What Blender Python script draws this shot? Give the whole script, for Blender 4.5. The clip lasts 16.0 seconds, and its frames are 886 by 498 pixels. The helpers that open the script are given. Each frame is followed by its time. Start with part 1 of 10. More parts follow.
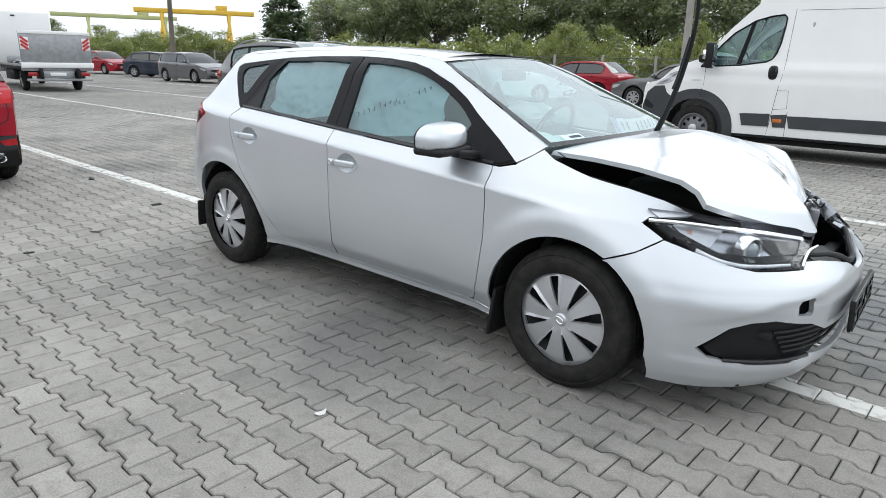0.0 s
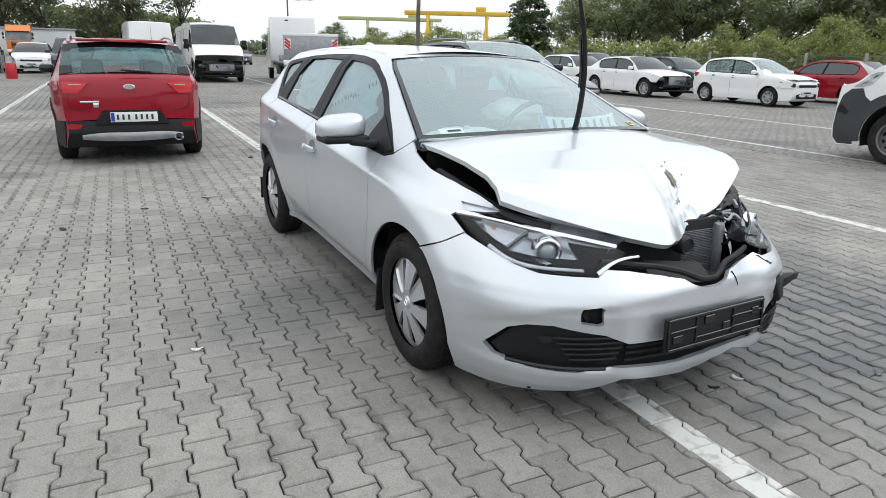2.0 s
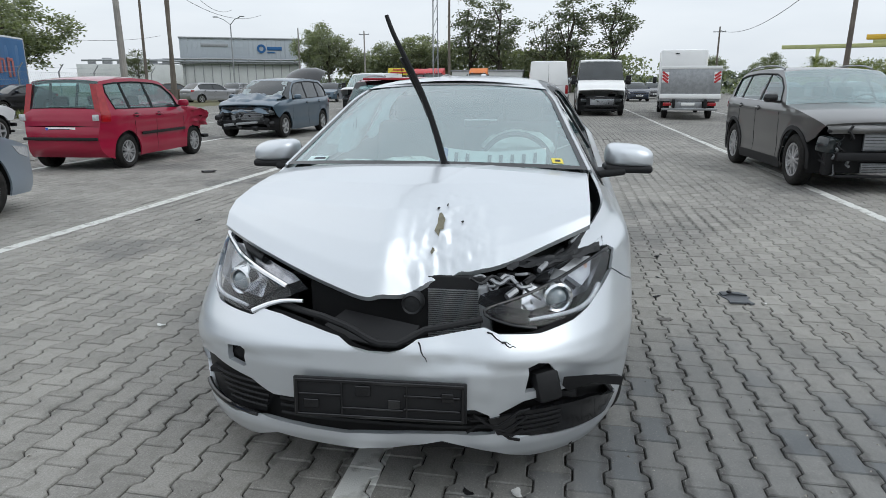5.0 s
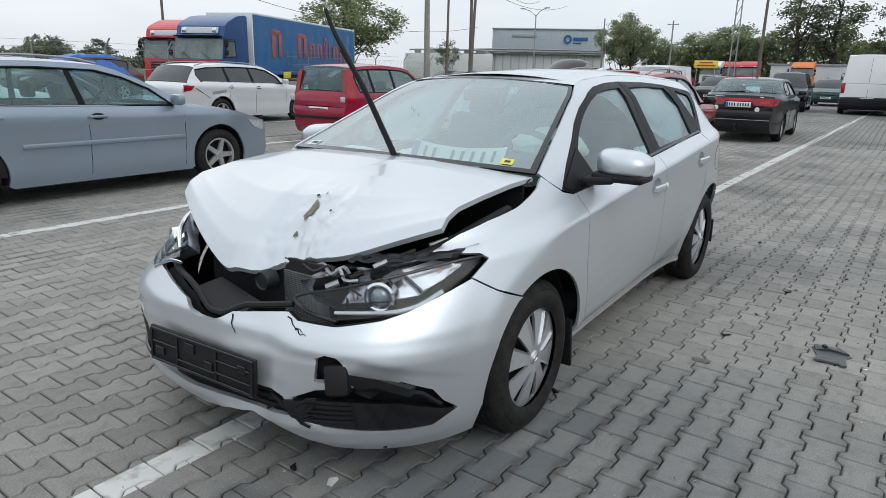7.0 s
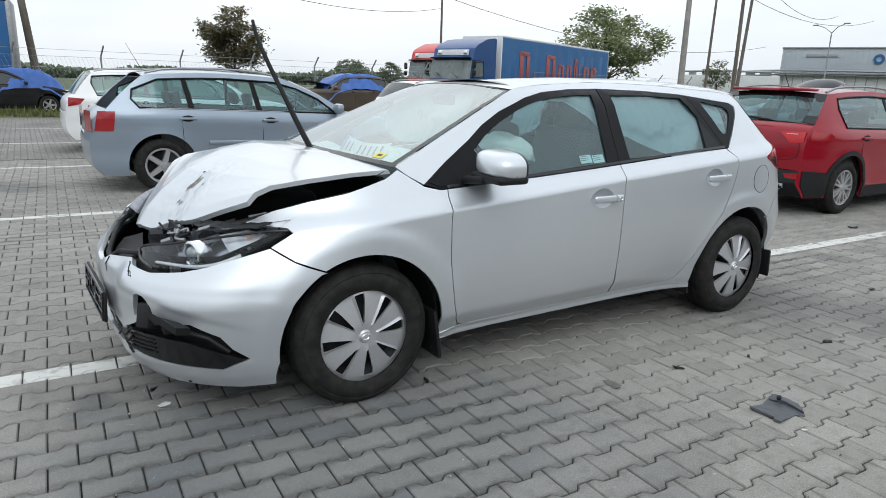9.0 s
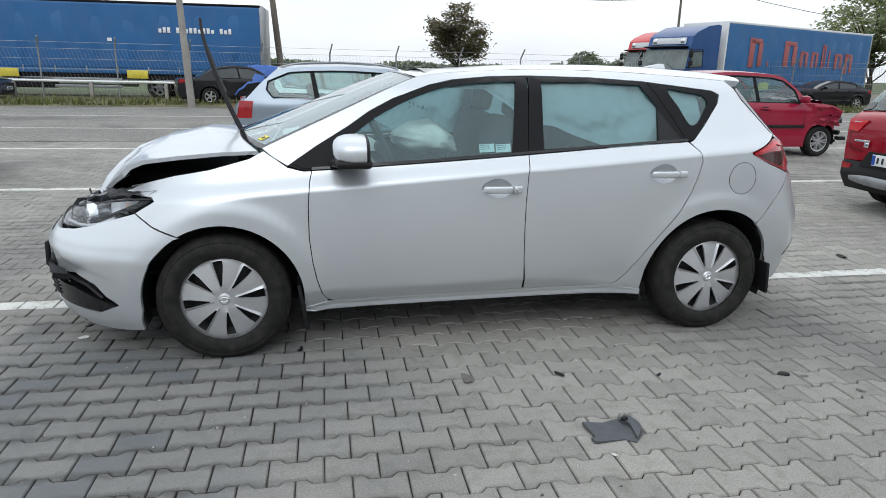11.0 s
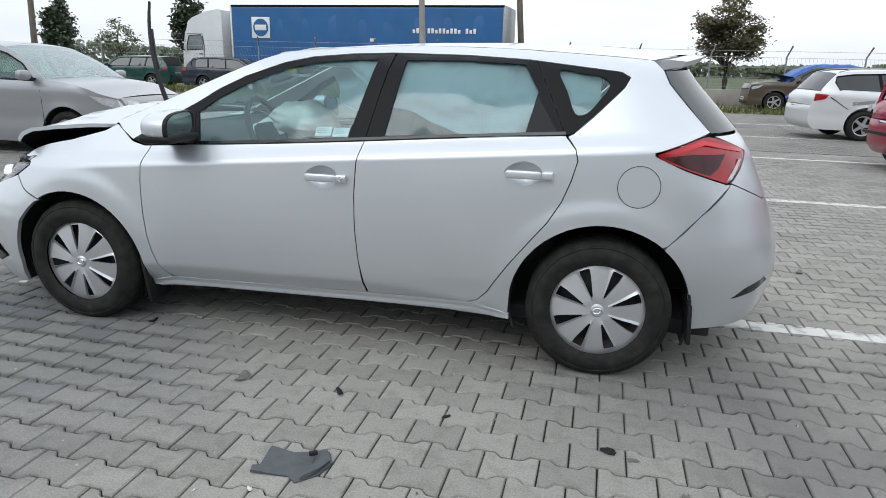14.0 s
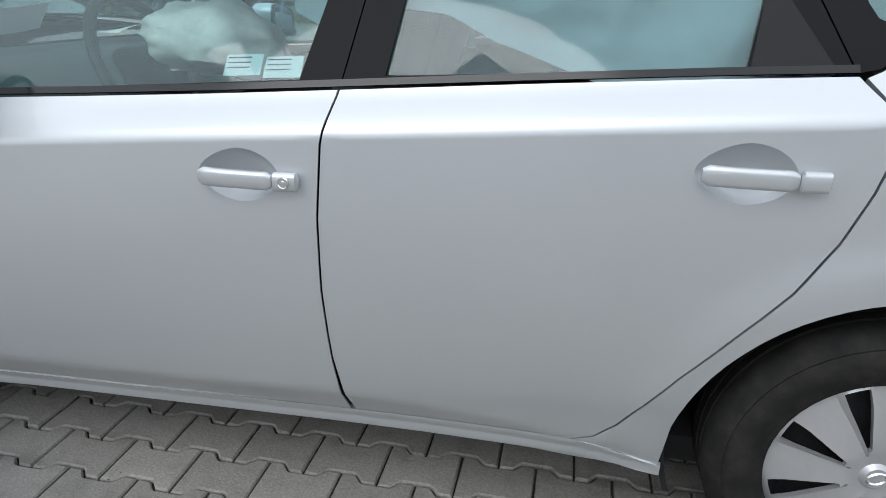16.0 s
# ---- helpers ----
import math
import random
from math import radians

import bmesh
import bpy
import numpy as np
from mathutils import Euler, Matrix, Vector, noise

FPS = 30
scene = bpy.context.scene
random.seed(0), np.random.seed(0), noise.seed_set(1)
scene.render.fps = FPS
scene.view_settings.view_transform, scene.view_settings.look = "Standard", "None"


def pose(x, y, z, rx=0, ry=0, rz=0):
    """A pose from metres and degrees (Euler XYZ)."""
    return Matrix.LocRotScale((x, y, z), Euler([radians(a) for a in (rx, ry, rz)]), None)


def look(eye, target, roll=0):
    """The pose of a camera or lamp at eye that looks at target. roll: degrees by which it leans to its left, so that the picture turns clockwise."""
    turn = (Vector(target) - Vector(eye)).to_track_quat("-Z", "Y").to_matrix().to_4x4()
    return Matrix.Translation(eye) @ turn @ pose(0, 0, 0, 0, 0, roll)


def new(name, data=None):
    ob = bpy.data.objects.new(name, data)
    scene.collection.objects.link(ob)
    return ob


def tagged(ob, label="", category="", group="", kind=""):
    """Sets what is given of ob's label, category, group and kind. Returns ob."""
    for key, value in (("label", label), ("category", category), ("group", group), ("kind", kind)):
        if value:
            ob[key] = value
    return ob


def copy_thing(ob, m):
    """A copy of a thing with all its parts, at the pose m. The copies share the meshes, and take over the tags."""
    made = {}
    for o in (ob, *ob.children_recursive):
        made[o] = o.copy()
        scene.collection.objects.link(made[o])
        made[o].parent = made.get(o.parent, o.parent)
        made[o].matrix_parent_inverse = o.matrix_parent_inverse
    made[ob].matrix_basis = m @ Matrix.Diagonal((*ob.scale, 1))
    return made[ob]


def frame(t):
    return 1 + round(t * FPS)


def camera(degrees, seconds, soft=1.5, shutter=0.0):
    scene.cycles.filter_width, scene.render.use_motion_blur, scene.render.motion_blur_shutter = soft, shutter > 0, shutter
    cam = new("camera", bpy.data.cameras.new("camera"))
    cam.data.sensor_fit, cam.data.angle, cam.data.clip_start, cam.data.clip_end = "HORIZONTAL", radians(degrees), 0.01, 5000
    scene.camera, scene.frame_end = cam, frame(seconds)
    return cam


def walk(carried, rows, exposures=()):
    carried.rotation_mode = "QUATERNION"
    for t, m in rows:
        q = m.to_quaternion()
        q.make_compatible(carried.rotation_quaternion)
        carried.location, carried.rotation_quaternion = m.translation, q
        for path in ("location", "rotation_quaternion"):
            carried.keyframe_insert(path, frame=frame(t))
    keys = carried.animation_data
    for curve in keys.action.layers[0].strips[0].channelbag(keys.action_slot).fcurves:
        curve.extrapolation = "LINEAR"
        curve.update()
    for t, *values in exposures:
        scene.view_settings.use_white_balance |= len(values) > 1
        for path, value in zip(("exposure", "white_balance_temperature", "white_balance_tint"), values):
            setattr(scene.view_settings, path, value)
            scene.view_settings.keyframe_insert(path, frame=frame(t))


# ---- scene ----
cam = camera(68.3, 16.0, soft=0.6)
PATH = [
    (0, (2.615, -3.17, 1.375), (1.364, -1.711, 0.819), 1.3),
    (0.5, (2.946, -2.887, 1.395), (1.55, -1.569, 0.835), 1.3),
    (1, (3.314, -2.652, 1.393), (1.802, -1.47, 0.83), 1.3),
    (1.5, (3.564, -2.353, 1.381), (1.936, -1.341, 0.809), 1.3),
    (2, (3.839, -2.006, 1.405), (2.143, -1.115, 0.83), 1.3),
    (2.5, (4.09, -1.637, 1.427), (2.324, -0.893, 0.855), 1.3),
    (3, (4.175, -1.211, 1.44), (2.335, -0.645, 0.899), 1.2),
    (3.5, (4.3, -0.832, 1.413), (2.4, -0.482, 0.897), 1.1),
    (4, (4.322, -0.423, 1.384), (2.389, -0.312, 0.88), 1.2),
    (4.2, (4.276, -0.212, 1.399), (2.34, -0.181, 0.897), 0.9),
    (6.3, (3.875, 1.434, 1.4), (2.145, 0.573, 0.885), 0.9),
    (6.5, (3.807, 1.57, 1.417), (2.122, 0.631, 0.89), 1.3),
    (7, (3.524, 1.917, 1.423), (1.932, 0.826, 0.897), 1.3),
    (7.5, (3.323, 2.286, 1.424), (1.846, 1.049, 0.886), 1.1),
    (8, (3.039, 2.611, 1.404), (1.701, 1.222, 0.873), 1.3),
    (8.5, (2.729, 2.914, 1.418), (1.518, 1.409, 0.898), 1.3),
    (8.7, (2.629, 3.062, 1.377), (1.483, 1.502, 0.876), 1.5),
    (10.8, (1.032, 3.916, 1.392), (0.573, 2.042, 0.868), 1.3),
    (11, (0.894, 3.981, 1.396), (0.491, 2.093, 0.872), 1.2),
    (11.5, (0.499, 4.151, 1.386), (0.249, 2.238, 0.861), 1.4),
    (12, (0.108, 4.193, 1.365), (0.009, 2.267, 0.835), 1.5),
    (12.5, (-0.334, 4.263, 1.365), (-0.32, 2.335, 0.834), 1.6),
    (13, (-0.699, 4.247, 1.396), (-0.55, 2.325, 0.863), 1.6),
    (13.5, (-0.983, 4.011, 1.402), (-0.677, 2.109, 0.863), 1.5),
    (14, (-1.174, 3.626, 1.329), (-0.786, 1.739, 0.79), 1.5),
    (14.5, (-1.196, 3.232, 1.329), (-0.793, 1.353, 0.775), 1.5),
    (15, (-0.981, 2.829, 1.318), (-0.588, 0.954, 0.746), 1.4),
    (15.5, (-0.798, 2.416, 1.238), (-0.415, 0.55, 0.628), 1.3),
    (16, (-0.624, 2.007, 1.17), (-0.322, 0.171, 0.439), 1.6),
]
walk(cam, [(t, look(eye, target, roll)) for t, eye, target, roll in PATH], exposures=[(0.0, 0.92, 6180, 8.0), (2.5, 0.75, 6260, 8.0), (4.0, 0.43, 6080, 7), (7.0, 0.43, 6080, 7), (8.0, 0.55, 6120, 7), (14.0, 0.67, 6110, 8), (16.0, 0.71, 6120, 8.5)])

from mathutils.geometry import delaunay_2d_cdt

# ---- world and light: a bright overcast sky ----
world = bpy.data.worlds.new("overcast_sky")
scene.world = world
world.use_nodes = True
wn, wl = world.node_tree.nodes, world.node_tree.links
sky = wn.new("ShaderNodeTexSky")
sky.sky_type = "NISHITA"
sky.sun_disc = False
sky.sun_elevation, sky.sun_rotation = radians(42), radians(200)
sky.dust_density = 4.0
coord = wn.new("ShaderNodeTexCoord")
stretch = wn.new("ShaderNodeMapping")
stretch.inputs["Scale"].default_value = (1.6, 1.6, 7.0)
clouds = wn.new("ShaderNodeTexNoise")
clouds.inputs["Scale"].default_value, clouds.inputs["Detail"].default_value = 1.7, 5.0
ramp = wn.new("ShaderNodeValToRGB")
ramp.color_ramp.elements[0].position, ramp.color_ramp.elements[0].color = 0.30, (0.735, 0.755, 0.785, 1)
ramp.color_ramp.elements[1].position, ramp.color_ramp.elements[1].color = 0.72, (0.88, 0.885, 0.895, 1)
dim = wn.new("ShaderNodeMixRGB")
dim.blend_type, dim.inputs["Fac"].default_value, dim.inputs["Color2"].default_value = "MULTIPLY", 1.0, (0.09, 0.09, 0.09, 1)
veil = wn.new("ShaderNodeMixRGB")
veil.inputs["Fac"].default_value = 0.9
wl.new(coord.outputs["Generated"], stretch.inputs["Vector"])
wl.new(stretch.outputs["Vector"], clouds.inputs["Vector"])
wl.new(clouds.outputs["Fac"], ramp.inputs["Fac"])
wl.new(sky.outputs["Color"], dim.inputs["Color1"])
wl.new(dim.outputs["Color"], veil.inputs["Color1"])
wl.new(ramp.outputs["Color"], veil.inputs["Color2"])
# an overcast sky is brighter overhead than at the horizon
axes, lift, shade = wn.new("ShaderNodeSeparateXYZ"), wn.new("ShaderNodeMapRange"), wn.new("ShaderNodeMixRGB")
lift.inputs["From Min"].default_value, lift.inputs["From Max"].default_value = 0.03, 0.65
lift.inputs["To Min"].default_value, lift.inputs["To Max"].default_value = 0.80, 1.10
shade.blend_type, shade.inputs["Fac"].default_value = "MULTIPLY", 1.0
wl.new(coord.outputs["Generated"], axes.inputs["Vector"])
wl.new(axes.outputs["Z"], lift.inputs["Value"])
wl.new(veil.outputs["Color"], shade.inputs["Color1"])
wl.new(lift.outputs["Result"], shade.inputs["Color2"])
wl.new(shade.outputs["Color"], wn["Background"].inputs["Color"])
wn["Background"].inputs["Strength"].default_value = 1.0

sun = new("sun", bpy.data.lights.new("sun", "SUN"))
sun.data.energy, sun.data.angle, sun.data.color = 0.60, radians(40), (1.0, 0.97, 0.92)
sun.matrix_world = look((6, 16, 17), (0, 0, 0))


# ---- materials ----
def noise_fac(nt, scale, detail=4.0, lo=0.35, hi=0.65, vec=None):
    tex = nt.nodes.new("ShaderNodeTexNoise")
    tex.inputs["Scale"].default_value, tex.inputs["Detail"].default_value = scale, detail
    if vec:
        nt.links.new(vec, tex.inputs["Vector"])
    span = nt.nodes.new("ShaderNodeMapRange")
    span.inputs["From Min"].default_value, span.inputs["From Max"].default_value = lo, hi
    nt.links.new(tex.outputs["Fac"], span.inputs["Value"])
    return span.outputs["Result"]


def mix_color(nt, fac, a, b, blend="MIX"):
    m = nt.nodes.new("ShaderNodeMixRGB")
    m.blend_type = blend
    for sock, val in ((m.inputs["Fac"], fac), (m.inputs["Color1"], a), (m.inputs["Color2"], b)):
        if isinstance(val, bpy.types.NodeSocket):
            nt.links.new(val, sock)
        else:
            sock.default_value = (*val, 1) if isinstance(val, tuple) else val
    return m.outputs["Color"]


def add_bump(nt, bsdf, height, strength, distance=0.01):
    b = nt.nodes.new("ShaderNodeBump")
    b.inputs["Strength"].default_value, b.inputs["Distance"].default_value = strength, distance
    nt.links.new(height, b.inputs["Height"])
    nt.links.new(b.outputs["Normal"], bsdf.inputs["Normal"])


def surface(name, color, rough=0.5, metal=0.0, coat=0.0, vary=0.12, scale=3.0, fine=60.0, bump=0.0, dirt=0.0, spec=0.5):
    """A principled material whose colour varies at two scales; dirt adds a dull film."""
    m = bpy.data.materials.new(name)
    m.use_nodes = True
    nt = m.node_tree
    b = nt.nodes["Principled BSDF"]
    geo = nt.nodes.new("ShaderNodeTexCoord").outputs["Object"]
    c = color
    dark = tuple(v * (1 - vary) for v in color)
    col = mix_color(nt, noise_fac(nt, scale, 4, vec=geo), dark, c)
    col = mix_color(nt, noise_fac(nt, fine, 3, 0.3, 0.7, vec=geo), col, mix_color(nt, 1.0, col, (1 - vary * 0.6,) * 3, "MULTIPLY"))
    if dirt:
        f = noise_fac(nt, scale * 1.7, 6, 0.42, 0.8, vec=geo)
        k = nt.nodes.new("ShaderNodeMath")
        k.operation, k.inputs[1].default_value = "MULTIPLY", dirt
        nt.links.new(f, k.inputs[0])
        col = mix_color(nt, k.outputs[0], col, (0.22, 0.20, 0.17))
    nt.links.new(col, b.inputs["Base Color"])
    b.inputs["Roughness"].default_value, b.inputs["Metallic"].default_value = rough, metal
    b.inputs["Coat Weight"].default_value, b.inputs["Coat Roughness"].default_value = coat, 0.04
    b.inputs["Specular IOR Level"].default_value = spec
    if bump:
        add_bump(nt, b, noise_fac(nt, fine, 4, 0.2, 0.8, vec=geo), bump, 0.004)
    return m


def paint(name, color, metal=0.0, rough=0.35, dirt=0.06):
    return surface(name, color, rough, metal, 0.7, 0.04, 1.2, 900.0, 0.0, dirt, 0.35 if metal > 0.3 else 0.10)


def clear(name, tint, gloss=0.05, dust_sheen=0.05, film=(0.5, 0.5, 0.48)):
    """Glass seen through: tinted transparency under a gloss that grows towards the edge, and a thin film of dust and
    painted sky sheen.
    """
    m = bpy.data.materials.new(name)
    m.use_nodes = True
    nt = m.node_tree
    nt.nodes.clear()
    out = nt.nodes.new("ShaderNodeOutputMaterial")
    tr, gl, df = (nt.nodes.new("ShaderNodeBsdf" + k) for k in ("Transparent", "Glossy", "Diffuse"))
    tr.inputs["Color"].default_value = (*tint, 1)
    gl.inputs["Roughness"].default_value = 0.02
    df.inputs["Color"].default_value = (*film, 1)
    facing, steep, span = nt.nodes.new("ShaderNodeLayerWeight"), nt.nodes.new("ShaderNodeMath"), nt.nodes.new("ShaderNodeMapRange")
    facing.inputs["Blend"].default_value = 0.5
    steep.operation, steep.inputs[1].default_value = "POWER", 3.6
    span.inputs["To Min"].default_value = gloss
    nt.links.new(facing.outputs["Facing"], steep.inputs[0])
    nt.links.new(steep.outputs[0], span.inputs["Value"])
    a, b = nt.nodes.new("ShaderNodeMixShader"), nt.nodes.new("ShaderNodeMixShader")
    a.inputs["Fac"].default_value = dust_sheen
    nt.links.new(tr.outputs[0], a.inputs[1])
    nt.links.new(df.outputs[0], a.inputs[2])
    nt.links.new(span.outputs["Result"], b.inputs["Fac"])
    nt.links.new(a.outputs[0], b.inputs[1])
    nt.links.new(gl.outputs[0], b.inputs[2])
    nt.links.new(b.outputs[0], out.inputs["Surface"])
    return m


M = {
    "silver": paint("silver_paint", (0.608, 0.634, 0.660), 0.62, 0.38, 0.03),
    "black": surface("black_plastic", (0.014, 0.014, 0.015), 0.55, vary=0.2, bump=0.05, spec=0.25),
    "gloss_black": surface("gloss_black", (0.010, 0.010, 0.011), 0.12, vary=0.1),
    "trim": surface("window_trim", (0.006, 0.006, 0.007), 0.45, vary=0.1, spec=0.14),
    # near-black for gaps and bays, with their shade put into the colour
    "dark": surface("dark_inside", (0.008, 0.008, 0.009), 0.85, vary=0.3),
    "engine": surface("engine_bay_metal", (0.028, 0.029, 0.031), 0.55, 0.3, vary=0.4, scale=20, bump=0.3),
    "rubber": surface("tyre_rubber", (0.019, 0.0185, 0.018), 0.75, vary=0.25, scale=14, fine=160, bump=0.12, dirt=0.08, spec=0.16),
    "cover": surface("silver_wheel_cover", (0.56, 0.565, 0.58), 0.36, 0.60, vary=0.08, dirt=0.10),
    "alloy": surface("alloy_wheel", (0.50, 0.50, 0.51), 0.32, 0.7, vary=0.1, dirt=0.15),
    "steel_wheel": surface("steel_wheel", (0.20, 0.20, 0.21), 0.5, 0.5, vary=0.2, dirt=0.2),
    "chrome": surface("chrome", (0.80, 0.81, 0.82), 0.10, 1.0, vary=0.05),
    "mirror": surface("mirror_glass", (0.42, 0.45, 0.46), 0.03, 1.0, vary=0.03),
    "white_plastic": surface("white_plastic", (0.72, 0.73, 0.73), 0.4, vary=0.05),
    # teal film colour: reflected sky painted into side glass and windscreen
    "glass": clear("car_glass", (0.66, 0.84, 0.84), 0.075, 0.12, (0.20, 0.40, 0.42)),
    "screen": clear("windscreen_glass", (0.66, 0.86, 0.86), 0.24, 0.20, (0.28, 0.58, 0.60)),
    "lens": clear("lamp_lens", (0.92, 0.94, 0.96), 0.03, 0.0),
    "red_lens": surface("red_lamp_lens", (0.36, 0.007, 0.012), 0.14, vary=0.25, scale=14, coat=0.4),
    "bright_red": surface("bright_red_lens", (0.55, 0.012, 0.018), 0.14, vary=0.15, coat=0.3),
    "dark_red_lens": surface("dark_red_lens", (0.050, 0.003, 0.005), 0.12, vary=0.3, scale=20, coat=0.1),
    "amber": surface("amber_reflector", (0.50, 0.30, 0.22), 0.25, vary=0.2),
    "white_lens": surface("clear_lamp_lens", (0.62, 0.63, 0.65), 0.15, 0.3, vary=0.25, scale=30),
    "smoked_glass": surface("dark_car_glass", (0.030, 0.036, 0.038), 0.05, vary=0.3, scale=1.5, spec=0.7),
    "airbag": surface("airbag_cloth", (0.44, 0.54, 0.58), 0.85, vary=0.10, scale=5, fine=40, bump=0.25),
    "white_cloth": surface("burst_airbag_cloth", (0.86, 0.85, 0.80), 0.85, vary=0.2, scale=9, bump=0.3),
    "seat": surface("seat_fabric", (0.045, 0.046, 0.050), 0.9, vary=0.2, bump=0.2),
    "dash": surface("dashboard_plastic", (0.035, 0.036, 0.040), 0.6, vary=0.15, bump=0.1),
    "lining": surface("grey_roof_lining", (0.42, 0.41, 0.39), 0.9, vary=0.06),
    "lamp_chrome": surface("lamp_reflector", (0.40, 0.41, 0.44), 0.22, 0.85, vary=0.25, scale=25, fine=80),
    "primer": surface("olive_bare_panel", (0.20, 0.185, 0.125), 0.6, vary=0.35, scale=40),
    "paper": surface("sticker_paper", (0.56, 0.68, 0.68), 0.6, vary=0.06),
    "ink": surface("ink_print", (0.03, 0.035, 0.05), 0.6),
    "yellow": surface("yellow_plastic", (0.75, 0.62, 0.06), 0.45, vary=0.1),
    "blue_plate": surface("blue_plate_band", (0.02, 0.07, 0.38), 0.4),
    "plate_white": surface("number_plate_white", (0.76, 0.76, 0.74), 0.35, vary=0.05),
    "grey_metal": surface("galvanised_metal", (0.36, 0.37, 0.38), 0.45, 0.6, vary=0.2, scale=8),
}


cloth = M["airbag"].node_tree
thin, blend = cloth.nodes.new("ShaderNodeBsdfTranslucent"), cloth.nodes.new("ShaderNodeMixShader")
thin.inputs["Color"].default_value, blend.inputs["Fac"].default_value = (0.50, 0.66, 0.70, 1), 0.40
cloth.links.new(cloth.nodes["Principled BSDF"].outputs[0], blend.inputs[1])
cloth.links.new(thin.outputs[0], blend.inputs[2])
cloth.links.new(blend.outputs[0], cloth.nodes["Material Output"].inputs["Surface"])


# ---- mesh helpers ----
def finish(ob, material, parent, label, angle):
    ob.data.materials.append(material)
    ob.data.shade_smooth()
    ob.data.set_sharp_from_angle(angle=radians(angle))
    ob.parent = parent
    if label:
        ob["label"] = label
    return ob


def part(name, bm, material, parent=None, label="", angle=35):
    me = bpy.data.meshes.new(name)
    bm.to_mesh(me)
    bm.free()
    return finish(new(name, me), material, parent, label, angle)


def sheet(name, verts, faces, material, parent=None, label="", angle=35, out=None):
    me = bpy.data.meshes.new(name)
    if out is not None:
        a, b, c = (Vector(verts[i]) for i in faces[len(faces) // 2][:3])
        if (b - a).cross(c - a).dot(Vector(out)) < 0:
            faces = [f[::-1] for f in faces]
    used = sorted({i for f in faces for i in f})
    if len(used) < len(verts):
        at = {v: k for k, v in enumerate(used)}
        verts, faces = [verts[i] for i in used], [tuple(at[i] for i in f) for f in faces]
    me.from_pydata([tuple(v) for v in verts], [], faces)
    return finish(new(name, me), material, parent, label, angle)


def thing(name, m, label, category, group="", kind=""):
    ob = new(name)
    ob.matrix_world = m
    ob.empty_display_size = 0.2
    return tagged(ob, label, category, group, kind)


def curve(pts, n=6, closed=False):
    """Points along a smooth line through pts."""
    p, out, k = list(pts), [], len(pts)
    for i in range(k if closed else k - 1):
        a, b, c, d = (p[(i + j) % k] if closed else p[min(max(i + j, 0), k - 1)] for j in (-1, 0, 1, 2))
        for s in range(n):
            t = s / n
            out.append(tuple(0.5 * (2 * q + (r - o) * t + (2 * o - 5 * q + 4 * r - e) * t * t + (3 * q - o - 3 * r + e) * t**3)
                             for o, q, r, e in zip(a, b, c, d)))
    return out if closed else out + [tuple(p[-1])]


def arc(cx, cz, r, a0, a1, n=14):
    return [(cx + r * math.cos(radians(a0 + (a1 - a0) * i / n)), cz + r * math.sin(radians(a0 + (a1 - a0) * i / n))) for i in range(n + 1)]


def inset(poly, d):
    """The outline drawn in by d on all sides."""
    k = len(poly)
    area = sum(poly[i][0] * poly[(i + 1) % k][1] - poly[(i + 1) % k][0] * poly[i][1] for i in range(k))
    sg, out = (1 if area > 0 else -1), []
    for i in range(k):
        (ax, az), (bx, bz), (cx, cz) = poly[i - 1], poly[i], poly[(i + 1) % k]
        n1, n2 = Vector((-(bz - az), bx - ax)) * sg, Vector((-(cz - bz), cx - bx)) * sg
        n1.normalize(), n2.normalize()
        n = n1 + n2
        if n.length > 1e-6:
            n.normalize()
            f = min(2.0, 1 / max(0.3, n.dot(n1)))
        else:
            f = 0
        out.append((bx + n.x * d * f, bz + n.y * d * f))
    return out


def clean(poly, tol=1e-4):
    out = []
    for p in poly:
        if not out or abs(p[0] - out[-1][0]) + abs(p[1] - out[-1][1]) > tol:
            out.append(p)
    return out[:-1] if abs(out[0][0] - out[-1][0]) + abs(out[0][1] - out[-1][1]) < tol else out


def inside(poly, u, v):
    hit, k = False, len(poly)
    for i in range(k):
        (a, b), (c, d) = poly[i], poly[(i + 1) % k]
        if (b > v) != (d > v) and u < (c - a) * (v - b) / (d - b) + a:
            hit = not hit
    return hit


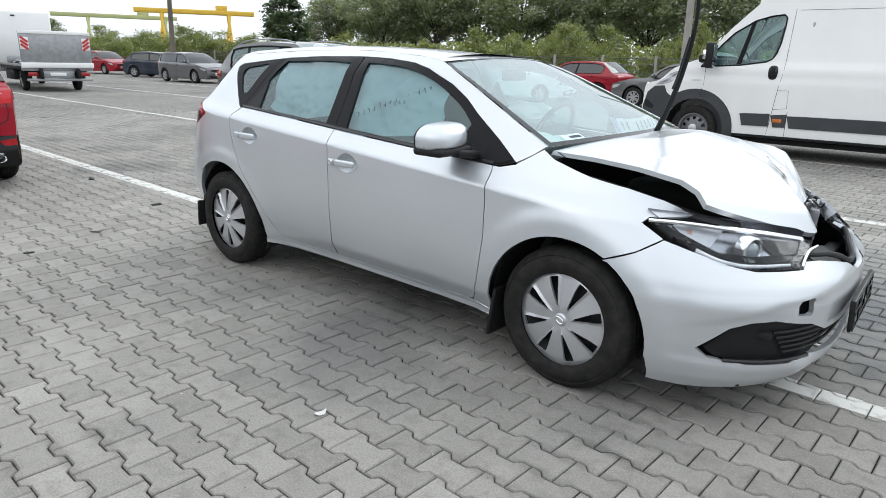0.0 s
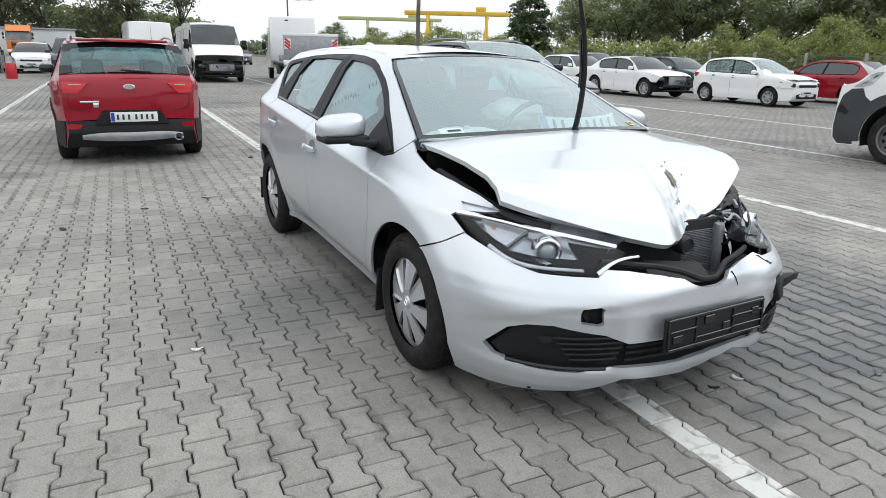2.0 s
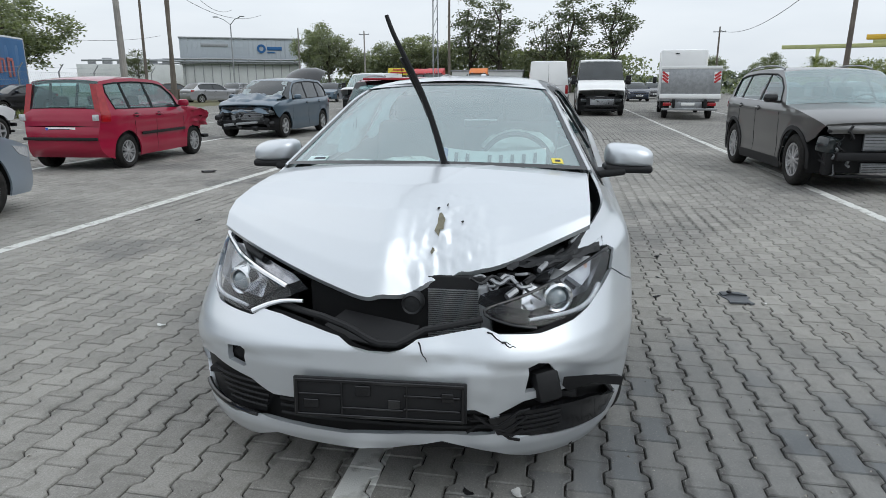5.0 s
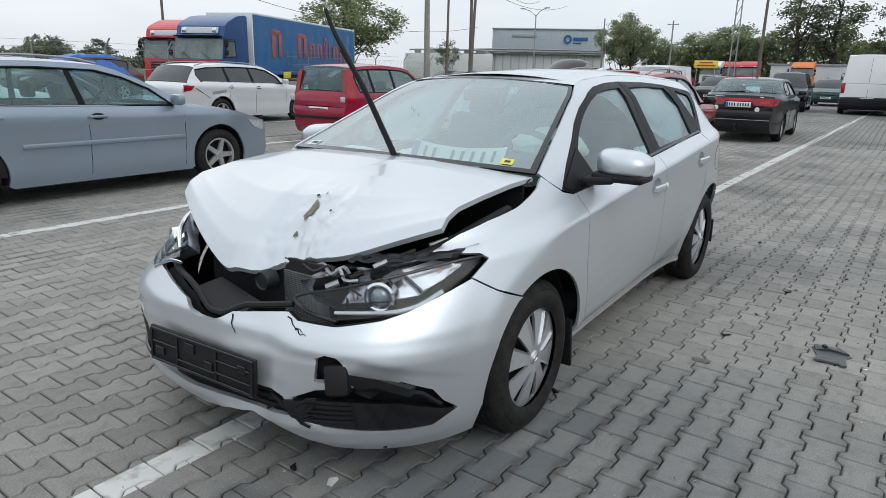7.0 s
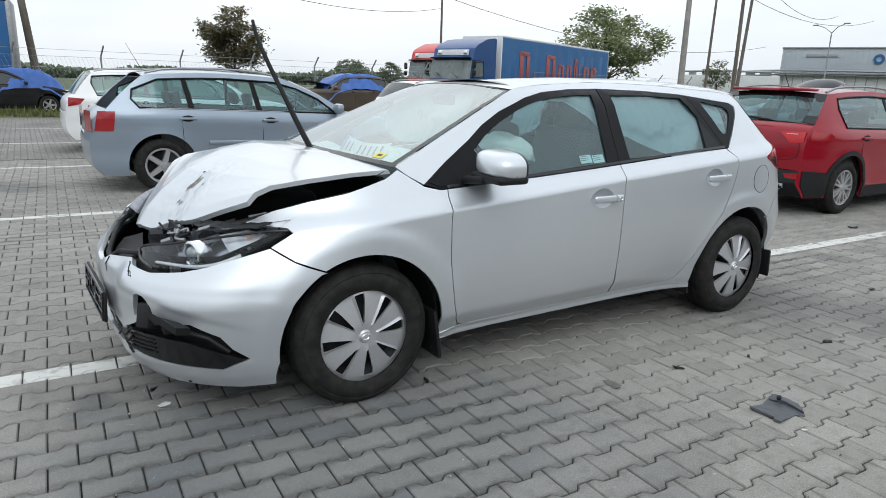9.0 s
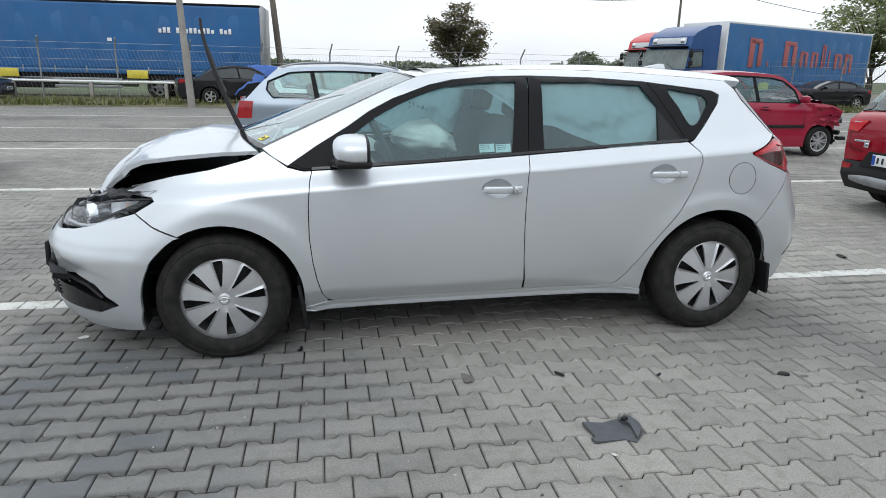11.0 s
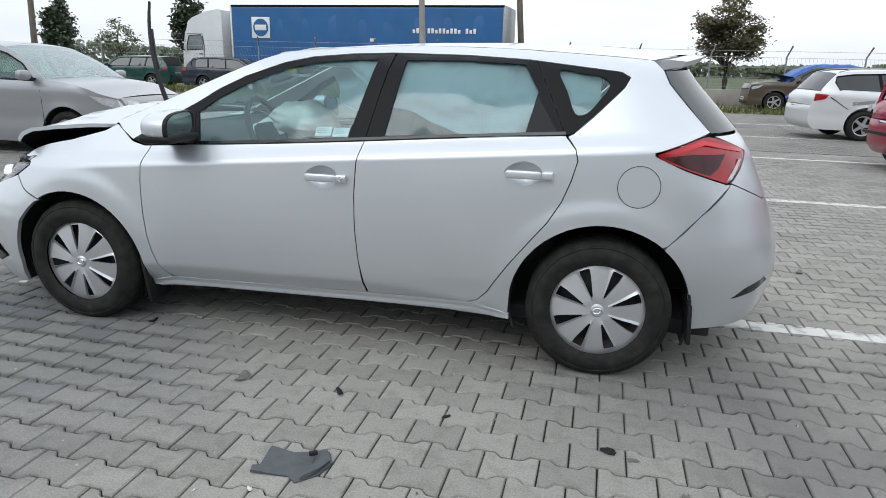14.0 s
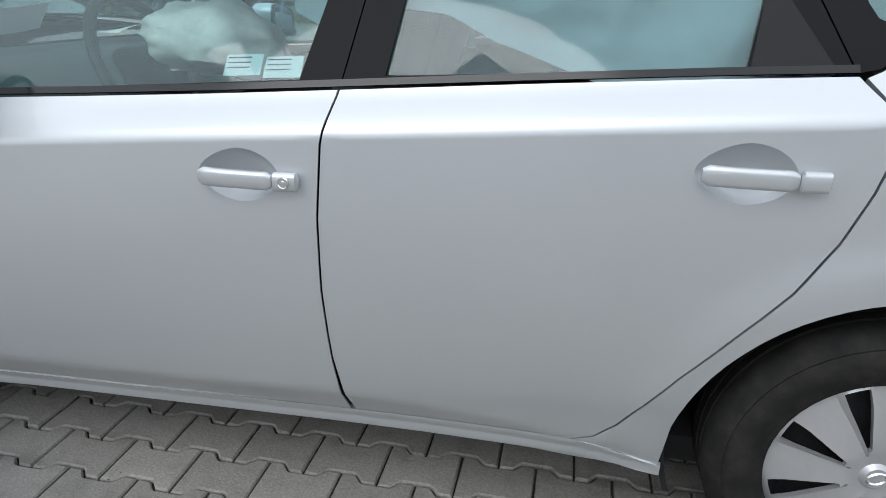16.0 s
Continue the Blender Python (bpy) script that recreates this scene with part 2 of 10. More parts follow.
def skin(poly, where, out, step=(0.06, 0.06), rim=0.012, holes=()):
    """A panel with the outline poly (u, v), laid on the surface where(u, v); out points outwards. Its edges turn in by rim."""
    su, sv = step
    pts, edges = [], []
    for loop in [clean(poly)] + [clean(h) for h in holes]:
        first, k = len(pts), len(loop)
        for i in range(k):
            (a, b), (c, d) = loop[i], loop[(i + 1) % k]
            n = max(1, int(math.hypot((c - a) / su, (d - b) / sv) / 0.7))
            pts += [(a + (c - a) * q / n, b + (d - b) * q / n) for q in range(n)]
        edges += [(q, q + 1) for q in range(first, len(pts) - 1)] + [(len(pts) - 1, first)]
    lo = [min(p[i] for p in poly) for i in (0, 1)]
    hi = [max(p[i] for p in poly) for i in (0, 1)]
    rim_pts = np.array(pts) / (su, sv)
    for i in range(math.ceil(lo[0] / su), math.floor(hi[0] / su) + 1):
        for j in range(math.ceil(lo[1] / sv), math.floor(hi[1] / sv) + 1):
            u, v = i * su, j * sv
            if inside(poly, u, v) and not any(inside(h, u, v) for h in holes) and (((rim_pts - (i, j)) ** 2).sum(1)).min() > 0.16:
                pts.append((u, v))
    co, _, faces = delaunay_2d_cdt([Vector((u / su, v / sv)) for u, v in pts], edges, [], 0, 1e-6)[:3]
    bm = bmesh.new()
    vs = [bm.verts.new(where(c.x * su, c.y * sv)) for c in co]
    for f in faces:
        cu, cv = sum(co[i].x for i in f) / len(f) * su, sum(co[i].y for i in f) / len(f) * sv
        if inside(poly, cu, cv) and not any(inside(h, cu, cv) for h in holes):
            bm.faces.new([vs[i] for i in f])
    bmesh.ops.delete(bm, geom=[v for v in bm.verts if not v.link_faces], context="VERTS")
    bm.normal_update()
    if sum(f.normal.dot(Vector(out(f.calc_center_median()))) * f.calc_area() for f in bm.faces) < 0:
        bmesh.ops.reverse_faces(bm, faces=bm.faces[:])
        bm.normal_update()
    if rim:
        border = [e for e in bm.edges if e.is_boundary]
        normals = {tuple(round(c, 5) for c in v.co): v.normal.copy() for e in border for v in e.verts}
        for v in bmesh.ops.extrude_edge_only(bm, edges=border)["geom"]:
            if isinstance(v, bmesh.types.BMVert):
                v.co -= normals.get(tuple(round(c, 5) for c in v.co), Vector((0, 0, 0))) * rim
    return bm


def grid(f, nu, nv):
    """Vertices and faces of the surface f(u, v) over the unit square."""
    verts = [f(i / nu, j / nv) for j in range(nv + 1) for i in range(nu + 1)]
    faces = [(j * (nu + 1) + i, j * (nu + 1) + i + 1, (j + 1) * (nu + 1) + i + 1, (j + 1) * (nu + 1) + i) for j in range(nv) for i in range(nu)]
    return verts, faces


def box_bm(size, at=(0, 0, 0), bevel=0.01, segs=2, m=None):
    bm = bmesh.new()
    bmesh.ops.create_cube(bm, size=1)
    bmesh.ops.scale(bm, vec=size, verts=bm.verts)
    if bevel:
        bmesh.ops.bevel(bm, geom=bm.edges[:], offset=min(bevel, 0.45 * min(size)), segments=segs, affect="EDGES", profile=0.5)
    if m:
        bm.transform(m)
    bmesh.ops.translate(bm, vec=at, verts=bm.verts)
    return bm


def tube_bm(pts, r, sides=8, r_end=None):
    """A round bar through the points."""
    bm, rings, k = bmesh.new(), [], len(pts)
    for i, p in enumerate(pts):
        d = (Vector(pts[min(i + 1, k - 1)]) - Vector(pts[max(i - 1, 0)])).normalized()
        q = d.to_track_quat("Z", "Y")
        rr = r if r_end is None else r + (r_end - r) * i / (k - 1)
        rings.append([bm.verts.new(Vector(p) + q @ Vector((rr * math.cos(2 * math.pi * s / sides), rr * math.sin(2 * math.pi * s / sides), 0))) for s in range(sides)])
    for a, b in zip(rings, rings[1:]):
        for s in range(sides):
            bm.faces.new((a[s], a[(s + 1) % sides], b[(s + 1) % sides], b[s]))
    bm.faces.new(rings[0][::-1]), bm.faces.new(rings[-1])
    return bm


def lathe_bm(profile, n=40, axis="Y"):
    """A solid of revolution about the y axis from (radius, y) pairs."""
    bm, rings = bmesh.new(), []
    for r, y in profile:
        rings.append([bm.verts.new((r * math.cos(2 * math.pi * i / n), y, r * math.sin(2 * math.pi * i / n))) for i in range(n)] if r > 1e-6 else [bm.verts.new((0, y, 0))])
    for a, b in zip(rings, rings[1:]):
        for i in range(n):
            j = (i + 1) % n
            f = [a[i % len(a)], a[j % len(a)], b[j % len(b)], b[i % len(b)]]
            f = [v for q, v in enumerate(f) if v not in f[:q]]
            if len(f) > 2:
                bm.faces.new(f)
    bmesh.ops.recalc_face_normals(bm, faces=bm.faces[:])
    return bm


def lerp_table(v, xs, ys):
    return float(np.interp(v, xs, ys))


# ---- the damaged silver hatchback: its surfaces (x ahead, y to its left, z up; wheelbase 2.6 m) ----
def nose_power(z):
    return lerp_table(z, (0.3, 0.5, 0.65, 0.8), (3, 3, 2.5, 2.1))


def nose_x(z):
    return lerp_table(z, (0.13, 0.2, 0.25, 0.35, 0.5, 0.58, 0.65, 0.7, 0.8, 0.95), (2.12, 2.19, 2.215, 2.22, 2.235, 2.225, 2.17, 2.12, 2.03, 1.9))


def tail_x(z):
    return lerp_table(z, (0.2, 0.3, 0.45, 0.6, 0.8, 0.9, 1.0, 1.07, 1.3, 1.4), (2.06, 2.12, 2.15, 2.13, 2.05, 2.0, 1.95, 1.90, 1.68, 1.62))


def crease_z(x):
    return 0.818 + (1.15 - x) * 0.079


def side_w(x, z):
    c = crease_z(x)
    if z < c:
        w = lerp_table(z - c, (-0.75, -0.62, -0.56, -0.50, -0.42, -0.34, -0.26, -0.18, -0.12, -0.08, -0.045, -0.02, 0), (0.80, 0.830, 0.848, 0.860, 0.872, 0.8795, 0.8830, 0.8835, 0.8815, 0.8795, 0.8772, 0.8757, 0.8745))
    else:
        zb = c + 0.06
        w = lerp_table(z - c, (0, 0.02, 0.06), (0.8745, 0.859, 0.815)) if z < zb else 0.815 - (z - zb) * 0.662
        if z > 1.3:
            w -= 6 * (z - 1.3) ** 2
    if -0.92 < x < 1.02:
        ends = min(1, (x + 0.92) / 0.12, (1.02 - x) / 0.10)
        fold = lerp_table(x, (-0.75, -0.60, -0.40, -0.20, 0.86), (0.280, 0.312, 0.334, 0.343, 0.338))
        w -= 0.40 * ends * max(0, fold - z)
    for ax in (1.3, -1.3):
        r = math.hypot(x - ax, z - 0.31)
        if r < 0.52 and z < c:
            k = min(1, (0.52 - r) / 0.09)
            w += 0.012 * k * k * (3 - 2 * k)
    return max(w, 0.02)


def side_y(x, z):
    w = side_w(x, z)
    if x > 1.2:
        n = nose_power(z)
        w *= max(1e-4, 1 - min(1, (x - 1.2) / (nose_x(z) - 1.2)) ** n) ** (1 / n)
    if x < -1.2:
        w *= max(1e-4, 1 - min(1, (-1.2 - x) / (tail_x(z) - 1.2)) ** 3) ** (1 / 3)
    return w


def on_side(sg, deep=0.0):
    return lambda x, z: (x, sg * (side_y(x, z) - deep), z)


def on_nose(deep=0.0):
    """The wrap-round front, over an angle (0 ahead, 90 to the left) and a height."""
    def f(a, z):
        n, c, s = nose_power(z), math.cos(radians(a)), math.sin(radians(a))
        x = 1.2 + (nose_x(z) - 1.2 - deep) * max(c, 1e-5) ** (2 / n)
        return (x, math.copysign(abs(s) ** (2 / n), s) * (side_w(min(x, 1.9), z) - deep), z)
    return f


def on_tail(deep=0.0):
    def f(a, z):
        c, s = math.cos(radians(a)), math.sin(radians(a))
        x = -1.2 - (tail_x(z) - 1.2 - deep) * max(c, 1e-5) ** (2 / 3)
        return (x, math.copysign(abs(s) ** (2 / 3), s) * (side_w(max(x, -1.6), z) - deep), z)
    return f


def ny(y, z):
    """Nose angle at the sideways place y."""
    return (math.degrees(math.asin(min(1, abs(y) / side_w(1.6, z)) ** (nose_power(z) / 2))) * (1 if y > 0 else -1), z)


def nx(x, z, sg):
    """Nose angle at the lengthwise place x, on the left (1) or right (-1)."""
    return (sg * math.degrees(math.acos(min(1, max(0, (x - 1.2) / (nose_x(z) - 1.2)) ** (nose_power(z) / 2)))), z)


def tx(x, z, sg):
    return (sg * math.degrees(math.acos(min(1, max(0, (-1.2 - x) / (tail_x(z) - 1.2)) ** 1.5))), z)


BELT = [(0.866, 0.925), (0.603, 0.940), (0.32, 0.958), (0.028, 0.978), (-0.221, 0.997), (-0.579, 1.025), (-0.893, 1.048), (-1.108, 1.062)]
DLO_TOP = [(0.979, 0.945), (0.839, 1.035), (0.678, 1.128), (0.575, 1.196), (0.45, 1.259), (0.258, 1.328), (0.126, 1.357), (-0.076, 1.376), (-0.29, 1.384), (-0.644, 1.380), (-0.923, 1.366), (-1.321, 1.323)]
DLO_BACK = [(-1.357, 1.303), (-1.335, 1.261), (-1.216, 1.139), (-1.142, 1.071)]
C_GAP = [(-1.108, 1.062), (-1.155, 1.012), (-1.167, 0.966), (-1.146, 0.882), (-1.113, 0.792), (-1.059, 0.700), (-0.985, 0.606), (-0.900, 0.494), (-0.835, 0.394), (-0.805, 0.343), (-0.763, 0.300), (-0.717, 0.283)]
B_GAP = [(-0.221, 0.997), (-0.203, 0.905), (-0.194, 0.761), (-0.195, 0.610), (-0.205, 0.452), (-0.228, 0.276)]
A_GAP = [(0.866, 0.925), (0.880, 0.872), (0.889, 0.760), (0.889, 0.615), (0.876, 0.494), (0.858, 0.400), (0.833, 0.318), (0.806, 0.280), (0.769, 0.266)]
RAIL = [(1.10, 1.025), (0.90, 1.115), (0.70, 1.205), (0.50, 1.295), (0.31, 1.370), (0.126, 1.395), (-0.29, 1.420), (-0.64, 1.420), (-0.92, 1.412), (-1.32, 1.388), (-1.455, 1.377)]
ROOF_X = (0.33, 0.14, -0.14, -0.43, -0.79, -1.16, -1.54, -1.72, -1.83)
ROOF_Z = (1.392, 1.412, 1.434, 1.448, 1.455, 1.450, 1.428, 1.402, 1.378)
outward = lambda sg: (lambda c: (0, sg, 0))
ahead = lambda c: (1, 0, 0)
up = lambda c: (0, 0, 1)
back = lambda c: (-1, 0, 0)

car = thing("hatchback_car", pose(0, 0, 0), "silver hatchback with crushed front, buckled raised bonnet and fired airbags", "car")

def pressed(sg, poly, step, rim=0.012, holes=()):
    """A body panel whose mesh rows run along the crease."""
    level = lambda loop: [(x, z - crease_z(x)) for x, z in loop]
    return skin(level(inset(poly, 0.0023)), lambda x, q: on_side(sg)(x, q + crease_z(x)), outward(sg), step, rim, [level(h) for h in holes])


for sg in (1, -1):
    sid, o = on_side(sg), outward(sg)
    # doors
    front = BELT[4::-1] + A_GAP[1:] + [(0.3, 0.268), (-0.224, 0.276)] + B_GAP[-2:0:-1]
    def bowl_rim(hx, hz, a, r):
        """The bowl's outline: a pointed oval, blunter at the hinge end."""
        c, q = math.cos(a), math.sin(a)
        return hx + 0.017 + 0.082 * r * c, hz + 0.052 * r * math.copysign(abs(q) ** 1.12, q) * (1 - 0.18 * max(0, c))
    bowl_edge = lambda hx, hz: [bowl_rim(hx, hz, 2 * math.pi * i / 36, 1) for i in range(36)]
    door_f = part("front_door", pressed(sg, front, (0.05, 0.015), 0.004, [bowl_edge(-0.055, 0.836)]), M["silver"], car)
    rear = BELT[4:] + C_GAP[1:] + [(-0.5, 0.280), (-0.232, 0.276)] + B_GAP[-2:0:-1]
    door_r = part("rear_door", pressed(sg, rear, (0.05, 0.015), 0.004, [bowl_edge(-0.962, 0.902)]), M["silver"], car)
    # wing
    wing = A_GAP[::-1][1:] + [(0.905, 0.923), (0.979, 0.940), (1.09, 1.013), (1.156, 0.979), (1.338, 0.929), (1.50, 0.898), (1.625, 0.864), (1.745, 0.815), (1.70, 0.806), (1.605, 0.800), (1.592, 0.786), (1.681, 0.732), (1.60, 0.678), (1.482, 0.632)]
    wing += arc(1.3, 0.305, 0.378, 61, 186, 22) + [(0.915, 0.235), (0.80, 0.245)]
    part("front_wing", pressed(sg, wing, (0.04, 0.015)), M["silver"], car)
    # body side: pillar, roof rail and rear quarter in one pressing
    quarter = curve(RAIL, 3) + [(-1.50, 1.335), (-1.525, 1.280), (-1.60, 1.195), (-1.70, 1.090), (-1.66, 1.076), (-1.56, 1.040), (-1.472, 1.010), (-1.474, 1.000), (-1.60, 0.944), (-1.776, 0.886), (-1.80, 0.885), (-1.68, 0.755), (-1.562, 0.630)]
    quarter += arc(-1.3, 0.31, 0.392, 128, 8, 22) + [(-0.905, 0.245), (-0.80, 0.262)] + C_GAP[:0:-1] + [(-1.116, 1.059)] + DLO_BACK[::-1] + DLO_TOP[::-1] + [(1.05, 0.985)]
    part("body_side", pressed(sg, quarter, (0.05, 0.020)), M["silver"], car)
    # sill
    sill = [(0.80, 0.262), (0.3, 0.264), (-0.23, 0.272), (-0.72, 0.279), (-0.80, 0.260), (-0.905, 0.240), (-0.905, 0.222), (-0.60, 0.232), (0.60, 0.228), (0.915, 0.216), (0.915, 0.232)]
    sill_mid = lambda x: lerp_table(x, (-0.905, -0.80, -0.72, -0.23, 0.80, 0.915), (0.231, 0.244, 0.256, 0.251, 0.245, 0.224))
    rolled = lambda x, z: (x, sg * (side_y(x, max(z, sill_mid(x))) - 0.003 + 0.008 * max(0, 1 - ((z - sill_mid(x)) / 0.028) ** 2) ** 0.5), z)
    part("sill", skin(inset(sill, -0.004), rolled, o, (0.06, 0.005)), M["silver"], car)
    under = [(0.93, 0.245), (-0.92, 0.245), (-0.90, 0.212), (0.90, 0.205)]
    part("sill_flange", skin(under, on_side(sg, 0.050), o), M["black"], car)
    # black window surround, in three frames
    glass_f = curve([(0.660, 1.085), (0.549, 1.164), (0.385, 1.246), (0.193, 1.312), (-0.004, 1.342), (-0.210, 1.352)], 3) + [(-0.137, 1.007), (0.319, 0.973), (0.612, 0.955)]
    glass_r = [(-0.349, 1.352), (-0.625, 1.356), (-0.905, 1.346), (-0.976, 1.232), (-0.937, 1.060), (-0.306, 1.022)]
    glass_q = curve([(-1.057, 1.325), (-1.150, 1.315), (-1.245, 1.301), (-1.274, 1.262), (-1.235, 1.205), (-1.189, 1.153), (-1.139, 1.149), (-1.10, 1.235)], 3, True)
    split_b = [(-0.284, 1.384), (-0.250, 1.19), (-0.221, 0.998)]
    split_c = [(-0.953, 1.363), (-1.030, 1.22), (-1.106, 1.063)]
    def ring(name, outer, hole, cover_label=""):
        """A frame between two outlines."""
        bm = bmesh.new()
        outer, hole = clean(outer), clean(hole)
        vs = [bm.verts.new((u, v, 0)) for u, v in outer]
        hs = [bm.verts.new((u, v, 0)) for u, v in hole]
        es = [bm.edges.new((q[i - 1], q[i])) for q in (vs, hs) for i in range(len(q))]
        bmesh.ops.triangle_fill(bm, edges=es, use_beauty=True)
        for c in range(-14, 11):
            bmesh.ops.bisect_plane(bm, geom=bm.verts[:] + bm.edges[:] + bm.faces[:], dist=1e-6, plane_co=(c * 0.1, 0, 0), plane_no=(1, 0, 0))
        for c in range(9, 15):
            bmesh.ops.bisect_plane(bm, geom=bm.verts[:] + bm.edges[:] + bm.faces[:], dist=1e-6, plane_co=(0, c * 0.1, 0), plane_no=(0, 1, 0))
        f = on_side(sg, 0.003)
        for v in bm.verts:
            v.co = f(v.co.x, v.co.y)
        bm.normal_update()
        for face in bm.faces:
            if face.normal.y * sg < 0:
                face.normal_flip()
        bm.normal_update()
        edges = [e for e in bm.edges if e.is_boundary]
        for v in bmesh.ops.extrude_edge_only(bm, edges=edges)["geom"]:
            if isinstance(v, bmesh.types.BMVert):
                v.co.y -= sg * 0.016
        return part(name, bm, M["trim"], car)
    ring("front_window_frame", inset(DLO_TOP[:8] + split_b + BELT[3::-1] + [(0.905, 0.925)], 0.0015), glass_f)
    ring("rear_window_frame", inset([(-0.29, 1.384), (-0.644, 1.380), (-0.923, 1.366)] + split_c + BELT[6:3:-1] + split_b[1:2], 0.0015), glass_r)
    ring("quarter_window_frame", inset([(-0.955, 1.363), (-1.321, 1.323)] + DLO_BACK + split_c[::-1], 0.0015), glass_q)
    for nm, poly in (("front_window", glass_f), ("rear_window", glass_r), ("quarter_window", glass_q)):
        pane = part(nm, skin(inset(poly, -0.006), on_side(sg, 0.012), o, step=(0.12, 0.12), rim=0), M["glass"], car)
        pane.visible_shadow = False
    # rear fixed filler between the rear window and its pillar
    part("pillar_filler", skin([(-0.972, 1.222), (-0.941, 1.062), (-1.075, 1.068)], on_side(sg, 0.0015), o, rim=0.004), M["black"], car)
    # weather strip under the windows
    strip = [(p[0], p[1] + 0.004) for p in BELT] + [(p[0], p[1] + 0.016) for p in BELT[::-1]]
    part("belt_seal", skin(strip, on_side(sg, -0.002), o, rim=0.004), M["gloss_black"], car)
    # door handles with their bowls
    for hx, hz in ((-0.055, 0.836), (-0.962, 0.902)):
        door = door_f if hx > -0.5 else door_r
        def bowl_at(u, v, hx=hx, hz=hz):
            x, z = bowl_rim(hx, hz, 2 * math.pi * u, v)
            return (x, sg * (side_y(x, z) - 0.030 * (1 - v ** 2.2) ** 0.8), z)
        vs, fs = grid(bowl_at, 36, 9)
        sheet("handle_bowl", vs, fs, M["silver"], door, angle=80)
        def grip(x0, x1, name, parent, flare=0.0):
            rings, n = [], 14
            for i in range(n + 1):
                t = i / n
                x = x0 + (x1 - x0) * t
                end = min(1.0, (1 - (2 * t - 1) ** 2) * 9) ** 0.5
                hh, dd = 0.0175 * (0.62 + 0.38 * end), 0.011 * (0.45 + 0.55 * end)
                yc = side_y(x, hz) + 0.020 - 0.10 * max(0, x - hx - 0.045) - flare * t
                rings.append([(x, sg * (yc + dd * math.copysign(abs(math.cos(q)) ** 0.6, math.cos(q))), hz - 0.002 + hh * math.copysign(abs(math.sin(q)) ** 0.55, math.sin(q))) for q in [2 * math.pi * k / 16 for k in range(16)]])
            vs = [p for r in rings for p in r]
            fs = [(16 * j + i, 16 * j + (i + 1) % 16, 16 * j + 16 + (i + 1) % 16, 16 * j + 16 + i) for j in range(n) for i in range(16)]
            fs += [tuple(range(16)), tuple(16 * n + i for i in range(16))]
            ob = sheet(name, vs, fs, M["silver"], parent, angle=50)
            bm = bmesh.new()
            bm.from_mesh(ob.data)
            bmesh.ops.recalc_face_normals(bm, faces=bm.faces[:])
            bm.to_mesh(ob.data)
            bm.free()
            return ob
        h = grip(hx + 0.090, hx - 0.060, "door_handle", door)
        cap = grip(hx - 0.0615, hx - 0.110, "handle_cap", h, 0.004)
        if hx > -0.5:
            bm = lathe_bm([(0, 0.002), (0.004, 0.002), (0.0045, 0.0), (0.0085, 0.0), (0.0100, 0.0015), (0.0115, -0.002)], 20)
            bm.transform(Matrix.Translation((hx - 0.086, sg * (side_y(hx, hz) + 0.0315), hz - 0.001)) @ Matrix.Diagonal((1, sg, 1, 1)))
            part("lock", bm, M["chrome"], h)
    # mirror
    mz, mx = 1.036, 0.66
    my = 0.935
    def oval(k, x, n=36):
        pts = []
        for i in range(n):
            c, q = math.cos(2 * math.pi * i / n), math.sin(2 * math.pi * i / n)
            pts.append((x, sg * (my + 0.118 * k * math.copysign(abs(c) ** 0.62, c)), mz + 0.004 - 0.010 * c + (0.062 * (1 - 0.14 * c) * abs(q) ** 0.70 if q > 0 else -0.052 * (1 - 0.10 * c) * abs(q) ** 0.40) * k))
        return pts
    def loft(name, rings, mat, parent, close=False):
        vs, n = [p for r in rings for p in r], len(rings[0])
        fs = [(j * n + i, j * n + (i + 1) % n, (j + 1) * n + (i + 1) % n, (j + 1) * n + i) for j in range(len(rings) - 1) for i in range(n)]
        if close:
            fs.append(tuple((len(rings) - 1) * n + i for i in range(n)))
        return sheet(name, vs, fs, mat, parent)
    mirror = loft("mirror_shell", [oval(1.0, mx - 0.036), oval(1.015, mx - 0.010), oval(1.02, mx + 0.02), oval(0.97, mx + 0.055), oval(0.82, mx + 0.085), oval(0.55, mx + 0.103), oval(0.25, mx + 0.110)], M["silver"], car, True)
    loft("mirror_housing", [oval(0.86, mx - 0.046), oval(0.90, mx - 0.052), oval(0.96, mx - 0.050), oval(0.99, mx - 0.044), oval(0.995, mx - 0.034)], M["black"], mirror)
    loft("mirror_glass", [oval(0.87, mx - 0.047), oval(0.60, mx - 0.048), oval(0.2, mx - 0.048)], M["mirror"], mirror, True)
    mb = box_bm((0.165, 0.236, 0.040), (mx + 0.018, sg * 0.928, mz - 0.052), 0.018, 3)
    part("mirror_base", mb, M["black"], mirror)
    arm = box_bm((0.150, 0.150, 0.038), (mx + 0.040, sg * 0.835, mz - 0.070), 0.016, 3, m=pose(0, 0, 0, sg * 7, 0, sg * 8))
    part("mirror_arm", arm, M["black"], mirror)
    ind = box_bm((0.095, 0.046, 0.020), (mx + 0.040, sg * 1.014, mz - 0.030), 0.008, m=pose(0, 0, 0, 0, 0, -sg * 32))
    part("mirror_indicator", ind, M["white_lens"], mirror)
    # mirror triangle
    part("mirror_sail", skin([(0.90, 0.935), (0.64, 0.952), (0.675, 1.095), (0.80, 1.03), (0.95, 0.955)], on_side(sg, -0.001), o, rim=0.006), M["trim"], car)
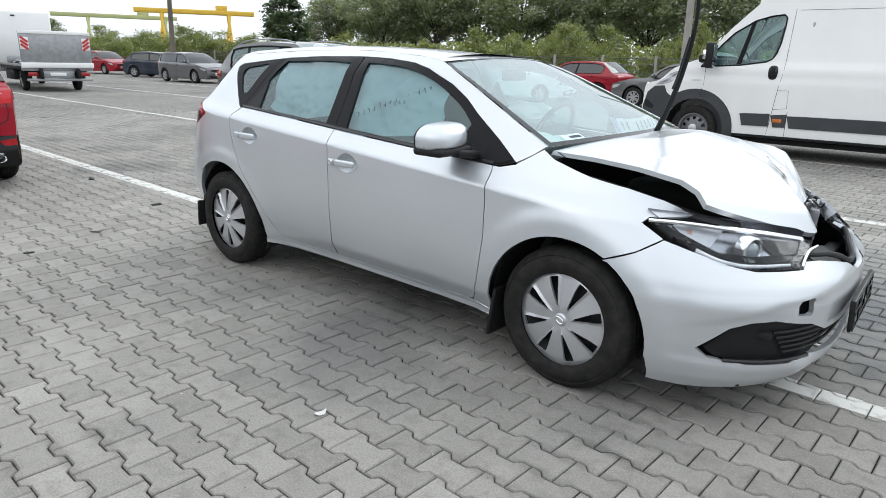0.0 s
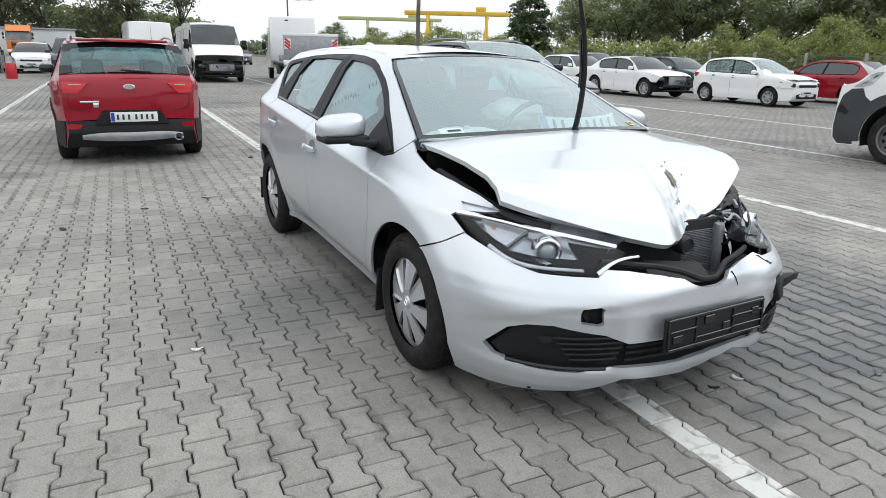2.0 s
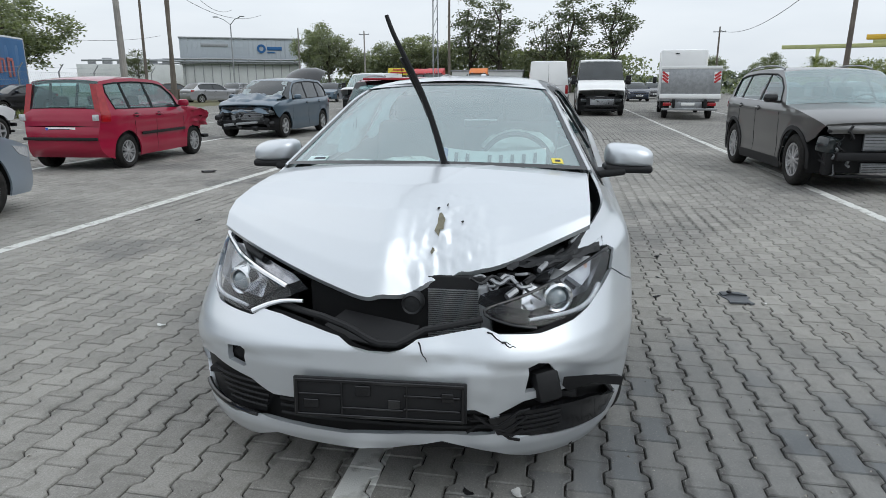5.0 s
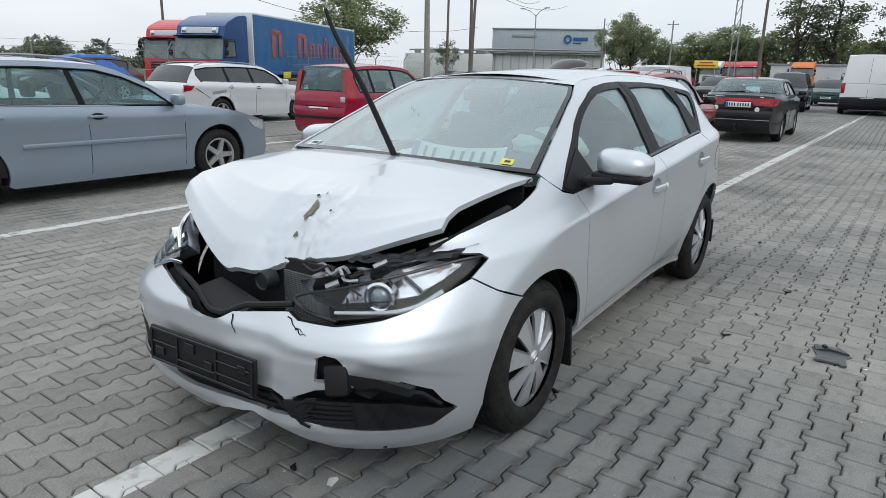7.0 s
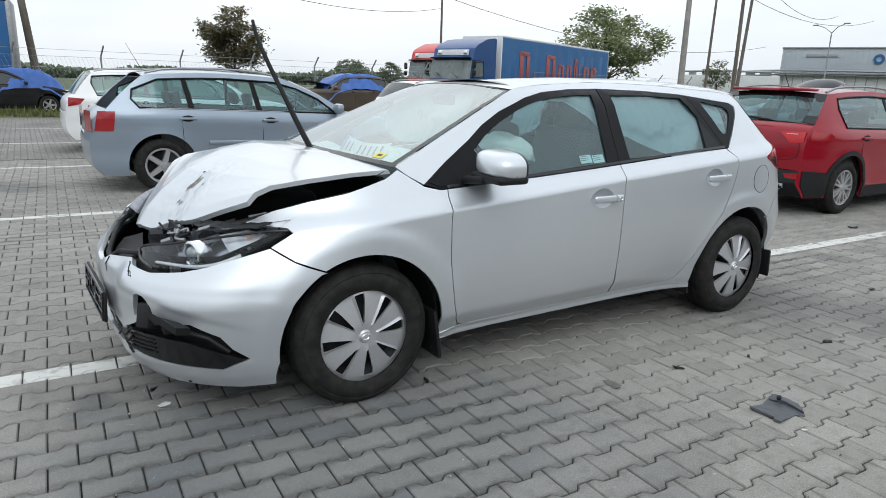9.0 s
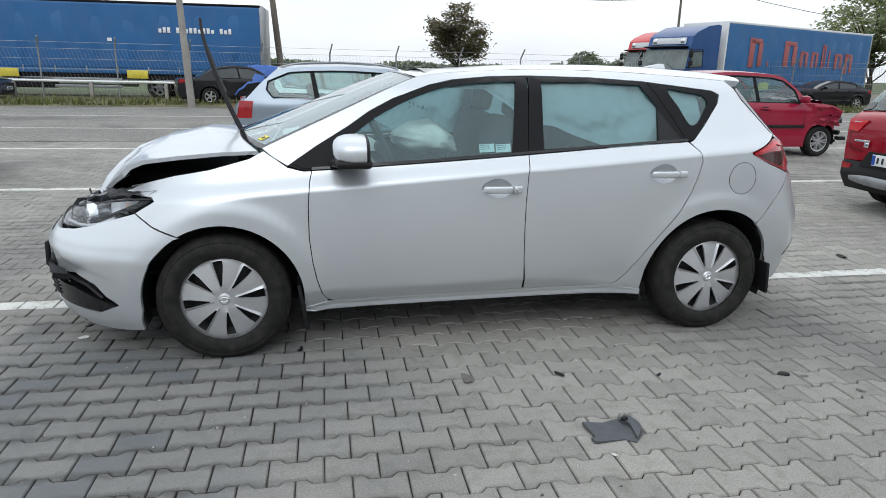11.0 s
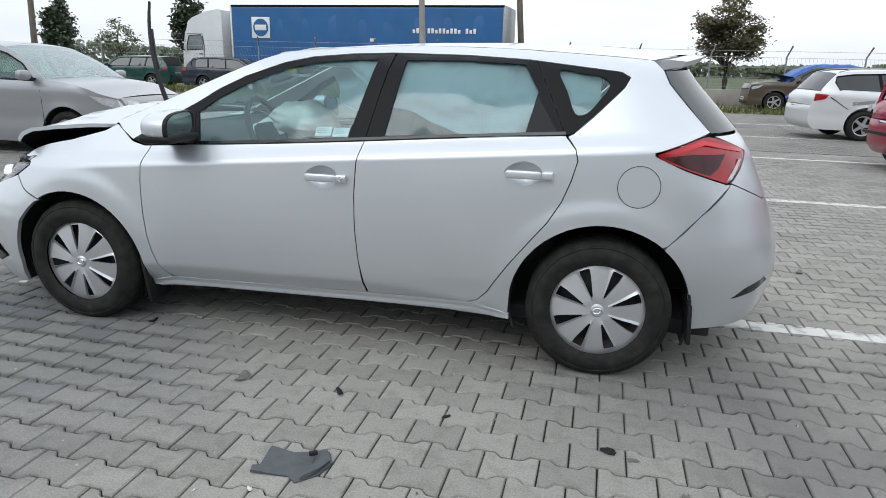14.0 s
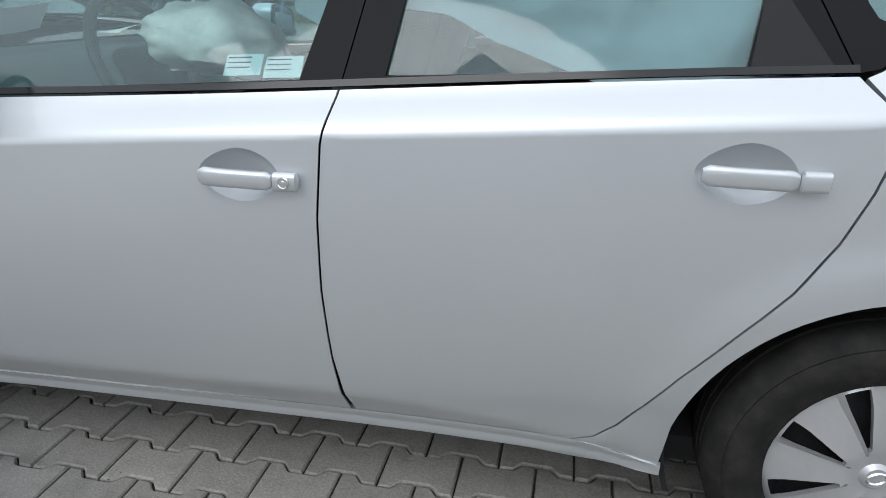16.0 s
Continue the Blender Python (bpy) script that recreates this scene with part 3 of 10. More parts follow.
    # tail lamp, side part
    lamp = curve([(-1.475, 1.004), (-1.56, 1.037), (-1.66, 1.073), (-1.715, 1.072), (-1.80, 1.045), (-1.872, 1.012)], 3) + [(-1.84, 0.95), (-1.79, 0.893)] + curve([(-1.775, 0.889), (-1.60, 0.946), (-1.50, 0.985)], 3)
    tail = part("tail_lamp", skin(inset(lamp, 0.002), on_side(sg, -0.004), o, rim=0.02), M["red_lens"], car, "red tail lamp with a dark inner field")
    dark_field = [(-1.50, 0.995), (-1.62, 1.010), (-1.76, 1.008), (-1.735, 0.955), (-1.70, 0.925), (-1.60, 0.955)]
    part("inner_field", skin(dark_field, on_side(sg, -0.0055), o, rim=0.0), M["dark_red_lens"], tail)
    part("lamp_bar", skin([(-1.50, 1.012), (-1.66, 1.064), (-1.84, 1.026), (-1.845, 1.010), (-1.67, 1.046), (-1.55, 1.010)], on_side(sg, -0.0058), o, rim=0.0), M["bright_red"], tail)
    part("reverse_lens", skin([(-1.775, 0.90), (-1.80, 0.905), (-1.845, 0.985), (-1.83, 0.985)], on_side(sg, -0.006), o, rim=0.0), M["white_lens"], tail)
    # fuel flap on the left
    if sg == 1:
        flap = part("fuel_flap", skin(arc(-1.420, 0.872, 0.0835, 0, 349, 31), on_side(sg, -0.0012), o, rim=0.003), M["silver"], car)
        seam_pts = [(*[(p[0])], sg * (side_y(*p) + 0.0005), p[1]) for p in arc(-1.420, 0.872, 0.0855, 0, 360, 40)]
        part("flap_gap", tube_bm(seam_pts, 0.0014, 5), M["dark"], flap)
    # mud flaps
    for fx, w in ((0.885, 0.0), (-1.70, 0.0)):
        f = box_bm((0.020, 0.17, 0.24 if fx > 0 else 0.18), (fx + (0.045 if fx > 0 else 0.012), sg * 0.770, 0.250 if fx > 0 else 0.285), 0.007, m=pose(0, 0, 0, 0, 8 if fx > 0 else 4, 0))
        part("mud_flap", f, M["black"], car)
    # wheel housings
    for ax in (1.3, -1.3):
        bm = lathe_bm([(0.40, -0.30), (0.40, 0.020), (0.388, 0.022)], 36)
        bm.transform(Matrix.Translation((ax, sg * 0.78, 0.31)) @ Matrix.Diagonal((1, sg, 1, 1)))
        bmesh.ops.bisect_plane(bm, geom=bm.verts[:] + bm.edges[:] + bm.faces[:], plane_co=(0, 0, 0.17), plane_no=(0, 0, -1), clear_outer=True)
        part("wheel_housing", bm, M["dark"], car)
    # near-black inner shell: the shade of the panel gaps is put into its colour
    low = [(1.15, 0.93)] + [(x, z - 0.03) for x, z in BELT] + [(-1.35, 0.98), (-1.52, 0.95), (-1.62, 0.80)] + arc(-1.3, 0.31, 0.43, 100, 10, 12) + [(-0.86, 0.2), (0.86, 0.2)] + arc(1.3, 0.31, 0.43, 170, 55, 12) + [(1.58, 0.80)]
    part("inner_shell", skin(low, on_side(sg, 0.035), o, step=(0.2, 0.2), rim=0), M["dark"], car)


# roof, windscreen, bonnet
def rail_at(x):
    xs, zs = [p[0] for p in RAIL][::-1], [p[1] for p in RAIL][::-1]
    z = lerp_table(x, xs, zs)
    return z, side_y(x, z)


def roof_at(u, v):
    t = 2 * v - 1
    x = 0.315 - 1.77 * u
    z, y = rail_at(x)
    bow = 1 - abs(t) ** 2.4
    x += 0.06 * bow * (1 - u) ** 6 - 0.20 * bow * u ** 8
    return (x, t * (y + 0.001), z + (lerp_table(-x, [-q for q in ROOF_X], ROOF_Z) - z) * bow)


vs, fs = grid(roof_at, 40, 24)
sheet("roof", vs, fs, M["silver"], car)


def screen_at(deep=0.0, grow=0.0):
    def f(u, v):
        t = 2 * v - 1
        x = 1.10 - 0.785 * u
        z, y = rail_at(x)
        bow = 1 - abs(t) ** 2.2
        return (x + 0.16 * bow * (1 - u) + 0.06 * bow * u - deep, t * (y - 0.012 + grow), z - 0.004 + 0.030 * bow - deep)
    return f


vs, fs = grid(screen_at(), 16, 20)
pane = sheet("windscreen", vs, fs, M["screen"], car, out=(1, 0, 1))
pane.visible_shadow = False
base = screen_at(-0.0015)
bm = bmesh.new()
for seg in (lambda s: (0.0, s), lambda s: (1.0, s)):
    for i in range(20):
        q = [base(*seg(k / 20)) for k in (i, i + 1)]
        inn = [base(abs(seg(k / 20)[0] - (0.014 if seg(0)[0] else 0.035)), 0.5 + (k / 20 - 0.5) * 0.97) for k in (i, i + 1)]
        bm.faces.new([bm.verts.new(p) for p in (q[0], q[1], inn[1], inn[0])])
for e in (0, 1):
    for i in range(16):
        q = [base(k / 16, e) for k in (i, i + 1)]
        inn = [base(k / 16, abs(e - 0.018)) for k in (i, i + 1)]
        bm.faces.new([bm.verts.new(p) for p in (q[0], q[1], inn[1], inn[0])])
part("windscreen_border", bm, M["gloss_black"], car)


def bonnet_at(u, v, deep=0.0):
    """Raised and folded: u from the screen to the front edge, v from right to left."""
    t = 2 * v - 1
    y = 0.705 * t
    a = abs(t)
    k = abs(y + 0.05) / 0.66
    x0, z0 = 1.245 - 0.125 * a * a, 1.056 - 0.046 * a * a
    x1, z1 = 2.06 - 0.27 * k ** 1.25, 0.69 + 0.185 * k ** 1.15
    f = lerp_table(u, (0, 0.25, 0.5, 0.7, 0.85, 0.94, 1), (0, -0.03, 0.09, 0.29, 0.56, 0.78, 1))
    edge = lerp_table(u, (0, 0.3, 0.6, 0.85, 0.95, 1), (0, 0.08, 0.22, 0.42, 0.66, 1))
    f = f * (1 - a**4) + edge * a**4
    y -= math.copysign(0.03, t) * a**6 * u * 0.6
    x, z = x0 + (x1 - x0) * u, z0 + (z1 - z0) * f
    # blow in the middle of the front edge
    h = max(0, min(1, (u - 0.52) / 0.4))
    z -= 0.017 * h * math.exp(-((y - 0.055) / 0.045) ** 2)
    x -= 0.050 * h * h * math.exp(-((y - 0.16) / 0.12) ** 2)
    wr = h * math.exp(-((y - 0.19) / 0.13) ** 2)
    z += wr * (0.002 * math.sin(62 * y + 5 * u) + 0.012 * noise.noise((9 * x, 30 * y, 0.0)) + 0.008 * noise.noise((34 * x, 34 * y, 3.0)) + 0.005 * noise.noise((75 * x, 90 * y, 5.0)))
    x += wr * 0.006 * noise.noise((60 * x, 70 * y, 11.0))
    z += 0.012 * h * math.exp(-((y + 0.02) / 0.05) ** 2) - 0.014 * h * math.exp(-((y - 0.40) / 0.12) ** 2)
    x += wr * 0.012 * noise.noise((22 * x, 26 * y, 7.0))
    z += 0.004 * noise.noise((3 * x, 4 * y, 1.0))
    z += 0.006 * math.exp(-((y - 0.22 + 0.35 * (u - 0.2)) / 0.012) ** 2) * max(0, 0.35 - abs(u - 0.2)) * 2
    return (x - deep * 0.6, y, z - deep)


vs, fs = grid(bonnet_at, 110, 160)
bonnet = sheet("bonnet", vs, fs, M["silver"], car, "raised silver bonnet, buckled and torn at its front edge", 60)
vs2, fs2 = grid(lambda u, v: bonnet_at(0.01 + 0.98 * u, 0.008 + 0.984 * v, 0.016), 24, 30)
sheet("bonnet_lining", vs2, fs2, M["dark"], bonnet)
# folded edge all round
rim = []
for q in ([(i / 56, 0) for i in range(57)] + [(1, j / 72) for j in range(1, 73)] + [(1 - i / 56, 1) for i in range(1, 57)]):
    rim.append(q)
bm = bmesh.new()
for a, b in zip(rim, rim[1:]):
    bm.faces.new([bm.verts.new(p) for p in (bonnet_at(*a), bonnet_at(*b), bonnet_at(*b, 0.018), bonnet_at(*a, 0.018))])
bmesh.ops.remove_doubles(bm, verts=bm.verts[:], dist=1e-5)
part("bonnet_edge", bm, M["silver"], bonnet)
# torn places that show the bare inner panel
def torn(u0, v0, ru, rv, seed):
    r = random.Random(seed)
    ring_pts = [(u0 + ru * math.cos(a) * r.uniform(0.55, 1.2), v0 + rv * math.sin(a) * r.uniform(0.5, 1.25)) for a in [2 * math.pi * i / 14 for i in range(14)]]
    bm = bmesh.new()
    c = bm.verts.new(Vector(bonnet_at(u0, v0)) + Vector((0.004, 0, 0.003)))
    vv = [bm.verts.new(Vector(bonnet_at(u, v)) + Vector((0.005, 0, 0.004))) for u, v in ring_pts]
    for i in range(14):
        bm.faces.new((c, vv[i - 1], vv[i]))
    return bm
part("tear", torn(0.80, 0.609, 0.060, 0.013, 2), M["primer"], bonnet, "bare olive patch where the bonnet is torn")
part("tear", torn(0.915, 0.598, 0.014, 0.005, 4), M["primer"], bonnet)
part("tear", torn(0.712, 0.600, 0.008, 0.004, 6), M["engine"], bonnet)
part("tear", torn(0.700, 0.622, 0.014, 0.0025, 8), M["engine"], bonnet)
part("tear", torn(0.80, 0.665, 0.007, 0.004, 9), M["engine"], bonnet)

# front bumper
top_edge = [nx(1.482, 0.628, -1), nx(1.60, 0.674, -1), nx(1.681, 0.728, -1), nx(1.80, 0.690, -1), ny(-0.69, 0.652), ny(-0.64, 0.636), ny(-0.46, 0.632), ny(-0.42, 0.655), ny(-0.34, 0.650), ny(-0.22, 0.630), ny(-0.12, 0.610), ny(-0.08, 0.588), ny(-0.02, 0.570), ny(0.05, 0.570), ny(0.10, 0.588), ny(0.14, 0.612), ny(0.24, 0.624), ny(0.35, 0.640), ny(0.40, 0.622), ny(0.53, 0.615), ny(0.64, 0.632), ny(0.69, 0.652), nx(1.80, 0.690, 1), nx(1.681, 0.728, 1), nx(1.60, 0.674, 1), nx(1.482, 0.628, 1)]
arch_l = [nx(x, z, 1) for x, z in arc(1.3, 0.305, 0.378, 57, -12, 12)[:-1]] + [nx(1.682, 0.16, 1)]
bottom = [nx(1.80, 0.15, 1), ny(0.66, 0.16), ny(0.5, 0.165), ny(0.40, 0.215), ny(0.22, 0.262), ny(0.10, 0.235), ny(-0.06, 0.205), ny(-0.36, 0.235), ny(-0.5, 0.175), ny(-0.66, 0.16), nx(1.80, 0.15, -1)]
arch_r = [(-a, z) for a, z in arch_l[::-1]]
bumper_poly = top_edge + arch_l + bottom + arch_r
hole_fog = [ny(-0.545, 0.532), ny(-0.485, 0.540), ny(-0.468, 0.530), ny(-0.466, 0.472), ny(-0.480, 0.464), ny(-0.545, 0.474)]
hole_r = [ny(-0.790, 0.335), ny(-0.745, 0.430), ny(-0.70, 0.455), ny(-0.63, 0.462), ny(-0.45, 0.425), ny(-0.36, 0.388), ny(0.33, 0.385), ny(0.375, 0.362), ny(0.395, 0.292), ny(0.10, 0.285), ny(-0.10, 0.272), ny(-0.42, 0.293), ny(-0.54, 0.275), ny(-0.68, 0.280), ny(-0.765, 0.300)]
insert_r = [ny(-0.780, 0.335), ny(-0.740, 0.425), ny(-0.70, 0.449), ny(-0.63, 0.456), ny(-0.45, 0.420), ny(-0.37, 0.385), ny(-0.42, 0.299), ny(-0.54, 0.281), ny(-0.68, 0.286), ny(-0.755, 0.305)]
hole_l = [ny(0.405, 0.365), ny(0.486, 0.403), ny(0.575, 0.420), nx(2.06, 0.430, 1), nx(2.0, 0.438, 1), nx(1.902, 0.389, 1), nx(1.859, 0.335, 1), nx(1.79, 0.289, 1), nx(1.88, 0.246, 1), nx(2.054, 0.262, 1), ny(0.508, 0.274), ny(0.445, 0.298)]
hole_f = [ny(0.497, 0.520), ny(0.53, 0.536), ny(0.562, 0.530), ny(0.580, 0.505), ny(0.604, 0.452), ny(0.592, 0.440), ny(0.487, 0.434)]
nose = on_nose()
def dented_nose(a, z):
    x, y, zz = nose(a, z)
    k = math.exp(-((y - 0.27) / 0.10) ** 2 - ((z - 0.57) / 0.10) ** 2)
    x -= 0.028 * k
    x += 0.006 * noise.noise((14 * y, 14 * z, 2.0)) * math.exp(-((y - 0.30) / 0.2) ** 2)
    if z < 0.33:
        x -= 0.012 * math.exp(-((y - 0.2) / 0.12) ** 2)
    # crease above the lower grille
    x += 0.005 * math.exp(-((z - 0.580 + 0.065 * abs(y)) / 0.02) ** 2) * (1 if abs(y) > 0.2 else 0.3)
    # the flank falls back below a swept edge and comes out again at the lip
    brow = 0.572 - 0.065 * abs(y) - 0.55 * max(0, abs(y) - 0.60) ** 1.3
    deep = min(1, max(0, (brow - z) / 0.03)) * min(1, max(0, (z - 0.272) / 0.02)) * min(1, max(0, (abs(y) - 0.36) / 0.10)) * min(1, max(0, (0.84 - abs(y)) / 0.06))
    x -= 0.012 * deep * deep * (3 - 2 * deep)
    return (x, y, zz)
bumper = part("front_bumper", skin(bumper_poly, dented_nose, ahead, step=(2.2, 0.012), rim=0.02, holes=[hole_fog, hole_r, hole_l, hole_f]), M["silver"], car, "silver front bumper, cracked and dented on one side", 40)
shell_poly = [nx(1.60, 0.64, -1)] + [(a, z - 0.012) for a, z in top_edge[3:-3]] + [nx(1.60, 0.64, 1), nx(1.70, 0.18, 1), ny(0.5, 0.19), ny(-0.5, 0.19), nx(1.70, 0.18, -1)]
# near-black sheet behind the openings, its colour standing in for shade
part("bumper_backing", skin(shell_poly, on_nose(0.055), ahead, step=(6, 0.1), rim=0), M["dark"], bumper)
# right lower grille insert with slats
part("grille_insert", skin(insert_r, on_nose(0.022), ahead, step=(4, 0.05), rim=0), M["black"], bumper)
for k in range(5):
    z = 0.325 + 0.022 * k
    pts = [on_nose(0.012)(*ny(y, z + 0.02 * (y + 0.5))) for y in np.linspace(-0.57 - 0.015 * k, -0.40 + 0.006 * k, 8)]
    part("grille_slat", tube_bm(pts, 0.0055, 6), M["black"], bumper)
rail_pts = [on_nose(0.004)(*ny(y, 0.292 + 0.03 * max(0, (abs(y) - 0.6)) ** 1.0)) for y in np.linspace(-0.74, -0.44, 10)]
part("grille_trim", tube_bm(rail_pts, 0.010, 8), M["gloss_black"], bumper)
for z in (0.305, 0.335, 0.36):
    pts = [on_nose(0.03)(*ny(y, z)) for y in np.linspace(-0.36, 0.42, 12)]
    part("grille_slat", tube_bm(pts, 0.007, 6), M["black"], bumper)
# fog light cavities: near-black boxes with the shade put into their colour
for y in (-0.507, 0.565):
    part("fog_recess", box_bm((0.05, 0.085, 0.085), (2.085 if y < 0 else 2.03, y, 0.50), 0.02), M["dark"], bumper)
part("fog_bracket", box_bm((0.012, 0.030, 0.05), (2.115, -0.50, 0.492), 0.004, m=pose(0, 0, 0, 0, 0, 0) @ pose(0, 0, 0, 30, 0, 0)), M["black"], bumper)
# broken left corner: loose black duct and hanging grille
def plate_mesh(pts, thick, m=None):
    bm = bmesh.new()
    f = bm.faces.new([bm.verts.new(p) for p in pts])
    bmesh.ops.triangulate(bm, faces=[f])
    ext = bmesh.ops.extrude_face_region(bm, geom=bm.faces[:])
    bmesh.ops.translate(bm, vec=thick, verts=[v for v in ext["geom"] if isinstance(v, bmesh.types.BMVert)])
    bmesh.ops.recalc_face_normals(bm, faces=bm.faces[:])
    return bm
part("loose_duct", box_bm((0.08, 0.085, 0.105), (2.105, 0.545, 0.445), 0.016, m=pose(0, 0, 0, 8, -14, 24)), M["black"], bumper, "black plastic duct pushed out of the bumper")
part("torn_ledge", plate_mesh([(2.12, 0.60, 0.452), (2.10, 0.70, 0.458), (2.055, 0.795, 0.436), (2.00, 0.775, 0.420), (2.03, 0.70, 0.424), (2.10, 0.62, 0.424)], (0, 0.004, 0.030)), M["black"], bumper)
blade = [ny(0.37, 0.352), ny(0.50, 0.374), ny(0.60, 0.376), nx(2.0, 0.364, 1), nx(1.90, 0.326, 1), nx(1.80, 0.290, 1), nx(1.88, 0.252, 1), nx(2.05, 0.268, 1), ny(0.508, 0.280), ny(0.40, 0.292)]
hanging = part("hanging_grille", skin(blade, on_nose(-0.004), ahead, step=(3, 0.03), rim=0.018), M["gloss_black"], bumper, "black lower grille panel torn loose from the bumper")
for k in range(4):
    pts = [on_nose(-0.007)(*ny(y, 0.300 + 0.018 * k + 0.02 * (y - 0.5))) for y in np.linspace(0.46, 0.60, 6)]
    part("grille_slat", tube_bm(pts, 0.004, 5), M["black"], hanging)
part("torn_edge", tube_bm([on_nose(0.002)(*nx(x, z, 1)) for x, z in ((2.05, 0.425), (1.99, 0.405), (1.93, 0.385), (1.89, 0.35), (1.86, 0.325))], 0.009, 6), M["black"], bumper)
for k in range(4):
    z0 = 0.30 + 0.018 * k
    pts = [(2.20 - 0.03 * s, 0.30 + 0.17 * s + 0.01 * k, z0 + 0.03 * math.sin(5 * s + k)) for s in np.linspace(0, 1, 6)]
    part("grille_slat", tube_bm(pts, 0.005, 5), M["black"], bumper)
for y0, z0, y1, z1 in ((0.145, 0.605, 0.175, 0.545), (0.36, 0.628, 0.44, 0.592), (0.41, 0.60, 0.455, 0.585)):
    pts = [tuple(Vector(dented_nose(*ny(y0 + (y1 - y0) * s, z0 + (z1 - z0) * s + 0.004 * math.sin(9 * s)))) + Vector((0.001, 0, 0))) for s in np.linspace(0, 1, 6)]
    part("crack", tube_bm(pts, 0.003, 5, 0.0012), M["dark"], bumper)
# number plate holder with clips
holder = part("plate_holder", box_bm((0.014, 0.56, 0.135), (2.255, 0.025, 0.425), 0.005, m=pose(0, 0, 0, 0, -3, 2.2)), M["black"], bumper, "empty black number plate holder")
hm = Matrix.Translation((2.2635, 0.025, 0.425)) @ pose(0, 0, 0, 0, -3, 2.2)
for w, h, y, z in ((0.545, 0.012, 0, 0.058), (0.545, 0.010, 0, -0.058), (0.010, 0.12, 0.268, 0), (0.010, 0.12, -0.268, 0), (0.008, 0.11, 0.09, 0), (0.008, 0.11, -0.12, 0), (0.18, 0.008, 0.17, 0.02), (0.18, 0.008, 0.17, -0.025), (0.14, 0.008, -0.19, 0.012), (0.20, 0.008, -0.02, -0.03), (0.05, 0.035, -0.05, 0.03), (0.04, 0.03, 0.05, -0.01), (0.05, 0.03, -0.22, -0.02), (0.04, 0.03, 0.22, 0.02)):
    part("holder_rib", box_bm((0.011, w, h), (0, y, z), 0.002, 1, None), M["gloss_black"], holder).matrix_local = hm

M["projector"] = surface("projector_glass", (0.20, 0.24, 0.26), 0.06, vary=0.2, scale=30, coat=1.0, spec=0.9)
# headlamps
def headlamp(sg, m):
    outline = [nx(1.600, 0.797, 1), nx(1.70, 0.737, 1), nx(1.80, 0.692, 1), nx(1.885, 0.655, 1), ny(0.64, 0.640), ny(0.46, 0.636), ny(0.37, 0.678), ny(0.31, 0.703), ny(0.34, 0.724), ny(0.47, 0.752), ny(0.59, 0.774), nx(1.69, 0.797, 1)]
    if sg > 0:
        outline = [nx(1.600, 0.797, 1), nx(1.70, 0.737, 1), nx(1.80, 0.692, 1), nx(1.885, 0.655, 1), ny(0.64, 0.640), ny(0.52, 0.630), ny(0.42, 0.650), ny(0.345, 0.686), ny(0.47, 0.718), ny(0.59, 0.752), nx(1.69, 0.790, 1)]
    flip = (lambda p: (sg * p[0], p[1]))
    outline = [flip(p) for p in outline]
    unit = thing("headlamp", pose(0, 0, 0), "", "")
    unit.parent = car
    unit.matrix_local = m
    bucket = part("lamp_bucket", skin(inset(outline, 0.006), on_nose(0.07), ahead, step=(6, 0.04), rim=-0.06), M["lamp_chrome"], unit)
    lens = part("lamp_lens", skin(inset(outline, 0.004), on_nose(-0.004), ahead, step=(4, 0.03), rim=0.012), M["lens"], unit)
    lens.visible_shadow = False
    c = Vector(on_nose(0.030)(*flip(ny(0.585, 0.698) if sg < 0 else ny(0.600, 0.690))))
    bm = lathe_bm([(0, 0.034), (0.015, 0.032), (0.028, 0.024), (0.036, 0.008), (0.037, 0.0)], 28)
    bm.transform(Matrix.Translation(c) @ pose(0, 0, 0, 0, 0, -90 + sg * 22))
    part("projector", bm, M["projector"], unit, "glass projector lens")
    bm = lathe_bm([(0.037, 0.0), (0.040, 0.020), (0.046, 0.024), (0.054, 0.020), (0.058, -0.02)], 28)
    bm.transform(Matrix.Translation(c) @ pose(0, 0, 0, 0, 0, -90 + sg * 22))
    part("projector_ring", bm, M["chrome"], unit)
    refl = [flip(nx(1.70, 0.775, 1)), flip(nx(1.77, 0.722, 1)), flip(nx(1.84, 0.70, 1)), flip(nx(1.86, 0.76, 1)), flip(nx(1.76, 0.785, 1))]
    part("side_reflector", skin(refl, on_nose(0.035), ahead, step=(3, 0.02), rim=0.02), M["white_lens"], unit)
    part("amber_reflector", skin([flip(nx(1.745, 0.762, 1)), flip(nx(1.758, 0.748, 1)), flip(nx(1.772, 0.746, 1)), flip(nx(1.766, 0.762, 1))], on_nose(0.033), ahead, step=(3, 0.02), rim=0), M["amber"], unit)
    drl = [Vector(on_nose(0.006)(*flip(p))) for p in (nx(1.79, 0.700, 1), nx(1.88, 0.666, 1), ny(0.64, 0.652), ny(0.50, 0.650))]
    part("daylight_strip", tube_bm(curve([tuple(p) for p in drl], 4), 0.010, 8, 0.006), M["white_lens"], unit)
    inner = [flip(ny(0.50, 0.72)), flip(ny(0.36, 0.70)), flip(ny(0.42, 0.66)), flip(ny(0.50, 0.655))]
    part("inner_reflector", skin(inner, on_nose(0.062), ahead, step=(5, 0.05), rim=0.005), M["trim"], unit)
    top = [Vector(on_nose(-0.006)(*flip(p))) for p in (nx(1.605, 0.797, 1), nx(1.69, 0.794, 1), nx(1.78, 0.785, 1), ny(0.59, 0.771), ny(0.47, 0.750), ny(0.34, 0.722))]
    bm = tube_bm(curve([tuple(p) for p in top], 4), 0.0105, 8)
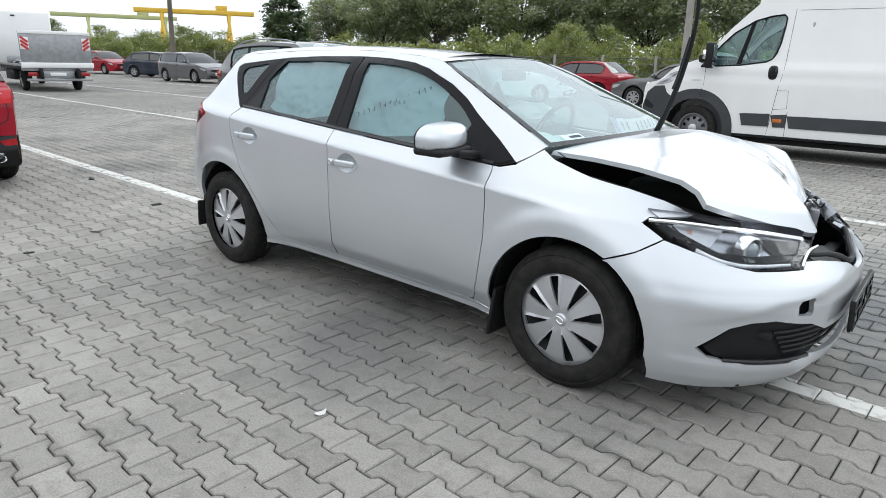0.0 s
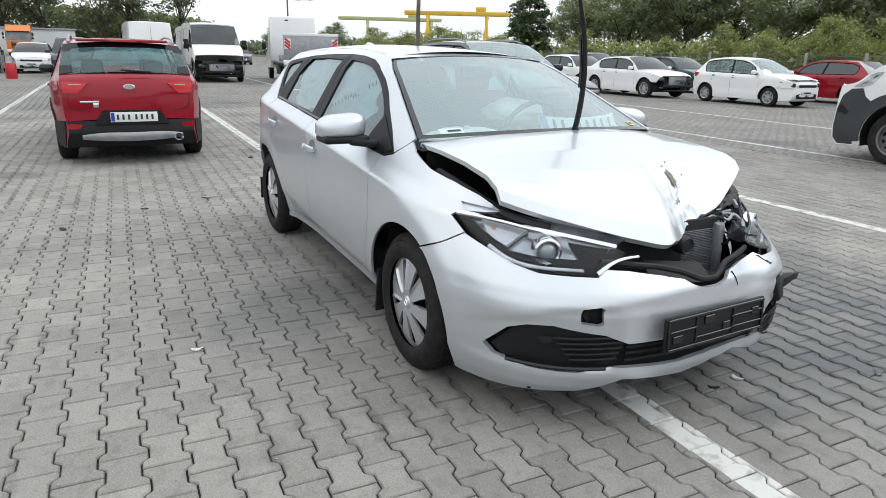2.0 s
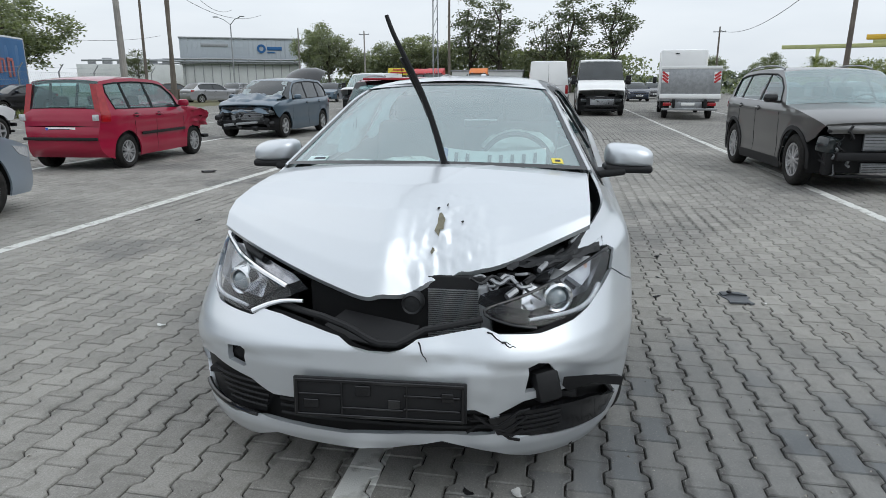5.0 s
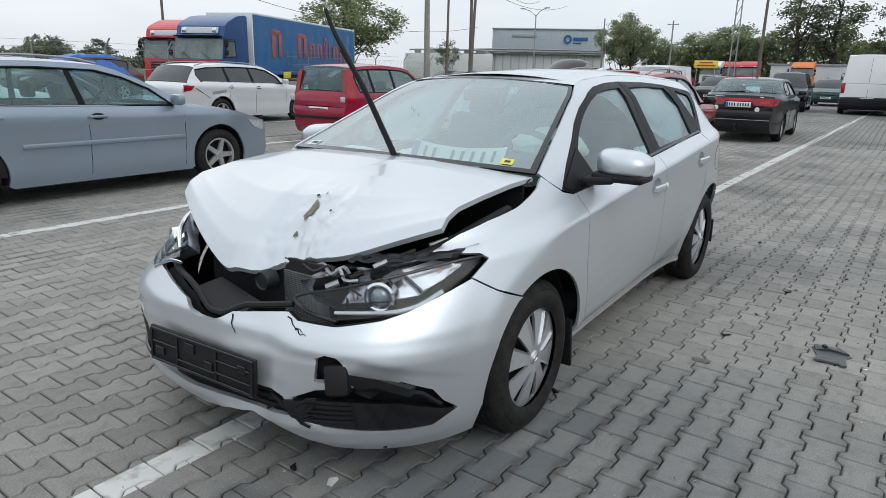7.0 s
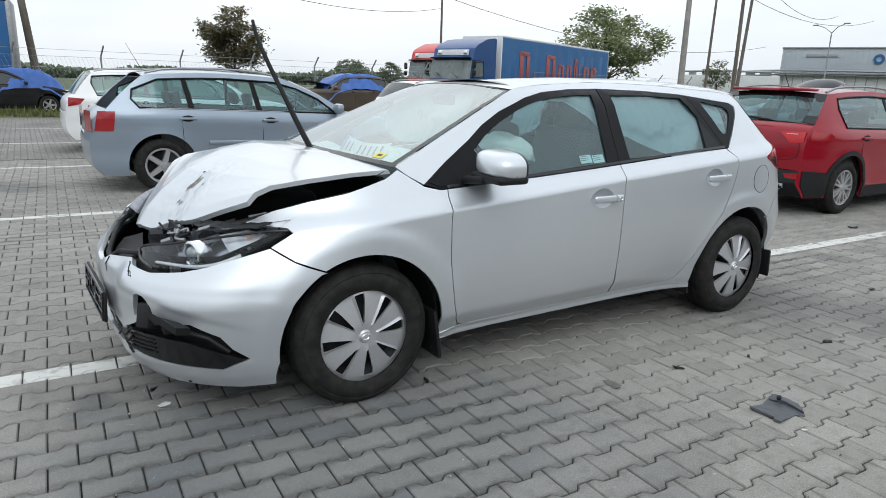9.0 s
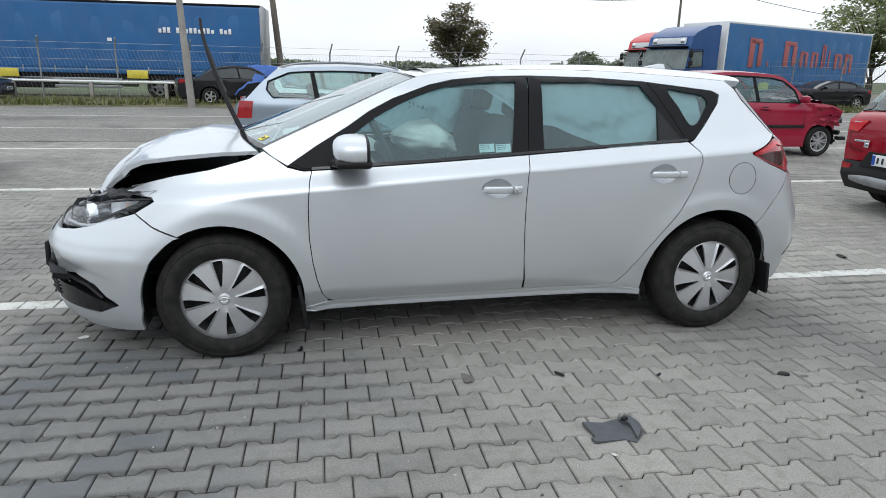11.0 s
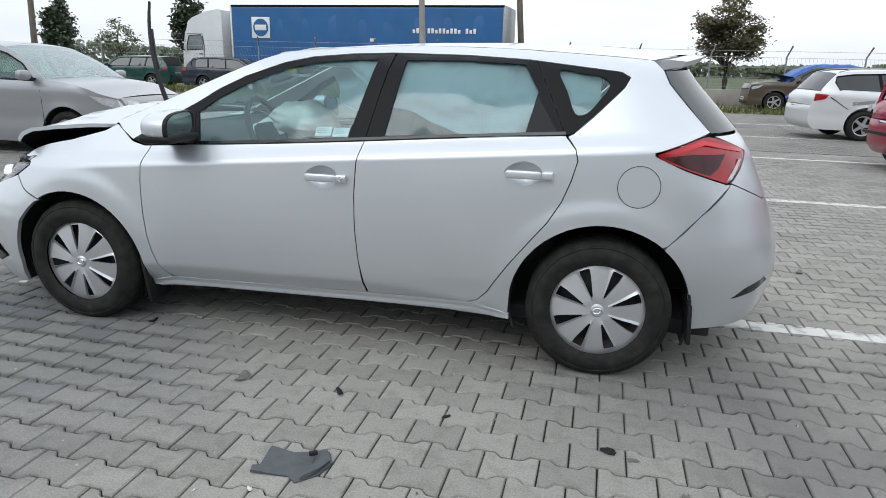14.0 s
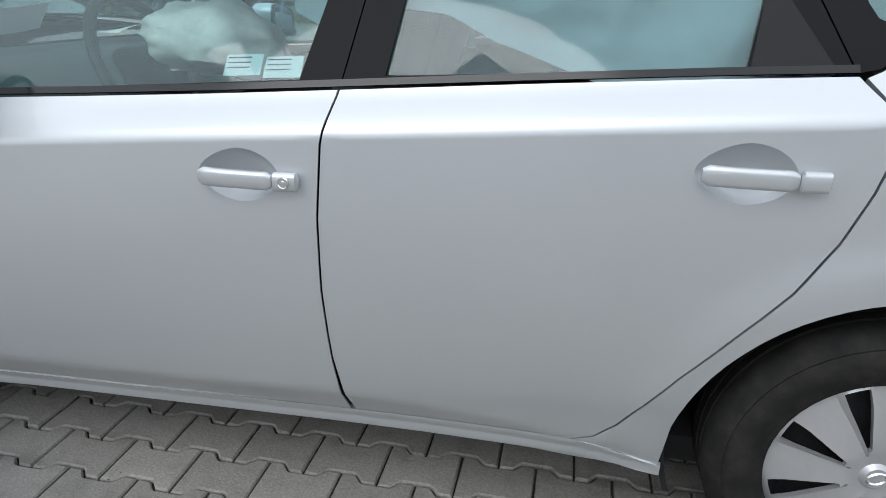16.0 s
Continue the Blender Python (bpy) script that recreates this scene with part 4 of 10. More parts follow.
    if sg < 0:
        part("chrome_strip", bm, M["chrome"], unit)
    else:
        bm.free()
        edge_pts = [Vector(on_nose(-0.004)(*p)) for p in (nx(1.605, 0.795, 1), nx(1.69, 0.788, 1), ny(0.59, 0.750), ny(0.47, 0.716), ny(0.345, 0.685), ny(0.42, 0.650), ny(0.52, 0.631))]
        part("lamp_rim", tube_bm(curve([tuple(p) for p in edge_pts], 4), 0.0055, 6), M["gloss_black"], unit)
        for k in range(5):
            y0 = 0.42 + 0.055 * k
            pts = [on_nose(0.012)(*ny(y0 + 0.03 * q, 0.712 + 0.030 * k + 0.016 * q)) for q in (0, 0.5, 1)]
            part("lamp_bracket", tube_bm(pts, 0.012 - 0.001 * k, 6), M["black"] if k % 2 else M["grey_metal"], unit)
    return unit
headlamp(-1, pose(0, 0, 0))
headlamp(1, pose(-0.006, -0.004, -0.003))
# chrome spear from the right lamp into the grille
pts = [on_nose(-0.002)(*ny(y, z)) for y, z in ((-0.46, 0.642), (-0.40, 0.668), (-0.34, 0.684), (-0.27, 0.690))]
part("grille_chrome", tube_bm(curve(pts, 4), 0.010, 8, 0.006), M["chrome"], bumper)
# upper grille remains
lip_pts = [on_nose(0.03)(*ny(y, lerp_table(y, (-0.42, -0.2, -0.1, 0, 0.08, 0.16, 0.35), (0.672, 0.648, 0.625, 0.588, 0.588, 0.628, 0.655)))) for y in np.linspace(-0.42, 0.35, 26)]
part("grille_lip", tube_bm(lip_pts, 0.012, 8), M["black"], bumper)

# engine bay; near-black colours put the shade under the bonnet into its parts
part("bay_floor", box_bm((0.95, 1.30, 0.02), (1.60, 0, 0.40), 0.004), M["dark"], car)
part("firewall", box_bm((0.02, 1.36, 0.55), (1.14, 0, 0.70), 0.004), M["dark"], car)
# radiator core coloured near-black for shade; only the fins stay grey
rad = part("radiator", box_bm((0.035, 0.66, 0.30), (1.93, 0.03, 0.60), 0.006), M["dark"], car, "bent aluminium radiator behind the open grille, darkened as if in shade")
for k in range(30):
    part("radiator_fin", box_bm((0.008, 0.19, 0.003), (1.951, 0.225, 0.485 + 0.0075 * k), 0), M["grey_metal"], rad)
part("radiator_tank", box_bm((0.05, 0.035, 0.24), (1.955, 0.335, 0.61), 0.01, m=pose(0, 0, 0, 6, 4, 0)), M["grey_metal"], rad)
bm = lathe_bm([(0, 0.02), (0.028, 0.018), (0.033, 0.024), (0.038, 0.010), (0.038, -0.03)], 26)
bm.transform(Matrix.Translation((2.00, 0.085, 0.665)) @ pose(0, 0, 0, 0, 0, -90))
part("horn", bm, M["engine"], car, "round black horn behind the grille")
part("bonnet_shelf", box_bm((0.10, 0.70, 0.025), (1.82, -0.06, 0.70), 0.01), M["black"], car)
part("bumper_beam", box_bm((0.07, 1.05, 0.09), (2.05, 0.0, 0.50), 0.015), M["engine"], car)
tray = plate_mesh([(2.10, -0.20, 0.60), (2.15, -0.10, 0.575), (2.16, 0.02, 0.558), (2.14, 0.10, 0.565), (2.06, 0.12, 0.60), (2.02, -0.15, 0.63)], (0, 0, 0.006))
part("grille_tray", tray, M["black"], car)
for sg in (1, -1):
    ledge = tube_bm(curve([(1.30, sg * 0.70, 0.90), (1.50, sg * 0.685, 0.865), (1.66, sg * 0.655, 0.825), (1.78, sg * 0.60, 0.79), (1.86, sg * 0.50, 0.765)], 4), 0.022, 8)
    part("wing_ledge", ledge, M["engine"], car)
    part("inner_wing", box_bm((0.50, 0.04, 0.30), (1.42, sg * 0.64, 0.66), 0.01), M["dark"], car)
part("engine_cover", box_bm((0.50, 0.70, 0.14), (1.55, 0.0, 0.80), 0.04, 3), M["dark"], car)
# bent brackets and wires by the crushed left lamp
rw = random.Random(11)
for k in range(9):
    p0 = Vector((1.96 + rw.uniform(-0.05, 0.05), 0.30 + rw.uniform(-0.02, 0.10), 0.66 + rw.uniform(-0.03, 0.10)))
    pts = [p0 + Vector((rw.uniform(-0.03, 0.03), 0.035 * i, rw.uniform(-0.025, 0.025))) for i in range(5)]
    part("bent_bracket", tube_bm(curve([tuple(p) for p in pts], 3), rw.uniform(0.003, 0.008), 6), M["engine"] if k % 3 else M["grey_metal"], car)
for k in range(4):
    a = Vector((1.86, 0.40 + 0.06 * k, 0.742))
    part("lamp_mount", box_bm((0.07, 0.05, 0.012), a, 0.004, m=pose(0, 0, 0, rw.uniform(-25, 25), rw.uniform(-20, 20), rw.uniform(-30, 30))), M["grey_metal"] if k % 2 else M["engine"], car)
vs, fs = grid(lambda u, v: (1.90 - 0.20 * u * u - 0.05 * v + 0.012 * noise.noise((14 * u, 9 * v, 4)), 0.40 + 0.33 * u, 0.772 + 0.03 * u + 0.022 * v + 0.014 * noise.noise((11 * u, 7 * v, 9))), 16, 5)
sheet("bent_crossmember", vs, fs, M["engine"], car)

# rear end
rb = [tx(-1.562, 0.629, 1), tx(-1.68, 0.754, 1), tx(-1.80, 0.884, 1), (30, 0.801), (0, 0.781), (-30, 0.801), tx(-1.80, 0.884, -1), tx(-1.68, 0.754, -1), tx(-1.562, 0.629, -1)]
arch_rear = [tx(x, z, 1) for x, z in arc(-1.3, 0.31, 0.392, 130, 184, 10)] + [tx(-1.71, 0.235, 1), tx(-1.82, 0.235, 1), (30, 0.24), (0, 0.24)]
rb = rb + [(-a, z) for a, z in arch_rear] + [p for p in arch_rear[::-1][1:]]
part("rear_bumper", skin(rb, on_tail(), back, step=(3, 0.05), rim=0.02), M["silver"], car)
hatch = [tx(-1.80, 0.890, 1), tx(-1.872, 1.012, 1), tx(-1.72, 1.075, 1), (0, 1.085), tx(-1.72, 1.075, -1), tx(-1.872, 1.012, -1), tx(-1.80, 0.890, -1), (-30, 0.805), (0, 0.785), (30, 0.805)]
part("tailgate", skin(inset(hatch, 0.002), on_tail(), back, step=(4, 0.05), rim=0.01), M["silver"], car)
rglass = [tx(-1.70, 1.085, 1), tx(-1.60, 1.195, 1), tx(-1.525, 1.28, 1), tx(-1.50, 1.335, 1), (0, 1.355), tx(-1.50, 1.335, -1), tx(-1.525, 1.28, -1), tx(-1.60, 1.195, -1), tx(-1.70, 1.085, -1), (0, 1.09)]
part("rear_screen", skin(inset(rglass, 0.003), on_tail(-0.004), back, step=(5, 0.06), rim=0.01), M["smoked_glass"], car)
for sg in (1, -1):
    part("rear_reflector_recess", skin([tx(-1.87, 0.378, sg), tx(-1.93, 0.425, sg), tx(-2.02, 0.460, sg), tx(-2.04, 0.440, sg), tx(-1.98, 0.400, sg)], on_tail(-0.002), back, step=(4, 0.05), rim=0.006), M["gloss_black"], car)
sp = lambda u, v: (-1.457 - 0.20 * (1 - abs(2 * v - 1) ** 2.4) - (0.145 - 0.07 * (1 - abs(2 * v - 1) ** 2.4)) * u, (2 * v - 1) * (0.505 - 0.03 * u), 1.379 + 0.034 * (1 - abs(2 * v - 1) ** 2.4) + 0.010 * u - 0.014 * u * u)
vs, fs = grid(sp, 6, 20)
vs2, fs2 = grid(lambda u, v: tuple(Vector(sp(u, v)) + Vector((0.02 * u, 0, -0.026 - 0.030 * (1 - u)))), 6, 20)
k = len(vs)
edge = [(6 + 7 * j, 6 + 7 * (j + 1), k + 6 + 7 * (j + 1), k + 6 + 7 * j) for j in range(20)] + [(i, i + 1, k + i + 1, k + i) for i in range(6)] + [(140 + i, 140 + i + 1, k + 140 + i + 1, k + 140 + i) for i in range(6)]
sheet("roof_spoiler", vs + vs2, fs + [tuple(q + k for q in f) for f in fs2] + edge, M["silver"], car)
fin = bmesh.new()
prof = [(-1.24, 1.450), (-1.30, 1.464), (-1.350, 1.474), (-1.372, 1.470), (-1.38, 1.443)]
ring_a = [[fin.verts.new((x, s * (0.004 + 0.018 * (1.497 - z) / 0.05), z)) for x, z in prof] for s in (1, -1)]
for i in range(4):
    fin.faces.new((ring_a[0][i], ring_a[0][i + 1], ring_a[1][i + 1], ring_a[1][i]))
fin.faces.new(ring_a[0]), fin.faces.new(ring_a[1][::-1])
bmesh.ops.recalc_face_normals(fin, faces=fin.faces[:])
part("shark_fin_antenna", fin, M["silver"], car)
# floor pan
part("floor_pan", box_bm((3.1, 1.44, 0.07), (-0.25, 0, 0.225), 0.01), M["dark"], car)
part("floor_pan", box_bm((0.75, 1.30, 0.05), (1.62, 0, 0.19), 0.01), M["dark"], car)
part("bay_wall", box_bm((0.45, 0.9, 0.3), (-1.68, 0, 0.45), 0.05), M["dark"], car)


# wheels
def wheel_cover_bm(n=8):
    """A domed plastic cover with eight slots."""
    bm = bmesh.new()
    div, radii = 12, (0.0, 0.022, 0.030, 0.052, 0.066, 0.085, 0.110, 0.135, 0.160, 0.180, 0.192, 0.205, 0.214, 0.219)
    rings = []
    for r in radii:
        ringv = []
        for i in range(n * div):
            tw = 0.9 * (r - 0.08) - 2.2 * max(0, r - 0.08) ** 1.5
            s = (i % div) / div
            f = lerp_table(r, (0.055, 0.075, 0.10, 0.135, 0.165, 0.186, 0.20), (0.10, 0.18, 0.25, 0.30, 0.33, 0.31, 0.30))
            s = s * 3 * f if s <= 1 / 3 else f + (s - 1 / 3) * 1.5 * (1 - f)
            a = 2 * math.pi * (i // div + s - f / 2) / n + tw
            tilt = 0.011 * (s - 0.6) * (1 if 0.066 <= r <= 0.195 else 0)
            y = 0.024 * (1 - (r / 0.219) ** 2) - tilt - (0.010 if r > 0.216 else 0) + (0.004 if r < 0.025 else 0) - (0.004 if 0.025 < r < 0.04 else 0)
            ringv.append(bm.verts.new((r * math.cos(a), y, r * math.sin(a))) if r else None)
        rings.append(ringv)
    c = bm.verts.new((0, 0.028, 0))
    for k in range(1, len(radii)):
        for i in range(n * div):
            j = (i + 1) % (n * div)
            if k == 1:
                bm.faces.new((c, rings[1][i], rings[1][j]))
                continue
            s = i % div
            if (radii[k] <= 0.193 and radii[k - 1] >= 0.065) and s in (0, 1, 2, 3):
                continue
            bm.faces.new((rings[k - 1][i], rings[k][i], rings[k][j], rings[k - 1][j]))
    bmesh.ops.recalc_face_normals(bm, faces=bm.faces[:])
    edges = [e for e in bm.edges if e.is_boundary]
    for v in bmesh.ops.extrude_edge_only(bm, edges=edges)["geom"]:
        if isinstance(v, bmesh.types.BMVert):
            v.co.y -= 0.012
    return bm


def tyre_bm(R, w, rim_r, n=48):
    h = w / 2
    prof = [(rim_r, -h * 0.9), (rim_r + 0.012, -h), ((R + rim_r) / 2, -h * 1.04), (R - 0.028, -h * 0.96), (R - 0.008, -h * 0.80), (R, -h * 0.66)]
    for y in (-0.33, -0.30, 0.0):
        prof += [(R, h * (y - 0.02)), (R - 0.006, h * y), (R - 0.006, h * (y + 0.05)), (R, h * (y + 0.07))]
    prof += [(R, h * 0.30), (R - 0.006, h * 0.33), (R - 0.006, h * 0.38), (R, h * 0.40)]
    prof += [(R, h * 0.66), (R - 0.008, h * 0.80), (R - 0.020, h * 0.90), (R - 0.030, h * 0.97), (R - 0.034, h * 0.95), ((R + rim_r) / 2 + 0.01, h * 1.04), ((R + rim_r) / 2 - 0.01, h * 1.05), (rim_r + 0.018, h), (rim_r + 0.010, h * 0.94), (rim_r, h * 0.90)]
    return lathe_bm(prof, n)


tyre_me = tyre_bm(0.316, 0.195, 0.205)
cover_me = wheel_cover_bm()
for sg in (1, -1):
    for ax, turn in ((1.3, 8 if sg > 0 else 30), (-1.3, 22.5 if sg > 0 else 0)):
        w = thing("wheel", pose(0, 0, 0), "", "")
        w.parent = car
        w.matrix_local = Matrix.Translation((ax, sg * 0.762, 0.313)) @ Matrix.Diagonal((1, sg, 1, 1)) @ pose(0, 0, 0, 0, turn, 0)
        part("tyre", tyre_me.copy(), M["rubber"], w, angle=50)
        bm = cover_me.copy()
        bmesh.ops.translate(bm, vec=(0, 0.068, 0), verts=bm.verts)
        part("wheel_cover", bm, M["cover"], w, "silver plastic wheel cover with eight slots", 30)
        part("brake_drum", lathe_bm([(0, 0.03), (0.12, 0.03), (0.17, 0.02), (0.204, 0.05), (0.206, -0.08)], 32), M["engine"], w)
        bm = lathe_bm([(0.011, 0.0), (0.014, 0.003), (0.017, 0.0)], 24)
        bmesh.ops.scale(bm, vec=(1.25, 1, 0.85), verts=bm.verts)
        bmesh.ops.translate(bm, vec=(0, 0.0955, 0), verts=bm.verts)
        part("badge_ring", bm, M["chrome"], w)

# wiper standing up, pulled off the glass
pts = [(1.24, 0.08, 1.05), (1.30, 0.055, 1.18), (1.36, 0.015, 1.33), (1.41, -0.04, 1.47), (1.44, -0.09, 1.58), (1.45, -0.12, 1.66)]
wiper = part("wiper_blade", tube_bm(curve(pts, 4), 0.015, 8, 0.008), M["black"], car, "black wiper sticking up from the cowl")
pts = [(1.322, 0.022, 1.265), (1.352, 0.000, 1.335), (1.385, -0.036, 1.42), (1.415, -0.072, 1.50)]
part("wiper_arm", tube_bm(curve(pts, 4), 0.007, 6), M["gloss_black"], wiper)
part("wiper_pivot", box_bm((0.06, 0.05, 0.04), (1.225, 0.085, 1.045), 0.015), M["black"], wiper)
vs, fs = grid(lambda u, v: (1.14 + 0.115 * (1 - abs(2 * v - 1) ** 2.2) + 0.10 * u * (1 - 0.6 * abs(2 * v - 1)), (2 * v - 1) * 0.71, 1.005 + 0.033 * (1 - abs(2 * v - 1) ** 2) - 0.02 * u), 4, 20)
sheet("cowl", vs, fs, M["black"], car)

# cabin
def seat(x, y):
    s = thing("seat", pose(0, 0, 0), "", "")
    s.parent = car
    part("seat_base", box_bm((0.50, 0.48, 0.16), (x + 0.05, y, 0.50), 0.05, 3), M["seat"], s)
    part("seat_back", box_bm((0.14, 0.46, 0.62), (x - 0.26, y, 0.86), 0.05, 3, m=pose(0, 0, 0, 0, -16, 0)), M["seat"], s)
    part("head_rest", box_bm((0.09, 0.25, 0.17), (x - 0.38, y, 1.24), 0.035, 3, m=pose(0, 0, 0, 0, -12, 0)), M["seat"], s)
for x, y in ((0.10, 0.36), (0.10, -0.36), (-0.82, 0.36), (-0.82, -0.36)):
    seat(x, y)
part("rear_bench", box_bm((0.12, 1.2, 0.55), (-1.12, 0, 0.80), 0.05, 3, m=pose(0, 0, 0, 0, -18, 0)), M["seat"], car)
dash_f = lambda u, v: (0.62 + 0.50 * u + 0.08 * (1 - abs(2 * v - 1) ** 2) * u, (2 * v - 1) * 0.70, 0.78 + 0.20 * math.sin(min(1, u * 2.2) * math.pi / 2) - 0.012 * u)
vs, fs = grid(dash_f, 14, 16)
dash = sheet("dashboard", vs, fs, M["dash"], car)
part("parcel_shelf", box_bm((0.45, 1.1, 0.02), (-1.42, 0, 0.98), 0.005), M["dash"], car)
ringp = [(0.188 * math.cos(a), 0.188 * math.sin(a), 0) for a in [2 * math.pi * i / 36 for i in range(37)]]
bm = tube_bm(ringp, 0.015, 8)
bm.transform(Matrix.Translation((0.46, 0.36, 0.965)) @ pose(0, 0, 0, 0, -66, 0))
steer = part("steering_wheel", bm, M["dash"], car)
part("steering_hub", box_bm((0.06, 0.17, 0.12), (0.475, 0.36, 0.96), 0.03, 3, m=pose(0, 0, 0, 0, 24, 0)), M["dash"], steer)
lining_f = lambda u, v: (0.25 - 1.7 * u, (2 * v - 1) * 0.50, 1.375 + 0.04 * (1 - abs(2 * v - 1) ** 2) - 0.02 * u)
vs, fs = grid(lining_f, 8, 8)
sheet("roof_lining", vs, fs, M["lining"], car)
bm = box_bm((0.03, 0.21, 0.06), (0.40, 0.0, 1.30), 0.012)
part("rear_view_mirror", bm, M["black"], car)


def cushion(f, nu, nv, name, material, label=""):
    vs, fs = grid(f, nu, nv)
    return sheet(name, vs, fs, material, car, label, 70)


def curtain(sg, x0, x1, top, low, seed, name):
    """An airbag sheet hung inside the side windows."""
    def f(u, v):
        x = x0 + (x1 - x0) * u
        zt, zl = top(x), low(x)
        z = zt + (zl - zt) * v
        ridge = lambda q: 1 - 2 * abs(q)
        puff = 0.035 * math.sin(math.pi * min(1, v * 1.15)) + 0.030 * noise.noise((5 * x, 9 * z, seed)) + 0.022 * ridge(noise.noise((9 * x + 4 * z, 7 * z - 3 * x, seed + 3))) + 0.008 * noise.noise((22 * x, 30 * z, seed + 3))
        puff += 0.010 * math.sin(18 * (z + 0.35 * x) + seed) * math.sin(math.pi * v)
        return (x, sg * (side_y(x, min(z, 1.36)) - 0.075 + puff * 0.8), z)
    return cushion(f, 70, 36, name, M["airbag"], "deflated pale blue curtain airbag inside the window")
roofline = lambda x: lerp_table(x, (-1.4, -0.9, -0.3, 0.2, 0.5, 0.7), (1.33, 1.365, 1.385, 1.35, 1.25, 1.14))
curtain(1, 0.34, -0.28, roofline, lambda x: lerp_table(x, (-0.28, -0.18, -0.05, 0.2, 0.34), (1.10, 1.22, 1.31, 1.315, 1.27)), 1.0, "curtain_airbag")
curtain(1, -0.30, -1.24, roofline, lambda x: lerp_table(x, (-1.24, -1.05, -0.85, -0.7, -0.5, -0.4, -0.3), (1.10, 1.04, 0.99, 1.02, 1.085, 1.13, 1.14)), 2.0, "curtain_airbag")
bag = curtain(-1, 0.44, -0.28, roofline, lambda x: lerp_table(x, (-0.3, 0.0, 0.3, 0.44), (0.96, 0.97, 1.00, 1.08)), 3.0, "curtain_airbag")
curtain(-1, -0.36, -0.92, roofline, lambda x: lerp_table(x, (-0.95, -0.7, -0.4), (1.08, 1.0, 1.05)), 4.0, "curtain_airbag")
# handwriting on the airbag, as strokes
for row, (z0, x0, n) in enumerate(((1.235, 0.30, 14), (1.155, 0.17, 6))):
    for k in range(n):
        x = x0 - 0.032 * k
        z = z0 - 0.012 * k * (1 if row == 0 else 0.3)
        y = -(side_y(x, z) - 0.030)
        part("pen_stroke", box_bm((0.0035, 0.003, 0.026), (x, y, z), 0, m=pose(0, 0, 0, 0, 18 * math.sin(5 * k), 0)), M["ink"], bag)
        part("pen_stroke", box_bm((0.015, 0.003, 0.0035), (x - 0.006, y, z + 0.008 * math.sin(3 * k)), 0, m=pose(0, 0, 0, 0, 25 * math.cos(4 * k), 0)), M["ink"], bag)
# burst airbag over the dashboard, passenger side, and paper on the shelf
def burst(u, v):
    a, b = 2 * math.pi * u, v
    r = 0.20 * math.sin(b * math.pi / 2)
    h = 0.085 * math.cos(b * math.pi / 2) + 0.03 * noise.noise((4 * math.cos(a), 4 * math.sin(a), 3 * b))
    return (0.62 + r * math.cos(a), -0.20 + 1.35 * r * math.sin(a), 0.92 + h)
cushion(burst, 28, 10, "passenger_airbag", M["white_cloth"], "burst white passenger airbag")
def limp(u, v):
    """A half-empty cushion hung over the steering wheel."""
    a, b = 2 * math.pi * u, math.pi * (v - 0.5)
    c, q, r = math.cos(b) * math.cos(a), math.cos(b) * math.sin(a), math.sin(b)
    fold = 1 + 0.16 * noise.noise((2.2 * c, 2.2 * q, 2.2 * r)) + 0.10 * (1 - 2 * abs(noise.noise((4 * c + 2, 4 * q, 5 * r)))) + 0.03 * noise.noise((11 * c, 11 * q, 11 * r))
    x = 0.25 + 0.165 * c * fold
    return (x, 0.36 + 0.19 * q * fold, 1.045 + 0.085 * r * fold - 0.35 * max(0, 0.20 - x))
cushion(limp, 44, 26, "driver_airbag", M["white_cloth"], "limp white driver airbag with printed marks")
cushion(lambda u, v: (0.93 + 0.10 * v, -0.62 + 0.42 * u, 1.005 + 0.03 * math.sin(3.1 * u) * (1 - v) + 0.008 * noise.noise((9 * u, 5 * v, 0))), 16, 5, "torn_cloth", M["white_cloth"])
# number plate lying behind the windscreen
def plate_in(u, v):
    return (1.055 + 0.02 * math.sin(3.1 * u) - 0.050 * v, 0.02 + 0.50 * u, 1.010 + 0.018 * abs(2 * u - 1) ** 2 + 0.080 * v)
vs, fs = grid(plate_in, 14, 3)
loose = sheet("loose_number_plate", vs, fs, M["plate_white"], car, "bent number plate lying behind the windscreen")
vs, fs = grid(lambda u, v: tuple(Vector(plate_in(0.01 + 0.075 * u, 0.06 + 0.88 * v)) + Vector((0.004, 0, 0.004))), 2, 2)
sheet("country_band", vs, fs, M["blue_plate"], loose)
for k, w in enumerate((0.055, 0.055, 0.0, 0.055, 0.055, 0.055, 0.055, 0.05)):
    if w:
        u0 = 0.13 + 0.105 * k
        vs, fs = grid(lambda u, v, u0=u0, w=w: tuple(Vector(plate_in(u0 + 0.022 + 0.62 * w * u, 0.22 + 0.56 * v)) + Vector((0.004, 0, 0.004))), 2, 1)
        sheet("plate_bar", vs, fs, M["ink"], loose)
# stickers
scr = screen_at(-0.002)
def on_screen(u0, u1, v0, v1, material, name, parent=car):
    vs, fs = grid(lambda u, v: scr(u0 + (u1 - u0) * u, v0 + (v1 - v0) * v), 3, 3)
    return sheet(name, vs, fs, material, parent)
st = on_screen(0.035, 0.085, 0.07, 0.145, M["paper"], "windscreen_sticker")
on_screen(0.05, 0.07, 0.095, 0.138, M["ink"], "sticker_bar", st).location = (0.001, 0, 0.001)
st = on_screen(0.05, 0.10, 0.895, 0.93, M["yellow"], "windscreen_sticker")
on_screen(0.065, 0.085, 0.905, 0.922, M["ink"], "sticker_bar", st).location = (0.001, 0, 0.001)
